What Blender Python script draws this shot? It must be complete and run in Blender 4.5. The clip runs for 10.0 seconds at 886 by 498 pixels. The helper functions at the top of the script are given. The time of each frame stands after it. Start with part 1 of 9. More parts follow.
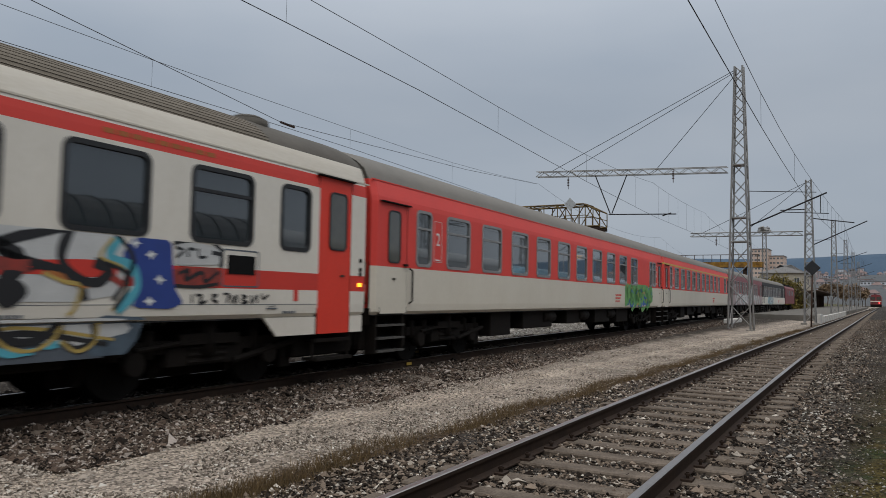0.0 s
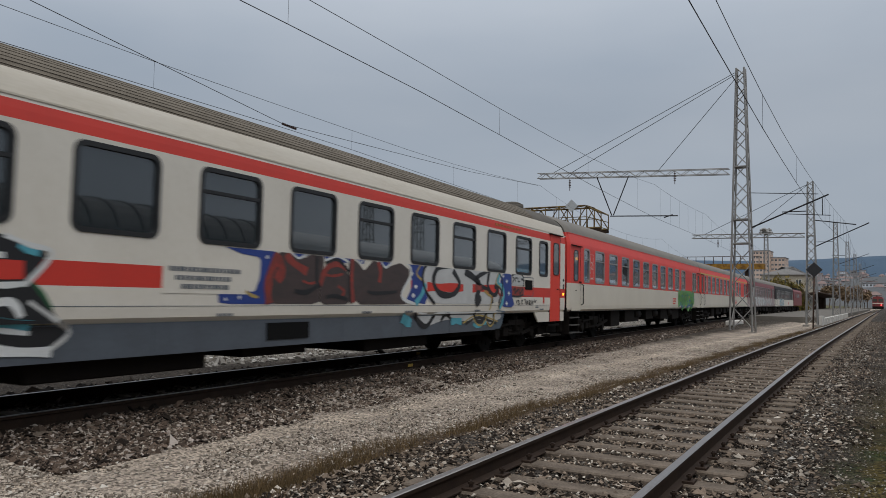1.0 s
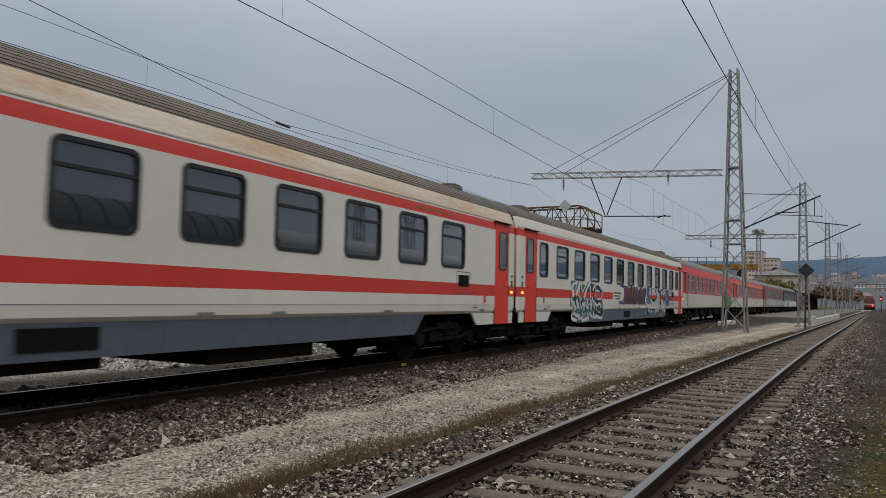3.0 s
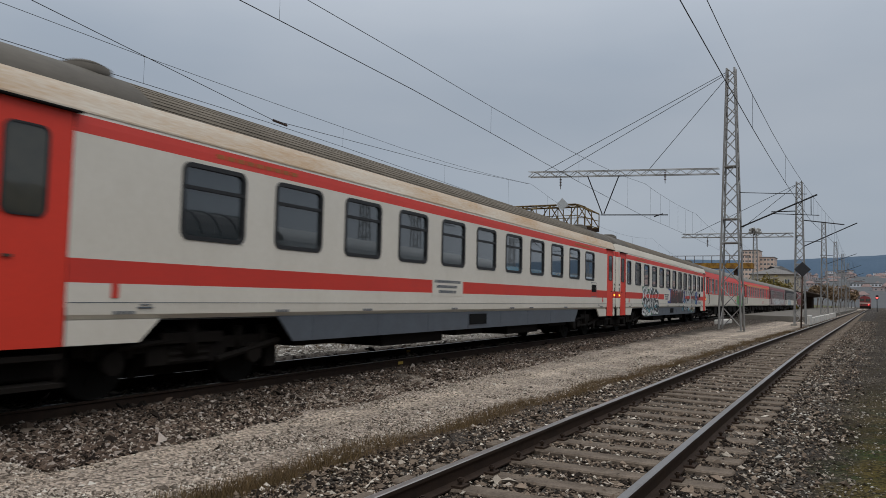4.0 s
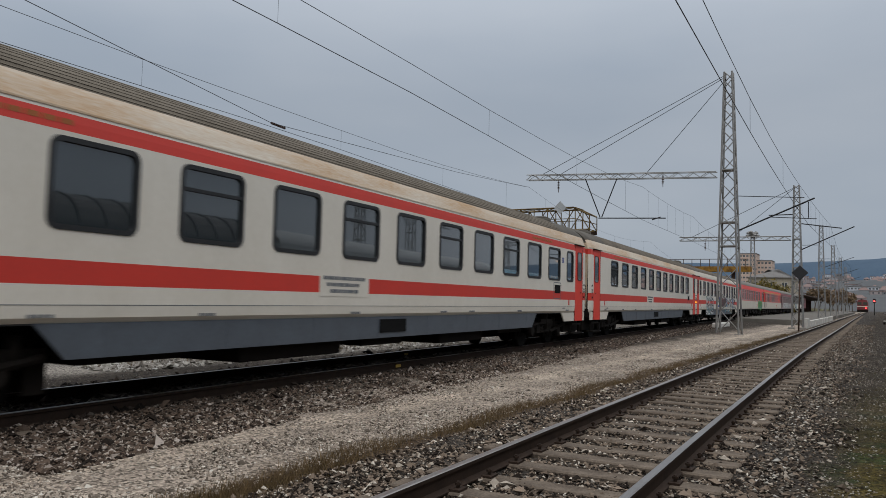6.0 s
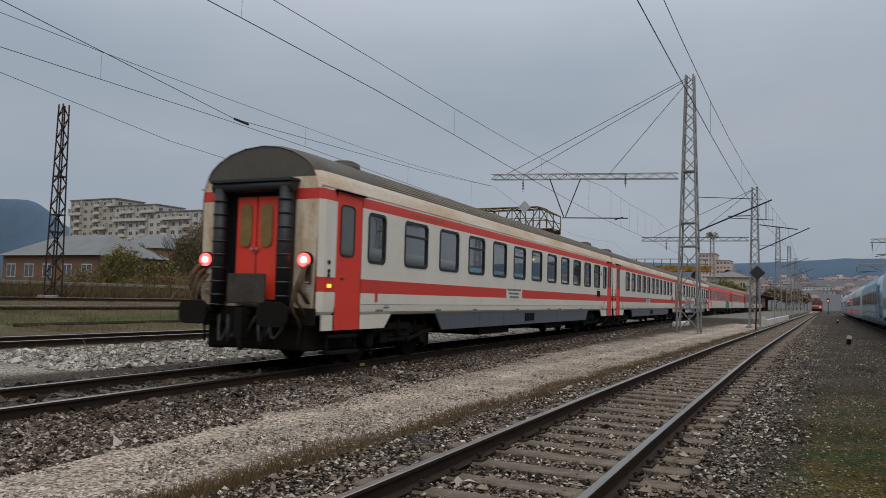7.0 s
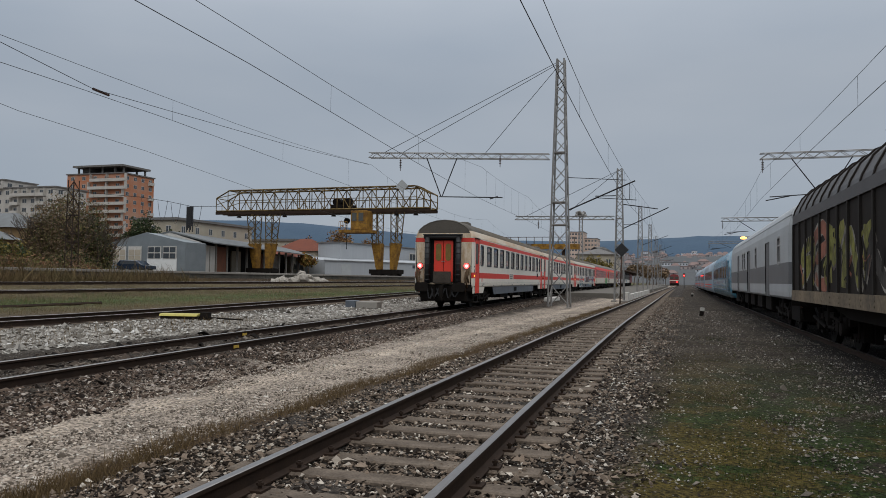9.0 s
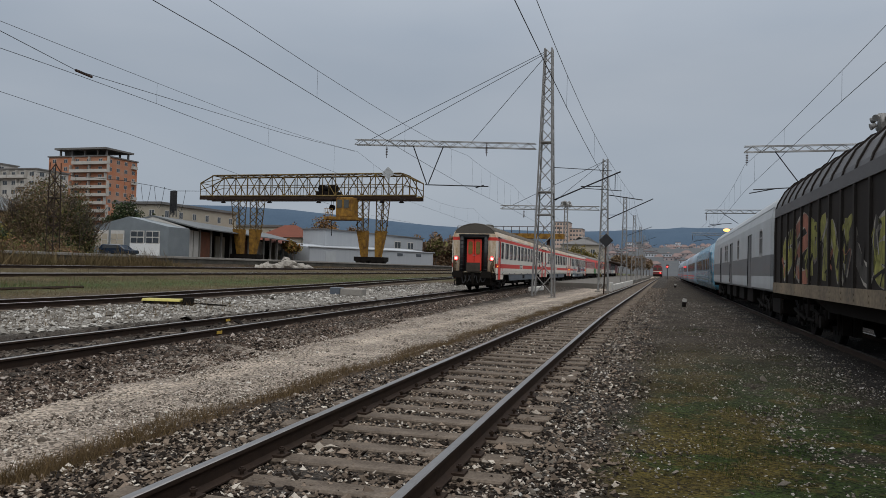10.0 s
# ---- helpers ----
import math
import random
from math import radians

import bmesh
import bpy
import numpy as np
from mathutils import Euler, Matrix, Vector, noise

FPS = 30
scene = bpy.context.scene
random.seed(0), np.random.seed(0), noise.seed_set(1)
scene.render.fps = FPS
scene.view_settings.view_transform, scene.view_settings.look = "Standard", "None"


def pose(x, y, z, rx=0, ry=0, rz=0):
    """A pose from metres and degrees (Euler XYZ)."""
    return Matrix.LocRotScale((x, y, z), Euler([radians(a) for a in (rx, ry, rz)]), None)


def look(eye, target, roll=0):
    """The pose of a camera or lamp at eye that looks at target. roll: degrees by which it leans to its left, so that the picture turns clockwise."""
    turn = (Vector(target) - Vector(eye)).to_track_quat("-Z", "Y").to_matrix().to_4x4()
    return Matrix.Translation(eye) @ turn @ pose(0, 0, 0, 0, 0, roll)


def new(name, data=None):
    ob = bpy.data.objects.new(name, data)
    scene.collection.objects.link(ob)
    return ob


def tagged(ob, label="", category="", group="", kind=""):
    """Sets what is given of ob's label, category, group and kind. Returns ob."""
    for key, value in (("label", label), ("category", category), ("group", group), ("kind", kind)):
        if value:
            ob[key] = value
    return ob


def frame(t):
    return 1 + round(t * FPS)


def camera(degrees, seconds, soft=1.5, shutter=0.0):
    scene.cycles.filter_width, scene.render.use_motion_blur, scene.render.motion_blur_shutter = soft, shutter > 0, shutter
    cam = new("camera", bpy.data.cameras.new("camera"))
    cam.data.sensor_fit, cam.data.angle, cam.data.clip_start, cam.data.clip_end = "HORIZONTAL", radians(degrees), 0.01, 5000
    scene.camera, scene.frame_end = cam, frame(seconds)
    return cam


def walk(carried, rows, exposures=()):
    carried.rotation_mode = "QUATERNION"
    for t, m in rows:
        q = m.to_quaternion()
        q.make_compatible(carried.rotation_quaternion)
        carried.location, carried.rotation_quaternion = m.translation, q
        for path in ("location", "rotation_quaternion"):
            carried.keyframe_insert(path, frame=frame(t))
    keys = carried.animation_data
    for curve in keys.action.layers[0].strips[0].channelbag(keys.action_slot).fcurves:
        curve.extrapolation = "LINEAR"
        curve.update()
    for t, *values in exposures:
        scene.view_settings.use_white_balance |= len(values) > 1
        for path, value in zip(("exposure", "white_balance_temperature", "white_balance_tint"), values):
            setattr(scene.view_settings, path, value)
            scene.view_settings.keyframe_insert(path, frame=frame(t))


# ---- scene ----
# The world's y axis runs along the yard; z = 0 is the rail head of the track beside the camera.
cam = camera(61.5, 10.0, soft=0.55, shutter=0.25)
PATH = [
    (0, pose(0, 0, 1.42, 93.597, -1.004, 31.044)),
    (0.5, pose(0, 0, 1.42, 93.534, -1.142, 31.023)),
    (1, pose(0, 0, 1.42, 93.715, -1.051, 31.153)),
    (1.5, pose(0, 0, 1.42, 93.933, -1.009, 31.036)),
    (2, pose(0, 0, 1.42, 93.878, -1.094, 30.884)),
    (2.5, pose(0, 0, 1.42, 93.788, -1.168, 30.789)),
    (4, pose(0, 0, 1.42, 93.563, -1.311, 30.420)),
    (4.5, pose(0, 0, 1.42, 93.632, -1.320, 30.454)),
    (5, pose(0, 0, 1.42, 93.636, -1.354, 30.467)),
    (6.5, pose(0, 0, 1.42, 93.956, -1.364, 29.769)),
    (7, pose(0, 0, 1.42, 93.755, -1.525, 27.529)),
    (7.5, pose(0, 0, 1.42, 93.586, -1.493, 24.819)),
    (8, pose(0, 0, 1.42, 93.100, -1.274, 20.991)),
    (8.5, pose(0, 0, 1.42, 92.651, -0.988, 18.906)),
    (9, pose(0, 0, 1.42, 92.306, -0.822, 18.165)),
    (9.5, pose(0, 0, 1.42, 91.797, -1.158, 17.442)),
    (10, pose(0, 0, 1.42, 91.425, -1.534, 17.000)),
]
walk(cam, PATH)

# ---------------------------------------------------------------- sky and light
SUN_EL, SUN_AZ = 50.0, 150.0
world = bpy.data.worlds.new("overcast_sky")
scene.world = world
world.use_nodes = True
wn, wl = world.node_tree.nodes, world.node_tree.links
wn.clear()
w_out = wn.new("ShaderNodeOutputWorld")
w_bg = wn.new("ShaderNodeBackground")
w_sky = wn.new("ShaderNodeTexSky")
w_sky.sky_type = "NISHITA"
w_sky.sun_disc = False
w_sky.sun_elevation = radians(SUN_EL)
w_sky.sun_rotation = radians(SUN_AZ)
w_sky.dust_density = 3.0
w_mul = wn.new("ShaderNodeMix")
w_mul.data_type = "RGBA"
w_mul.blend_type = "MULTIPLY"
w_mul.inputs["Factor"].default_value = 1.0
w_mul.inputs["B"].default_value = (0.06, 0.06, 0.06, 1)
w_co = wn.new("ShaderNodeTexCoord")
w_map = wn.new("ShaderNodeMapping")
w_map.inputs["Scale"].default_value = (1.6, 1.6, 5.0)
w_noise = wn.new("ShaderNodeTexNoise")
w_noise.inputs["Scale"].default_value = 1.4
w_noise.inputs["Detail"].default_value = 4.0
w_noise.inputs["Roughness"].default_value = 0.45
w_ramp = wn.new("ShaderNodeValToRGB")
w_ramp.color_ramp.elements[0].position, w_ramp.color_ramp.elements[0].color = 0.3, (0.335, 0.388, 0.459, 1)
w_ramp.color_ramp.elements[1].position, w_ramp.color_ramp.elements[1].color = 0.72, (0.421, 0.463, 0.521, 1)
w_mix = wn.new("ShaderNodeMix")
w_mix.data_type = "RGBA"
w_mix.inputs["Factor"].default_value = 0.88
wl.new(w_sky.outputs["Color"], w_mul.inputs["A"])
wl.new(w_co.outputs["Generated"], w_map.inputs["Vector"])
wl.new(w_map.outputs["Vector"], w_noise.inputs["Vector"])
wl.new(w_noise.outputs["Fac"], w_ramp.inputs["Fac"])
wl.new(w_mul.outputs["Result"], w_mix.inputs["A"])
wl.new(w_ramp.outputs["Color"], w_mix.inputs["B"])
# an overcast sky is brighter overhead than at the horizon
w_sep = wn.new("ShaderNodeSeparateXYZ")
wl.new(w_co.outputs["Generated"], w_sep.inputs[0])
w_up = wn.new("ShaderNodeMapRange")
w_up.interpolation_type = "SMOOTHSTEP"
w_up.inputs["From Min"].default_value = 0.22
w_up.inputs["From Max"].default_value = 0.95
w_up.inputs["To Min"].default_value = 1.0
w_up.inputs["To Max"].default_value = 3.5
wl.new(w_sep.outputs["Z"], w_up.inputs["Value"])
wl.new(w_up.outputs["Result"], w_bg.inputs["Strength"])
# the bright cloud overhead is nearly white
w_top = wn.new("ShaderNodeMapRange")
w_top.inputs["From Min"].default_value = 0.3
w_top.inputs["From Max"].default_value = 0.8
wl.new(w_sep.outputs["Z"], w_top.inputs["Value"])
w_white = wn.new("ShaderNodeMix")
w_white.data_type = "RGBA"
w_white.inputs["B"].default_value = (0.416, 0.43, 0.449, 1)
wl.new(w_top.outputs["Result"], w_white.inputs["Factor"])
wl.new(w_mix.outputs["Result"], w_white.inputs["A"])
wl.new(w_white.outputs["Result"], w_bg.inputs["Color"])
wl.new(w_bg.outputs["Background"], w_out.inputs["Surface"])
scene.view_settings.exposure = 0.0

sun = new("sun", bpy.data.lights.new("sun", "SUN"))
sun.data.energy, sun.data.angle, sun.data.color = 0.8, radians(50), (1.0, 0.96, 0.9)
sun.matrix_world = look((0, 0, 60), Vector((0, 0, 60)) - Vector((math.sin(radians(SUN_AZ)) * math.cos(radians(SUN_EL)), math.cos(radians(SUN_AZ)) * math.cos(radians(SUN_EL)), math.sin(radians(SUN_EL)))))


# ---------------------------------------------------------------- materials
def mat(name, color, rough=0.6, metal=0.0, color2=None, scale=4.0, fine=60.0, bump=0.0, amount=0.5, coat=0.0, stretch=(1, 1, 1), island=0.0, emit=None):
    """Two scales of noise between two colours, with relief; island varies loose pieces."""
    m = bpy.data.materials.new(name)
    m.use_nodes = True
    n, l = m.node_tree.nodes, m.node_tree.links
    b = n["Principled BSDF"]
    b.inputs["Roughness"].default_value = rough
    b.inputs["Metallic"].default_value = metal
    b.inputs["Coat Weight"].default_value = coat
    if rough >= 0.75:
        b.inputs["Specular IOR Level"].default_value = 0.12
    color2 = color2 or tuple(c * 0.7 for c in color)
    co = n.new("ShaderNodeTexCoord")
    mp = n.new("ShaderNodeMapping")
    mp.inputs["Scale"].default_value = stretch
    l.new(co.outputs["Object"], mp.inputs["Vector"])
    big = n.new("ShaderNodeTexNoise")
    big.inputs["Scale"].default_value = scale
    big.inputs["Detail"].default_value = 6.0
    big.inputs["Roughness"].default_value = 0.65
    small = n.new("ShaderNodeTexNoise")
    small.inputs["Scale"].default_value = fine
    small.inputs["Detail"].default_value = 3.0
    for t in (big, small):
        l.new(mp.outputs["Vector"], t.inputs["Vector"])
    mean = n.new("ShaderNodeMath")
    mean.operation = "MULTIPLY_ADD"
    mean.inputs[1].default_value = 0.65
    half = n.new("ShaderNodeMath")
    half.operation = "MULTIPLY"
    half.inputs[1].default_value = 0.35
    l.new(small.outputs["Fac"], half.inputs[0])
    l.new(big.outputs["Fac"], mean.inputs[0])
    l.new(half.outputs[0], mean.inputs[2])
    spread = n.new("ShaderNodeMapRange")
    spread.inputs["From Min"].default_value = 0.35
    spread.inputs["From Max"].default_value = 0.35 + 0.45 / max(amount, 0.05) * 0.5
    l.new(mean.outputs[0], spread.inputs["Value"])
    mix = n.new("ShaderNodeMix")
    mix.data_type = "RGBA"
    mix.inputs["A"].default_value = (*color2, 1)
    mix.inputs["B"].default_value = (*color, 1)
    l.new(spread.outputs["Result"], mix.inputs["Factor"])
    last = mix.outputs["Result"]
    if island:
        geo = n.new("ShaderNodeNewGeometry")
        hsv = n.new("ShaderNodeHueSaturation")
        rng = n.new("ShaderNodeMapRange")
        rng.inputs["To Min"].default_value = 1.0 - island
        rng.inputs["To Max"].default_value = 1.0 + island
        l.new(geo.outputs["Random Per Island"], rng.inputs["Value"])
        l.new(rng.outputs["Result"], hsv.inputs["Value"])
        l.new(last, hsv.inputs["Color"])
        last = hsv.outputs["Color"]
    l.new(last, b.inputs["Base Color"])
    if bump:
        bp = n.new("ShaderNodeBump")
        bp.inputs["Strength"].default_value = bump
        bp.inputs["Distance"].default_value = 0.02
        l.new(mean.outputs[0], bp.inputs["Height"])
        l.new(bp.outputs["Normal"], b.inputs["Normal"])
    if emit:
        b.inputs["Emission Color"].default_value = (*emit[0], 1)
        b.inputs["Emission Strength"].default_value = emit[1]
    return m


def ramp_stops(ramp, stops):
    while len(ramp.elements) > 1:
        ramp.elements.remove(ramp.elements[-1])
    ramp.elements[0].position, ramp.elements[0].color = stops[0][0], (*stops[0][1], 1)
    for p, c in stops[1:]:
        ramp.elements.new(p).color = (*c, 1)


def glass(name, tint):
    m = mat(name, tint, 0.04)
    b = m.node_tree.nodes["Principled BSDF"]
    b.inputs["Transmission Weight"].default_value = 0.6
    b.inputs["IOR"].default_value = 1.5
    b.inputs["Coat Weight"].default_value = 1.0
    b.inputs["Coat IOR"].default_value = 1.65
    b.inputs["Coat Roughness"].default_value = 0.02
    return m


M_cream = mat("dirty_cream_paint", (0.73, 0.69, 0.615), 0.5, 0, (0.60, 0.555, 0.475), 0.9, 25, 0.03, 0.45, 0.1, (1, 1, 0.5))
M_lowcream = mat("cream_paint", (0.66, 0.615, 0.52), 0.45, 0, (0.56, 0.51, 0.42), 0.9, 25, 0.03, 0.45, 0.1, (1, 1, 0.5))
M_stripe = mat("dull_red_stripe_paint", (0.62, 0.036, 0.02), 0.6, 0, (0.50, 0.033, 0.02), 1.2, 20, 0.03, 0.5)
M_door = mat("bright_red_door_paint", (0.74, 0.042, 0.018), 0.55, 0, (0.62, 0.036, 0.016), 1.5, 20, 0.03, 0.5)
M_red = mat("red_coach_paint", (0.72, 0.05, 0.034), 0.55, 0, (0.58, 0.042, 0.03), 0.8, 22, 0.03, 0.45)
M_darkred = mat("wine_red_paint", (0.22, 0.025, 0.025), 0.5, 0, (0.13, 0.02, 0.02), 0.8, 22, 0.03)
M_apron = mat("grey_apron_paint", (0.105, 0.125, 0.15), 0.5, 0, (0.07, 0.08, 0.095), 1.5, 20, 0.03)
M_roof = mat("grimy_grey_roof", (0.19, 0.163, 0.13), 0.85, 0, (0.12, 0.102, 0.08), 1.0, 18, 0.06)
M_roofend = mat("smooth_brown_grey_roof", (0.125, 0.112, 0.093), 0.75, 0, (0.075, 0.067, 0.057), 0.8, 18, 0.04)
M_greyroof = mat("mid_grey_roof_paint", (0.20, 0.183, 0.158), 0.75, 0, (0.15, 0.14, 0.125), 0.7, 18, 0.04)
M_rubber = mat("black_rubber", (0.012, 0.012, 0.013), 0.55)
M_glass = glass("tinted_window_glass", (0.07, 0.09, 0.10))
# dark grey stands for the unlit interior; also coach_e's upper paint
M_inside = mat("dim_coach_interior", (0.05, 0.05, 0.05), 0.8)
# soot colour taken darker still to paint in the shade under the coaches
M_bogie = mat("sooty_gear_shade_darkened", (0.0055, 0.005, 0.0045), 0.85, 0, (0.013, 0.010, 0.008), 5, 40, 0.1)
M_steel = mat("bright_worn_steel", (0.50, 0.48, 0.45), 0.28, 1.0, (0.38, 0.36, 0.33), 3, 50, 0.02)
# wheel colour also lowered for the shade under the coaches
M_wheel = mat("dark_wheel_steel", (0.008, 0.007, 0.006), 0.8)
M_gap = mat("black_gap", (0.008, 0.008, 0.008), 0.9)
M_white = mat("white_lettering_paint", (0.75, 0.74, 0.7), 0.5)
M_black = mat("black_paint", (0.015, 0.015, 0.017), 0.5)
M_amber = mat("amber_lamp", (0.8, 0.3, 0.02), 0.4, emit=((1.0, 0.42, 0.03), 2.5))
M_tail = mat("red_tail_lamp", (0.9, 0.05, 0.05), 0.3, emit=((1.0, 0.05, 0.045), 6.0))
M_tailcore = mat("white_hot_lamp_core", (1, 0.6, 0.6), 0.3, emit=((1.0, 0.42, 0.4), 5.0))
M_rust = mat("rust_stain_paint", (0.43, 0.25, 0.11), 0.7, 0, (0.60, 0.545, 0.46), 1.3, 22, 0.05, 0.62, 0, (1, 0.35, 2.2))
M_upper = mat("grimed_cream_upper_side", (0.60, 0.56, 0.49), 0.6, 0, (0.47, 0.42, 0.34), 1.4, 25, 0.05, 0.45, 0, (1, 0.3, 1.6))
M_hide = mat("cracked_brown_rust_and_grease", (0.17, 0.11, 0.06), 0.75, 0, (0.05, 0.033, 0.022), 7, 30, 0.2)
M_dullstep = mat("worn_step_steel", (0.12, 0.115, 0.105), 0.7, 0.2, (0.04, 0.036, 0.032), 6, 30, 0.1)
M_dullplate = mat("dull_brown_grey_plate", (0.085, 0.072, 0.058), 0.8, 0, (0.04, 0.032, 0.026), 3, 25, 0.1)
# amber tint with the lit interior painted into it; gives off no light
M_litpane = mat("amber_pane_glow_painted", (0.26, 0.16, 0.035), 0.25, 0, (0.14, 0.085, 0.02), 4, 20)
M_railside = mat("rusty_rail_side", (0.055, 0.035, 0.024), 0.8, 0.3, (0.03, 0.021, 0.017), 6, 60, 0.15)
M_railtop = mat("polished_rail_head", (0.42, 0.41, 0.40), 0.32, 1.0, (0.26, 0.22, 0.19), 2, 60, 0.03, 0.5, 0, (1, 0.2, 1))
M_sleeper = mat("weathered_sleeper_concrete", (0.23, 0.185, 0.145), 0.9, 0, (0.055, 0.042, 0.032), 3, 45, 0.35)
M_galv = mat("galvanised_lattice_steel", (0.30, 0.30, 0.29), 0.55, 0.3, (0.19, 0.18, 0.17), 2.5, 30, 0.08)
M_rustmast = mat("rust_brown_lattice_steel", (0.10, 0.06, 0.04), 0.8, 0.1, (0.055, 0.038, 0.03), 2.5, 30, 0.1)
M_rustdark = mat("dark_rust_mast_steel", (0.05, 0.034, 0.026), 0.85, 0, (0.03, 0.022, 0.018), 2.5, 30, 0.1)
M_wire = mat("dark_copper_wire", (0.02, 0.02, 0.022), 0.6, 0.5)
M_insul = mat("brown_insulator_glaze", (0.06, 0.03, 0.022), 0.3)
G_blue = mat("spray_blue", (0.012, 0.03, 0.16), 0.6, 0, (0.02, 0.05, 0.24), 2)
G_cyan = mat("spray_cyan", (0.10, 0.42, 0.52), 0.45)
G_green = mat("spray_green", (0.02, 0.16, 0.05), 0.45, 0, (0.01, 0.08, 0.03), 2)
G_leaf = mat("spray_light_green", (0.20, 0.40, 0.07), 0.5, 0, (0.08, 0.28, 0.10), 2)
G_azure = mat("spray_azure", (0.03, 0.13, 0.42), 0.5, 0, (0.02, 0.09, 0.30), 2)
G_silver = mat("spray_silver", (0.62, 0.62, 0.60), 0.45, 0.1, (0.44, 0.44, 0.43), 2)
G_white = mat("spray_white", (0.72, 0.73, 0.72), 0.5, 0, (0.55, 0.56, 0.55), 2)
G_char = mat("spray_charcoal", (0.032, 0.027, 0.026), 0.6, 0, (0.065, 0.042, 0.039), 3, 30, 0, 0.6, 0, (1, 1, 3))
G_scar = mat("spray_scarlet", (0.42, 0.045, 0.025), 0.55, 0, (0.14, 0.03, 0.025), 5, 30)
G_gold = mat("spray_ochre", (0.5, 0.36, 0.1), 0.5)
G_orange = mat("spray_orange", (0.45, 0.16, 0.03), 0.5, 0, (0.3, 0.1, 0.03), 3)
G_wash_blue = mat("spray_blue_grey", (0.10, 0.14, 0.18), 0.5, 0, (0.05, 0.07, 0.09), 3)
M_concrete = mat("weathered_concrete", (0.30, 0.28, 0.25), 0.9, 0, (0.19, 0.175, 0.155), 1.5, 25, 0.25)
M_dock = mat("stained_dock_concrete", (0.14, 0.13, 0.11), 0.95, 0, (0.045, 0.042, 0.036), 0.9, 12, 0.3)


# ---------------------------------------------------------------- mesh helpers
def box(bm, x0, x1, y0, y1, z0, z1, mi=0):
    v = [bm.verts.new(p) for p in ((x0, y0, z0), (x1, y0, z0), (x1, y1, z0), (x0, y1, z0), (x0, y0, z1), (x1, y0, z1), (x1, y1, z1), (x0, y1, z1))]
    for q in ((3, 2, 1, 0), (4, 5, 6, 7), (0, 1, 5, 4), (1, 2, 6, 5), (2, 3, 7, 6), (3, 0, 4, 7)):
        bm.faces.new([v[k] for k in q]).material_index = mi
    return v


def rod(bm, p, q, r, seg=6, mi=0, r2=None):
    p, q = Vector(p), Vector(q)
    d = (q - p).normalized()
    a = d.cross(Vector((0, 0, 1)) if abs(d.z) < 0.95 else Vector((1, 0, 0))).normalized()
    b = d.cross(a)
    r2 = r if r2 is None else r2
    rings = []
    for c, rr in ((p, r), (q, r2)):
        rings.append([bm.verts.new(c + rr * (math.cos(2 * math.pi * k / seg) * a + math.sin(2 * math.pi * k / seg) * b)) for k in range(seg)])
    for k in range(seg):
        fa = bm.faces.new((rings[0][k], rings[0][(k + 1) % seg], rings[1][(k + 1) % seg], rings[1][k]))
        fa.material_index, fa.smooth = mi, seg > 6
    bm.faces.new(rings[0][::-1]).material_index = mi
    bm.faces.new(rings[1]).material_index = mi


def sweep(bm, ring, places, mi=0, caps=True, smooth=False):
    """Closed ring of (u, w) carried along places: (origin, across, up)."""
    loops = [[bm.verts.new(Vector(o) + u * Vector(a) + w * Vector(up)) for u, w in ring] for o, a, up in places]
    n = len(ring)
    for A, B in zip(loops, loops[1:]):
        for k in range(n):
            fa = bm.faces.new((A[k], A[(k + 1) % n], B[(k + 1) % n], B[k]))
            fa.material_index, fa.smooth = mi, smooth
    if caps:
        bm.faces.new(loops[0][::-1]).material_index = mi
        bm.faces.new(loops[-1]).material_index = mi
    return loops


def bevelled(bm, width=0.01, seg=1):
    bmesh.ops.bevel(bm, geom=list(bm.edges), offset=width, segments=seg, affect="EDGES", clamp_overlap=True)


def mesh_of(name, bm, *mats):
    bmesh.ops.recalc_face_normals(bm, faces=bm.faces)
    me = bpy.data.meshes.new(name)
    bm.to_mesh(me)
    bm.free()
    for m in mats:
        me.materials.append(m)
    return me


def part(name, bm, material, parent, label=""):
    me = bm if isinstance(bm, bpy.types.Mesh) else mesh_of(name, bm, *(material if isinstance(material, (list, tuple)) else (material,)))
    ob = new(name, me)
    ob.parent = parent
    return tagged(ob, label)


def part_each(name, bm, material, parent, label=""):
    """Each loose piece of bm becomes a part of its own."""
    bm.verts.index_update()
    seen, out = set(), []
    for v in bm.verts:
        if v in seen:
            continue
        todo, isle = [v], []
        seen.add(v)
        while todo:
            c = todo.pop()
            isle.append(c)
            for e in c.link_edges:
                o = e.other_vert(c)
                if o not in seen:
                    seen.add(o)
                    todo.append(o)
        b2 = bmesh.new()
        made = {c: b2.verts.new(c.co) for c in isle}
        for fa in {fa for c in isle for fa in c.link_faces}:
            g = b2.faces.new([made[c] for c in fa.verts])
            g.material_index, g.smooth = fa.material_index, fa.smooth
        out.append(part(name, b2, material, parent, label))
    bm.free()
    return out


def thing(name, label, category, m=None, group="", kind="", data=None):
    ob = new(name, data)
    if m is not None:
        ob.matrix_basis = m
    return tagged(ob, label, category, group, kind)


def from_arrays(name, verts, faces, *mats):
    me = bpy.data.meshes.new(name)
    me.from_pydata([tuple(v) for v in verts], [], faces)
    for m in mats:
        me.materials.append(m)
    me.update()
    return me


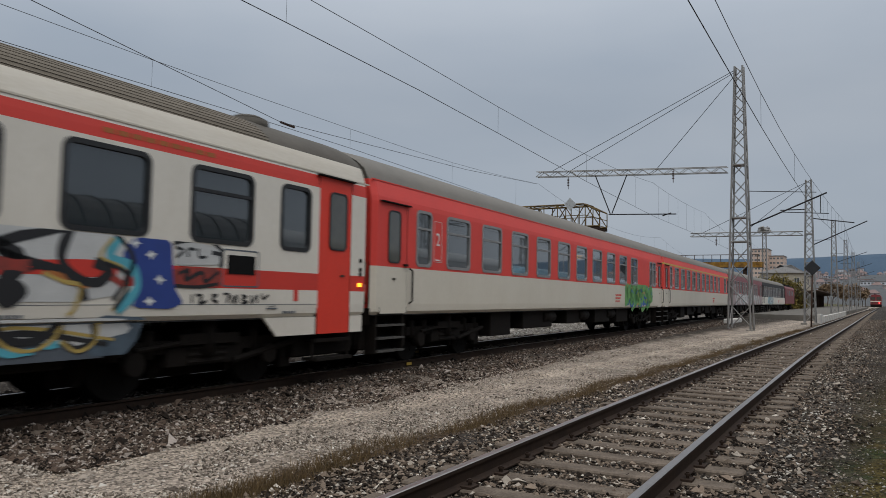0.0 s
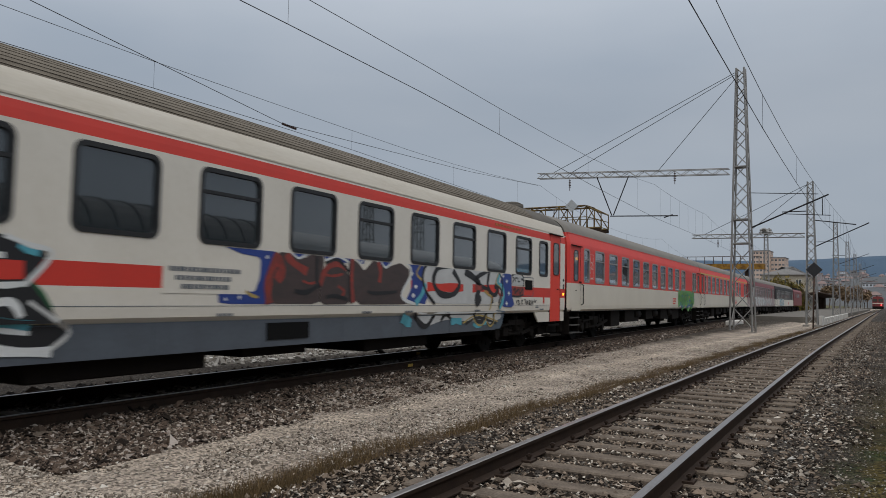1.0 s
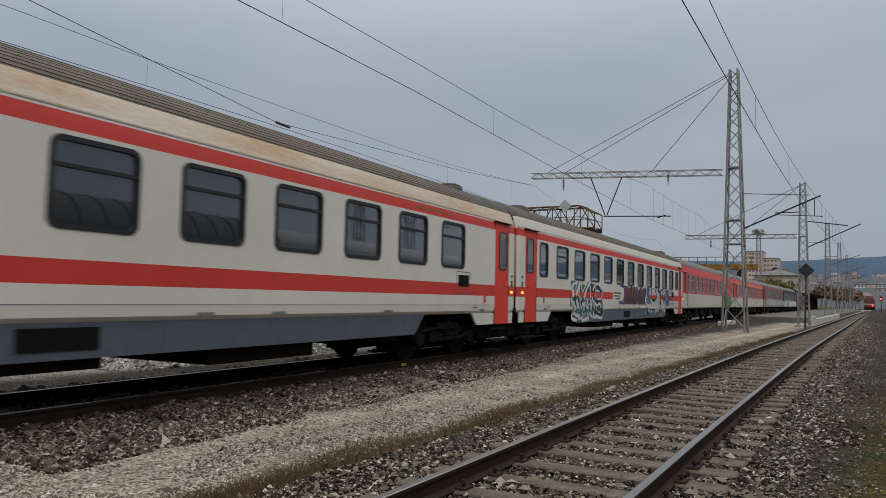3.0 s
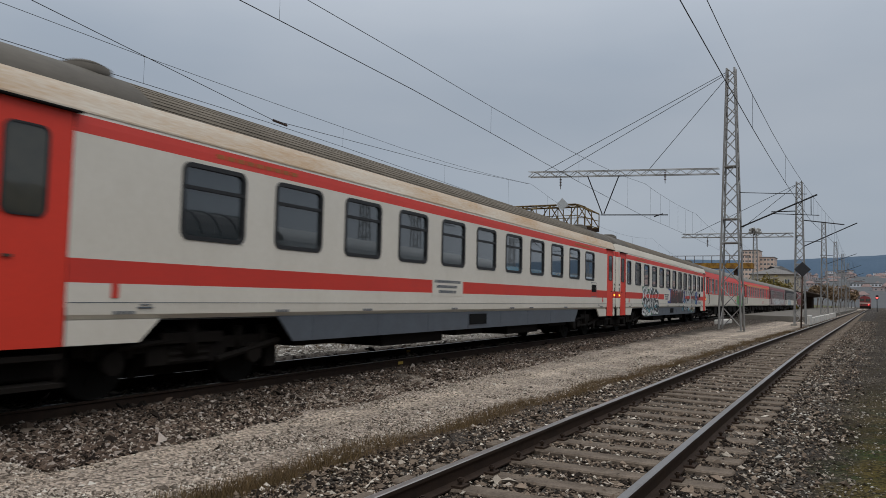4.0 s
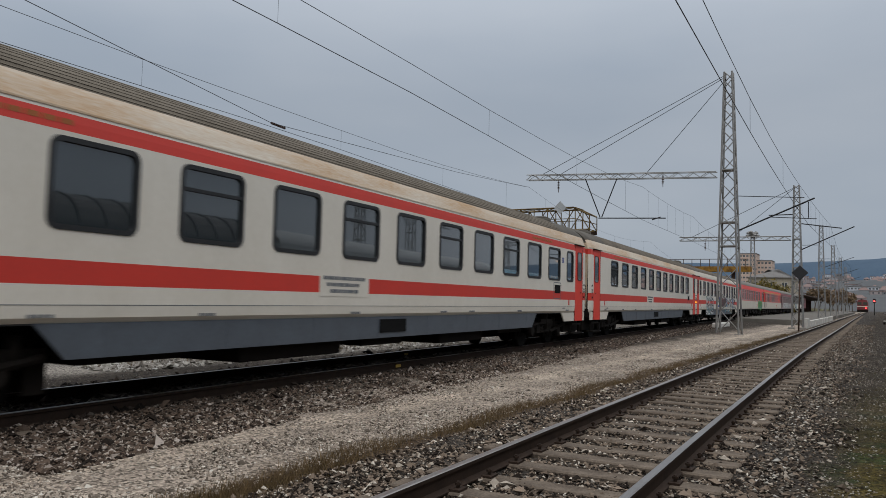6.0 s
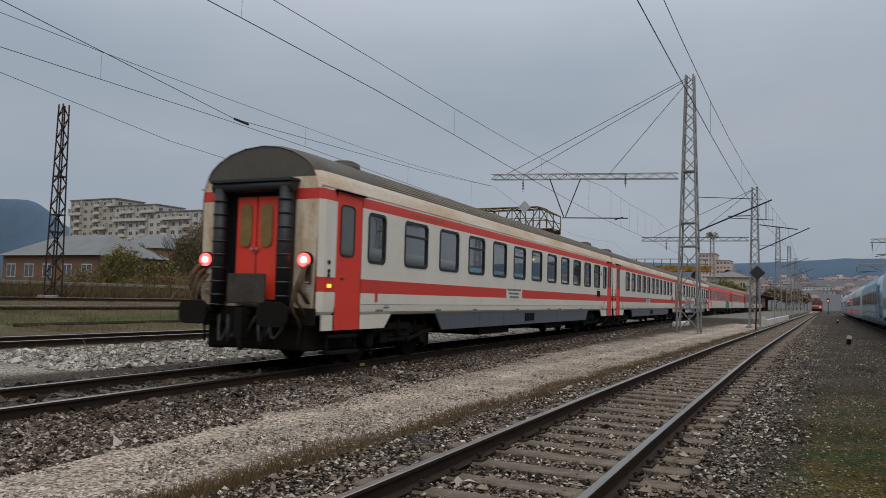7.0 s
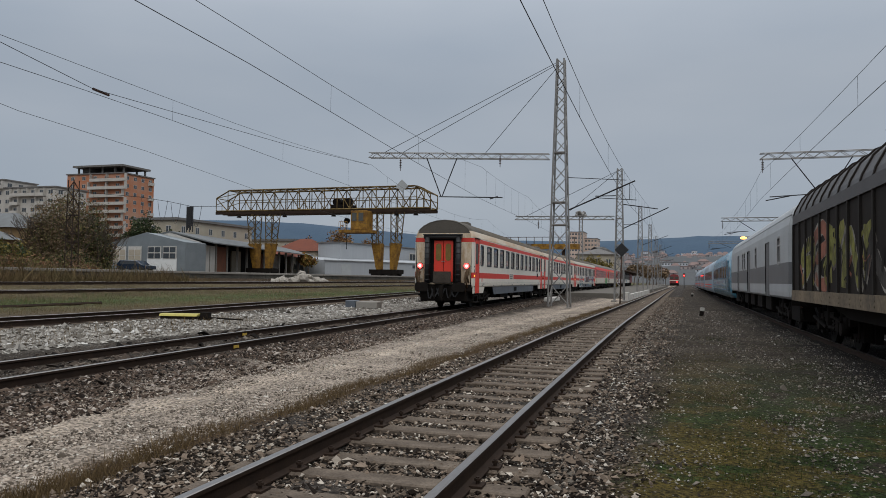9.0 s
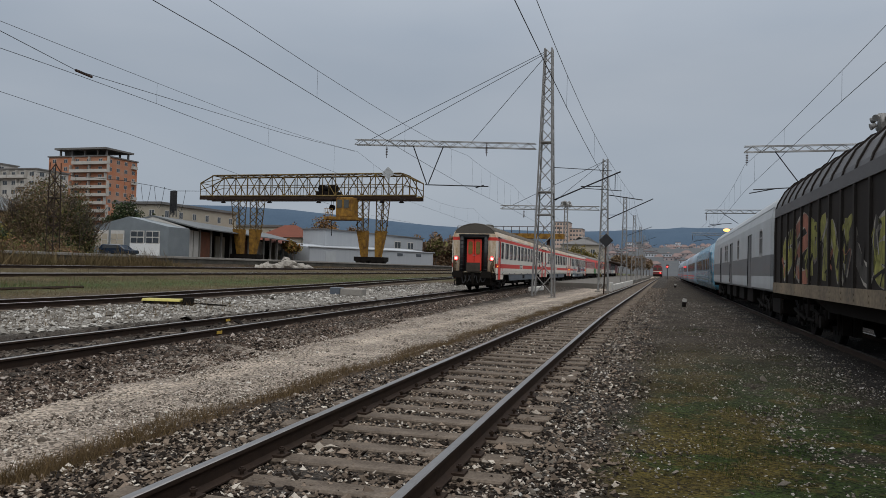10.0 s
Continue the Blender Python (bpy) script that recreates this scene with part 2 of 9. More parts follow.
# ---------------------------------------------------------------- track lines
def spline(points):
    ys, xs = np.array(points, float).T
    grid = np.arange(ys[0], ys[-1] + 0.01, 0.5)
    v = np.interp(grid, ys, xs)
    k = np.hanning(17)
    k /= k.sum()
    pad = np.concatenate([v[0] + (v[1] - v[0]) * np.arange(-8, 0), v, v[-1] + (v[-1] - v[-2]) * np.arange(1, 9)])
    return grid, np.convolve(pad, k, "valid")


LINE_NEAR = spline([(-30, -1.6), (-5, -2.12), (4, -2.33), (8.5, -2.48), (14.5, -2.62), (20.3, -2.75), (27.5, -2.87), (38, -2.96), (65, -3.14), (105, -3.48), (207, -4.1), (330, -5.0)])
LINE_TRAIN = spline([(-100, -4.4), (-60, -5.2), (-30, -6.6), (-5, -8.31), (4, -8.97), (10, -9.40), (16, -9.79), (22, -10.15), (28, -10.5), (36, -10.98), (46, -11.6), (60, -12.45), (90, -13.75), (115.6, -14.4), (133, -14.9), (200, -16.5), (330, -20.0)])
LINE_WIRE = spline([(-100, -6.1), (-40, -7.9), (-15, -8.8), (0, -9.25), (8, -9.45), (15, -9.62), (20, -9.95), (25, -10.3), (34, -11.0), (44, -11.75), (61, -12.7), (88, -13.7), (114, -14.35), (133, -14.85), (200, -16.5), (330, -20.0)])
LINE_THIRD = spline([(-40, -16.6), (5, -17.0), (20, -17.3), (39, -19.0), (57, -21.0), (90, -24.0), (200, -31.0)])
LINE_YARD = spline([(-20, -33.0), (60, -34.5), (150, -36.0)])
LINE_FREIGHT = (LINE_NEAR[0], LINE_NEAR[1] + 7.05)
Z_TRAIN = 0.05


def on(line, y):
    return float(np.interp(y, line[0], line[1]))


def along(line, y):
    h = (on(line, y + 0.5) - on(line, y - 0.5))
    return Vector((h, 1, 0)).normalized()


RAIL_RING = [(-0.075, -0.17), (0.075, -0.17), (0.075, -0.158), (0.012, -0.14), (0.010, -0.045), (0.036, -0.035), (0.036, -0.006), (0.028, 0.0), (-0.028, 0.0), (-0.036, -0.006), (-0.036, -0.035), (-0.010, -0.045), (-0.012, -0.14), (-0.075, -0.158)]


def railway_track(label, line, y0, y1, z, sleepers, name="railway_track", step=2.0, sleeper_z=-0.158, zfun=None):
    track = thing(name, label, "railway track", kind="structure")
    ys = np.arange(y0, y1 + 0.01, step)
    lift = zfun or (lambda y: z)
    for s in (-1, 1):
        bm = bmesh.new()
        places = []
        for y in ys:
            d = along(line, y)
            a = Vector((d.y, -d.x, 0))
            places.append((Vector((on(line, y), y, lift(y))) + s * 0.7525 * a, a, (0, 0, 1)))
        sweep(bm, RAIL_RING, places)
        for fa in bm.faces:
            c = fa.calc_center_median()
            ups = [v.co.z - lift(v.co.y) for v in fa.verts]
            if len(fa.verts) == 4 and min(ups) > -0.012:
                fa.material_index = 1
        part("rail", bm, (M_railside, M_railtop), track, "rusty steel rail with a polished head")
    if sleepers:
        bm = bmesh.new()
        box(bm, -1.25, 1.25, -0.12, 0.12, -0.16, 0)
        bevelled(bm, 0.015)
        me = mesh_of("sleeper", bm, M_sleeper)
        bm = bmesh.new()
        for s in (-0.105, 0.105):
            box(bm, s - 0.05, s + 0.05, -0.075, 0.075, 0.0, 0.02)
            rod(bm, (s, 0, 0.02), (s, 0, 0.075), 0.016)
            rod(bm, (s, 0, 0.045), (s, 0, 0.065), 0.028)
        mf = mesh_of("fastener", bm, M_railside)
        rs = random.Random(5)
        y, k = sleepers[0], 0
        while y < sleepers[1]:
            d = along(line, y)
            m = Matrix.Translation((on(line, y), y, lift(y) + sleeper_z + rs.uniform(-0.02, 0.008))) @ Matrix.Rotation(math.atan2(-d.x, d.y) + rs.uniform(-0.015, 0.015), 4, "Z")
            o = part("sleeper", me, None, track)
            o.matrix_basis = m
            if 2 < y < sleepers[2]:
                for s in (-0.7525, 0.7525):
                    q = part("fastener", mf, None, o)
                    q.matrix_basis = Matrix.Translation((s, 0, 0.0))
            y += 0.62
    return track


# ---------------------------------------------------------------- coaches
def rounded(w, h, r, seg=4):
    """Rounded rectangle ring in (u, w), centred."""
    out = []
    for cx, cz, a0 in ((w / 2 - r, h / 2 - r, 0), (-w / 2 + r, h / 2 - r, 90), (-w / 2 + r, -h / 2 + r, 180), (w / 2 - r, -h / 2 + r, 270)):
        for k in range(seg + 1):
            a = radians(a0 + 90 * k / seg)
            out.append((cx + r * math.cos(a), cz + r * math.sin(a)))
    return out


def plate(bm, ring, d0, d1, mi=0):
    """A flat plate in the y-z plane, from x = d0 to x = d1."""
    sweep(bm, ring, [((d0, 0, 0), (0, 1, 0), (0, 0, 1)), ((d1, 0, 0), (0, 1, 0), (0, 0, 1))], mi)


def ring_plate(bm, outer, inner, d0, d1, mi=0):
    n = len(outer)
    L = []
    for ring, d in ((outer, d0), (outer, d1), (inner, d1), (inner, d0)):
        L.append([bm.verts.new((d, u, w)) for u, w in ring])
    for A, B in zip(L, L[1:] + L[:1]):
        for k in range(n):
            bm.faces.new((A[k], A[(k + 1) % n], B[(k + 1) % n], B[k])).material_index = mi


WINDOW_MESHES = {}


def window_meshes(w, h, split, frame_mat):
    key = (w, h, split, frame_mat.name)
    if key not in WINDOW_MESHES:
        bm = bmesh.new()
        ring_plate(bm, rounded(w + 0.07, h + 0.07, 0.13), rounded(w - 0.05, h - 0.05, 0.09), -0.05, 0.012)
        if split:
            box(bm, -0.03, 0.008, -w / 2 + 0.02, w / 2 - 0.02, h * 0.17, h * 0.17 + 0.045)
        fr = mesh_of("window", bm, frame_mat)
        bm = bmesh.new()
        plate(bm, rounded(w - 0.05, h - 0.05, 0.09), -0.032, -0.024)
        pa = mesh_of("pane", bm, M_glass)
        WINDOW_MESHES[key] = (fr, pa)
    return WINDOW_MESHES[key]


L2 = 12.95  # half a coach
CORNER = 0.945  # the body narrows at its end corners
PROFILE = [(1.34, 1.0), (1.4, 1.06), (1.41, 1.2), (1.41, 3.1), (1.40, 3.2), (1.38, 3.34), (1.325, 3.52), (1.275, 3.63), (1.21, 3.73), (1.03, 3.88), (0.75, 4.03), (0.4, 4.13), (0.0, 4.17)]


def coach_side_x(z):
    zs = [p[1] for p in PROFILE]
    return float(np.interp(z, zs, [p[0] for p in PROFILE]))


def coach_body(coach, bands, openings, roof, label, end_mat, gutter=3.34, roofcream=None):
    """Shell with real openings. bands: (z0, z1, material index); openings: (y0, y1, z0, z1)."""
    mats = [b[2] for b in bands]
    ys = sorted({-L2, L2, -L2 + 0.12, L2 - 0.12, *[o[0] for o in openings], *[o[1] for o in openings]})
    zs = sorted({1.0, 1.06, 1.2, 3.2, gutter, *[b[0] for b in bands], *[b[1] for b in bands], *[o[2] for o in openings], *[o[3] for o in openings]})
    zs = [z for z in zs if z <= gutter + 1e-6]
    for sd in (1, -1):
        bm = bmesh.new()
        grid = {(i, j): bm.verts.new((sd * coach_side_x(z) * (CORNER if abs(y) > L2 - 0.01 else 1.0), sd * y, z)) for i, y in enumerate(ys) for j, z in enumerate(zs)}
        for i in range(len(ys) - 1):
            for j in range(len(zs) - 1):
                yc, zc = (ys[i] + ys[i + 1]) / 2, (zs[j] + zs[j + 1]) / 2
                if any(o[0] < yc < o[1] and o[2] < zc < o[3] for o in openings):
                    continue
                fa = bm.faces.new((grid[i, j], grid[i + 1, j], grid[i + 1, j + 1], grid[i, j + 1]))
                fa.material_index = next((k for k, b in enumerate(bands) if b[0] <= zc <= b[1] and (len(b) < 4 or b[3] <= yc <= b[4])), 0)
        body = part("side_wall", bm, mats, coach, label)
    # roof
    bm = bmesh.new()
    arc = [(coach_side_x(gutter), gutter)] + [p for p in PROFILE if p[1] > gutter + 0.02]
    full = arc + [(-x, z) for x, z in arc[-2::-1]]
    stations = [(-L2, CORNER, -0.06), (-L2 + 0.12, 1.0, -0.02), (-L2 + 0.5, 1, 0), (-L2 + 2.6, 1, 0), (L2 - 2.6, 1, 0), (L2 - 0.5, 1, 0), (L2 - 0.12, 1.0, -0.02), (L2, CORNER, -0.06)]
    loops = []
    for y, s, dz in stations:
        loops.append([bm.verts.new((x * s, y, gutter + (z - gutter) * (1 + dz))) for k, (x, z) in enumerate(full)])
    for q, (A, B) in enumerate(zip(loops, loops[1:])):
        for k in range(len(full) - 1):
            fa = bm.faces.new((A[k], A[k + 1], B[k + 1], B[k]))
            fa.smooth = True
            zc = (full[k][1] + full[k + 1][1]) / 2
            fa.material_index = 0 if (roofcream is not None and zc < 3.6) else (1 if q == 3 else 2)
    rf = part("roof", bm, [roofcream or roof, roof, M_roofend if roofcream is not None else roof], coach)
    if roofcream is not None:
        bm = bmesh.new()
        for k in range(7):
            for sx in (1, -1):
                z = 3.66 + 0.056 * k
                x = coach_side_x(z)
                rod(bm, (sx * x, -L2 + 2.6, z), (sx * x, L2 - 2.6, z), 0.011, 4)
        tagged(part("roof_ribs", bm, M_roof, coach), kind="stuff")
    # gutter strip
    bm = bmesh.new()
    for sx in (1, -1):
        box(bm, sx * coach_side_x(gutter) - 0.012, sx * coach_side_x(gutter) + 0.012, -L2, L2, gutter - 0.012, gutter + 0.012)
    part_each("gutter", bm, mats[-1] if roofcream is None else roofcream, coach)
    # floor, ends and a dark centre partition added to block light across the coach
    bm = bmesh.new()
    box(bm, -1.33, 1.33, -L2 + 0.1, L2 - 0.1, 0.98, 1.1)
    box(bm, -0.05, 0.05, -L2 + 0.2, L2 - 0.2, 1.1, 3.7)
    for yy in np.arange(-L2 + 1.5, L2, 1.951):
        box(bm, -1.3, 1.3, yy - 0.03, yy + 0.03, 1.1, 2.05)
    part("interior", bm, M_inside, coach)
    return body


def end_wall(coach, sgn, mat_wall, mat_band, band, reach=0.2):
    """The gable with gangway, double door, tail fittings."""
    y = sgn * L2
    ex = sgn * reach  # fittings of coupled ends stay within the gap
    bm = bmesh.new()
    ring = [p for p in PROFILE if p[1] >= 1.0]
    pts = [(x * CORNER, z if z < 3.36 else 3.34 + (z - 3.34) * 0.935) for x, z in ring]
    full = pts + [(-x, z) for x, z in pts[-2::-1]]
    yy = y - sgn * 0.02
    for z0, z1, mi in ((1.0, band[0], 0), (band[0], band[1], 1), (band[1], 3.34, 0)):
        bm.faces.new([bm.verts.new(p) for p in ((-CORNER * coach_side_x(z0), yy, z0), (CORNER * coach_side_x(z0), yy, z0), (CORNER * coach_side_x(z1), yy, z1), (-CORNER * coach_side_x(z1), yy, z1))]).material_index = mi
    rim = [p for p in full if p[1] >= 3.33]
    low = [p for p in rim if p[1] < 3.58]
    bm.faces.new([bm.verts.new((x, yy, z)) for x, z in low]).material_index = 0
    bm.faces.new([bm.verts.new((x, yy, z)) for x, z in [low[len(low) // 2 - 1]] + [p for p in rim if p[1] >= 3.58] + [low[len(low) // 2]]]).material_index = 2
    part("end_wall", bm, (mat_wall, mat_band, M_roofend), coach)
    bm = bmesh.new()
    for sx in (-1, 1):
        rod(bm, (sx * 0.74, y + ex * 0.16, 1.15), (sx * 0.74, y + ex * 0.16, 3.3), 0.13, 14)
        for q in range(8):
            rod(bm, (sx * 0.74, y + ex * 0.16, 1.3 + 0.25 * q), (sx * 0.74, y + ex * 0.16, 1.34 + 0.25 * q), 0.142, 14)
        box(bm, sx * 0.74 - 0.1, sx * 0.74 + 0.1, min(y, y + ex * 0.16), max(y, y + ex * 0.16), 1.2, 3.3)
    rod(bm, (-0.9, y + ex * 0.16, 3.33), (0.9, y + ex * 0.16, 3.33), 0.11, 12)
    box(bm, -0.92, 0.92, min(y, y + ex * 0.3), max(y, y + ex * 0.3), 3.4, 3.45)
    part_each("gangway_bellows", bm, M_rubber, coach, "black rubber gangway tubes")
    # flat black plate painted in for the shade of a gangway recess
    bm = bmesh.new()
    box(bm, -0.66, 0.66, min(y, y - sgn * 0.012), max(y, y - sgn * 0.012), 1.2, 3.32)
    part("gangway_recess_shade", bm, M_gap, coach)
    bm = bmesh.new()
    for sx in (-1, 1):
        box(bm, min(sx * 0.012, sx * 0.46), max(sx * 0.012, sx * 0.46), y - 0.01, y + ex * 0.035 + 0.01, 1.25, 3.16)
    bevelled(bm, 0.008)
    part_each("end_door", bm, M_door, coach, "bright red double end door")
    bm = bmesh.new()
    for sx in (-1, 1):
        sweep(bm, [(u + sx * 0.235, w + 2.62) for u, w in rounded(0.26, 0.8, 0.12)], [((0, y + ex * 0.03, 0), (1, 0, 0), (0, 0, 1)), ((0, y + ex * 0.052, 0), (1, 0, 0), (0, 0, 1))])
    part_each("end_door_pane", bm, M_litpane if reach > 0.5 else M_glass, coach, "arched amber pane with the interior light painted in" if reach > 0.5 else "")
    bm = bmesh.new()
    for sx in (-1, 1):
        rod(bm, (sx * 0.05, y + ex * 0.05, 2.18), (sx * 0.05, y + ex * 0.09, 2.18), 0.03, 8)
    part_each("door_handle", bm, M_steel, coach)
    bm = bmesh.new()
    box(bm, -0.42, 0.42, min(y, y + ex * 0.26), max(y, y + ex * 0.26), 1.17, 1.22)
    box(bm, -0.42, 0.42, min(y + ex * .24, y + ex * 0.27), max(y + ex * .24, y + ex * 0.27), 1.2, 1.72)
    part("gangway_plate", bm, M_dullplate, coach, "dull brown-grey raised gangway plate")
    bm = bmesh.new()
    box(bm, -1.35, 1.35, min(y, y + ex * 0.06), max(y, y + ex * 0.06), 0.82, 1.12)
    for sx in (-1, 1):
        rod(bm, (sx * 0.875, y, 1.05), (sx * 0.875, y + ex * 0.45, 1.05), 0.09, 10)
        rod(bm, (sx * 0.875, y + ex * 0.42, 1.03), (sx * 0.875, y + ex * 0.62, 1.0), 0.2, 12)
        sweep(bm, rounded(0.62, 0.42, 0.12), [((sx * 0.875, y + ex * 0.62, 1.0), (1, 0, 0), (0, 0, 1)), ((sx * 0.875, y + ex * 0.66, 1.0), (1, 0, 0), (0, 0, 1))])
        rod(bm, (sx * 0.42, y + ex * 0.1, 1.0), (sx * 0.36, y + ex * 0.25, 0.45), 0.035, 6)
        rod(bm, (sx * 1.1, y + ex * 0.06, 0.95), (sx * 1.05, y + ex * 0.1, 0.45), 0.025, 6)
    rod(bm, (0, y, 1.0), (0, y + ex * 0.4, 0.98), 0.07, 8)
    box(bm, -0.09, 0.09, y + ex * 0.38 - 0.08, y + ex * 0.38 + 0.08, 0.55, 1.1)
    rod(bm, (0, y + ex * 0.4, 0.6), (0.06, y + ex * 0.42, 0.35), 0.05, 8)
    part("buffer_gear", bm, M_bogie, coach, "sooty buffers and screw coupling, darkened for shade")
    # dark box added to hide the wheels and shut out light below the end
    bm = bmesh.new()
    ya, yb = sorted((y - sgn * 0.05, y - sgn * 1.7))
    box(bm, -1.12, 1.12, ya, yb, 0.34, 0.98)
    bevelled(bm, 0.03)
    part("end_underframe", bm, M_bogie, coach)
    for q, (xa, xb, dz) in enumerate(((-0.75, -0.45, 0.5), (-0.55, -0.2, 0.42), (-0.3, 0.1, 0.38), (0.15, 0.5, 0.46), (0.4, 0.8, 0.4))):
        bm = bmesh.new()
        pts = [(xa + (xb - xa) * u, y + ex * (0.06 + 0.14 * math.sin(u * math.pi)), 0.95 - dz * math.sin(u * math.pi)) for u in (0, 0.2, 0.4, 0.6, 0.8, 1)]
        for p, r in zip(pts, pts[1:]):
            rod(bm, p, r, 0.032, 6)
        part("brake_hose", bm, M_rubber, coach)
    for sx in (-1, 1):
        for q in range(3):
            bm = bmesh.new()
            pts = [(sx * (1.22 - 0.07 * q), y + ex * (0.05 + 0.3 * math.sin(u * math.pi)), 1.92 - 0.1 * q - (0.75 + 0.12 * q) * u + 0.05 * math.sin(u * 9)) for u in (0, 0.17, 0.33, 0.5, 0.67, 0.83, 1)]
            rad = 0.045 - 0.008 * q
            sweep(bm, [(rad * math.cos(a * math.pi / 4), rad * math.sin(a * math.pi / 4)) for a in range(8)], [(p, (1, 0, 0), (0, 1, 0)) for p in pts], 0, True, True)
            part("jumper_cable", bm, M_hide, coach, "cracked brown jumper cable")
        bm = bmesh.new()
        box(bm, sx * 1.2 - 0.07, sx * 1.2 + 0.06, y - 0.03, y + ex * 0.09 + 0.03, 1.55, 1.98)
        bevelled(bm, 0.03)
        part("cable_socket", bm, M_hide, coach)
    for sx in (-1, 1):
        bm = bmesh.new()
        box(bm, sx * 1.12 - 0.12, sx * 1.12 + 0.12, y - 0.02, y + ex * 0.05 + 0.02, 1.35, 1.85)
        for k in range(4):
            box(bm, sx * 1.12 - 0.09, sx * 1.12 + 0.09, y + ex * 0.07 - 0.015, y + ex * 0.07 + 0.015, 1.4 + 0.055 * k, 1.43 + 0.055 * k)
        part("end_cabinet", bm, M_rust, coach)


def bogie(coach, y):
    bm = bmesh.new()
    for sx in (-1, 1):
        box(bm, sx * 1.0 - 0.07, sx * 1.0 + 0.07, -1.75, 1.75, 0.55, 0.72)
        box(bm, sx * 1.0 - 0.09, sx * 1.0 + 0.09, -0.7, 0.7, 0.38, 0.62)
        for w in (-1.25, 1.25):
            rod(bm, (sx * 0.95, w, 0.46), (sx * 1.16, w, 0.46), 0.15, 10)
            for d in (-0.27, 0.27):
                rod(bm, (sx * 1.02, w + d, 0.5), (sx * 1.02, w + d, 0.86), 0.09, 8)
        for k in range(5):
            rod(bm, (sx * 1.08, -0.35, 0.42 + 0.09 * k), (sx * 1.08, 0.35, 0.42 + 0.09 * k), 0.035, 6)
        rod(bm, (sx * 1.14, -0.2, 0.72), (sx * 1.14, -1.25, 0.62), 0.035, 6)
        rod(bm, (sx * 1.1, 0.5, 0.4), (sx * 1.14, 1.8, 0.62), 0.05, 6)
        rod(bm, (sx * 1.05, 0.0, 0.5), (sx * 1.05, 0.0, 0.98), 0.14, 10)
        box(bm, sx * 0.9, sx * 0.98, 1.7, 1.95, 0.2, 0.7)
    box(bm, -1.0, 1.0, -0.35, 0.35, 0.5, 0.85)
    for sx in (-1, 1):
        # long inner box added to keep light from passing through the bogie
        box(bm, sx * 0.55 - 0.08, sx * 0.55 + 0.08, -1.95, 1.95, 0.2, 0.8)
        for w in (-1.25, 1.25):
            for d in (-0.56, 0.56):
                box(bm, sx * 0.74 - 0.09, sx * 0.74 + 0.09, w + d - 0.05, w + d + 0.05, 0.22, 0.66)
                rod(bm, (sx * 0.9, w + d, 0.3), (sx * 0.9, w + d, 0.8), 0.03, 5)
        box(bm, sx * 1.12 - 0.03, sx * 1.12 + 0.05, -0.55, 0.55, 0.66, 0.8)
    b = part("bogie", bm, M_bogie, coach, "sooty four-wheel bogie, darkened for underside shade")
    b.matrix_basis = Matrix.Translation((0, y, 0))
    for w in (-1.25, 1.25):
        s = part("wheelset", WHEELSET, None, b)
        s.matrix_basis = Matrix.Translation((0, w, 0.46))
        WHEELSETS.append(s)
    return b


bm = bmesh.new()
for sx in (-1, 1):
    rod(bm, (sx * 0.68, 0, 0), (sx * 0.81, 0, 0), 0.46, 28)
    rod(bm, (sx * 0.66, 0, 0), (sx * 0.69, 0, 0), 0.49, 28)
    for k in range(6):
        a = k * math.pi / 3
        rod(bm, (sx * 0.80, 0.26 * math.cos(a), 0.26 * math.sin(a)), (sx * 0.822, 0.26 * math.cos(a), 0.26 * math.sin(a)), 0.05, 6)
rod(bm, (-0.95, 0, 0), (0.95, 0, 0), 0.08, 8)
WHEELSET = mesh_of("wheelset", bm, M_wheel)
WHEELSETS = []


def add_windows(coach, spans, z0, z1, splits, frame_mat, depth=1.41):
    for (y0, y1), sp in zip(spans, splits):
        fr, pa = window_meshes(round(y1 - y0, 3), round(z1 - z0, 3), sp, frame_mat)
        for sd in (1, -1):
            w = part("window", fr, None, coach)
            w.matrix_basis = Matrix.Translation((sd * depth, sd * (y0 + y1) / 2, (z0 + z1) / 2)) @ Matrix.Rotation(0 if sd > 0 else math.pi, 4, "Z")
            part("pane", pa, None, w)


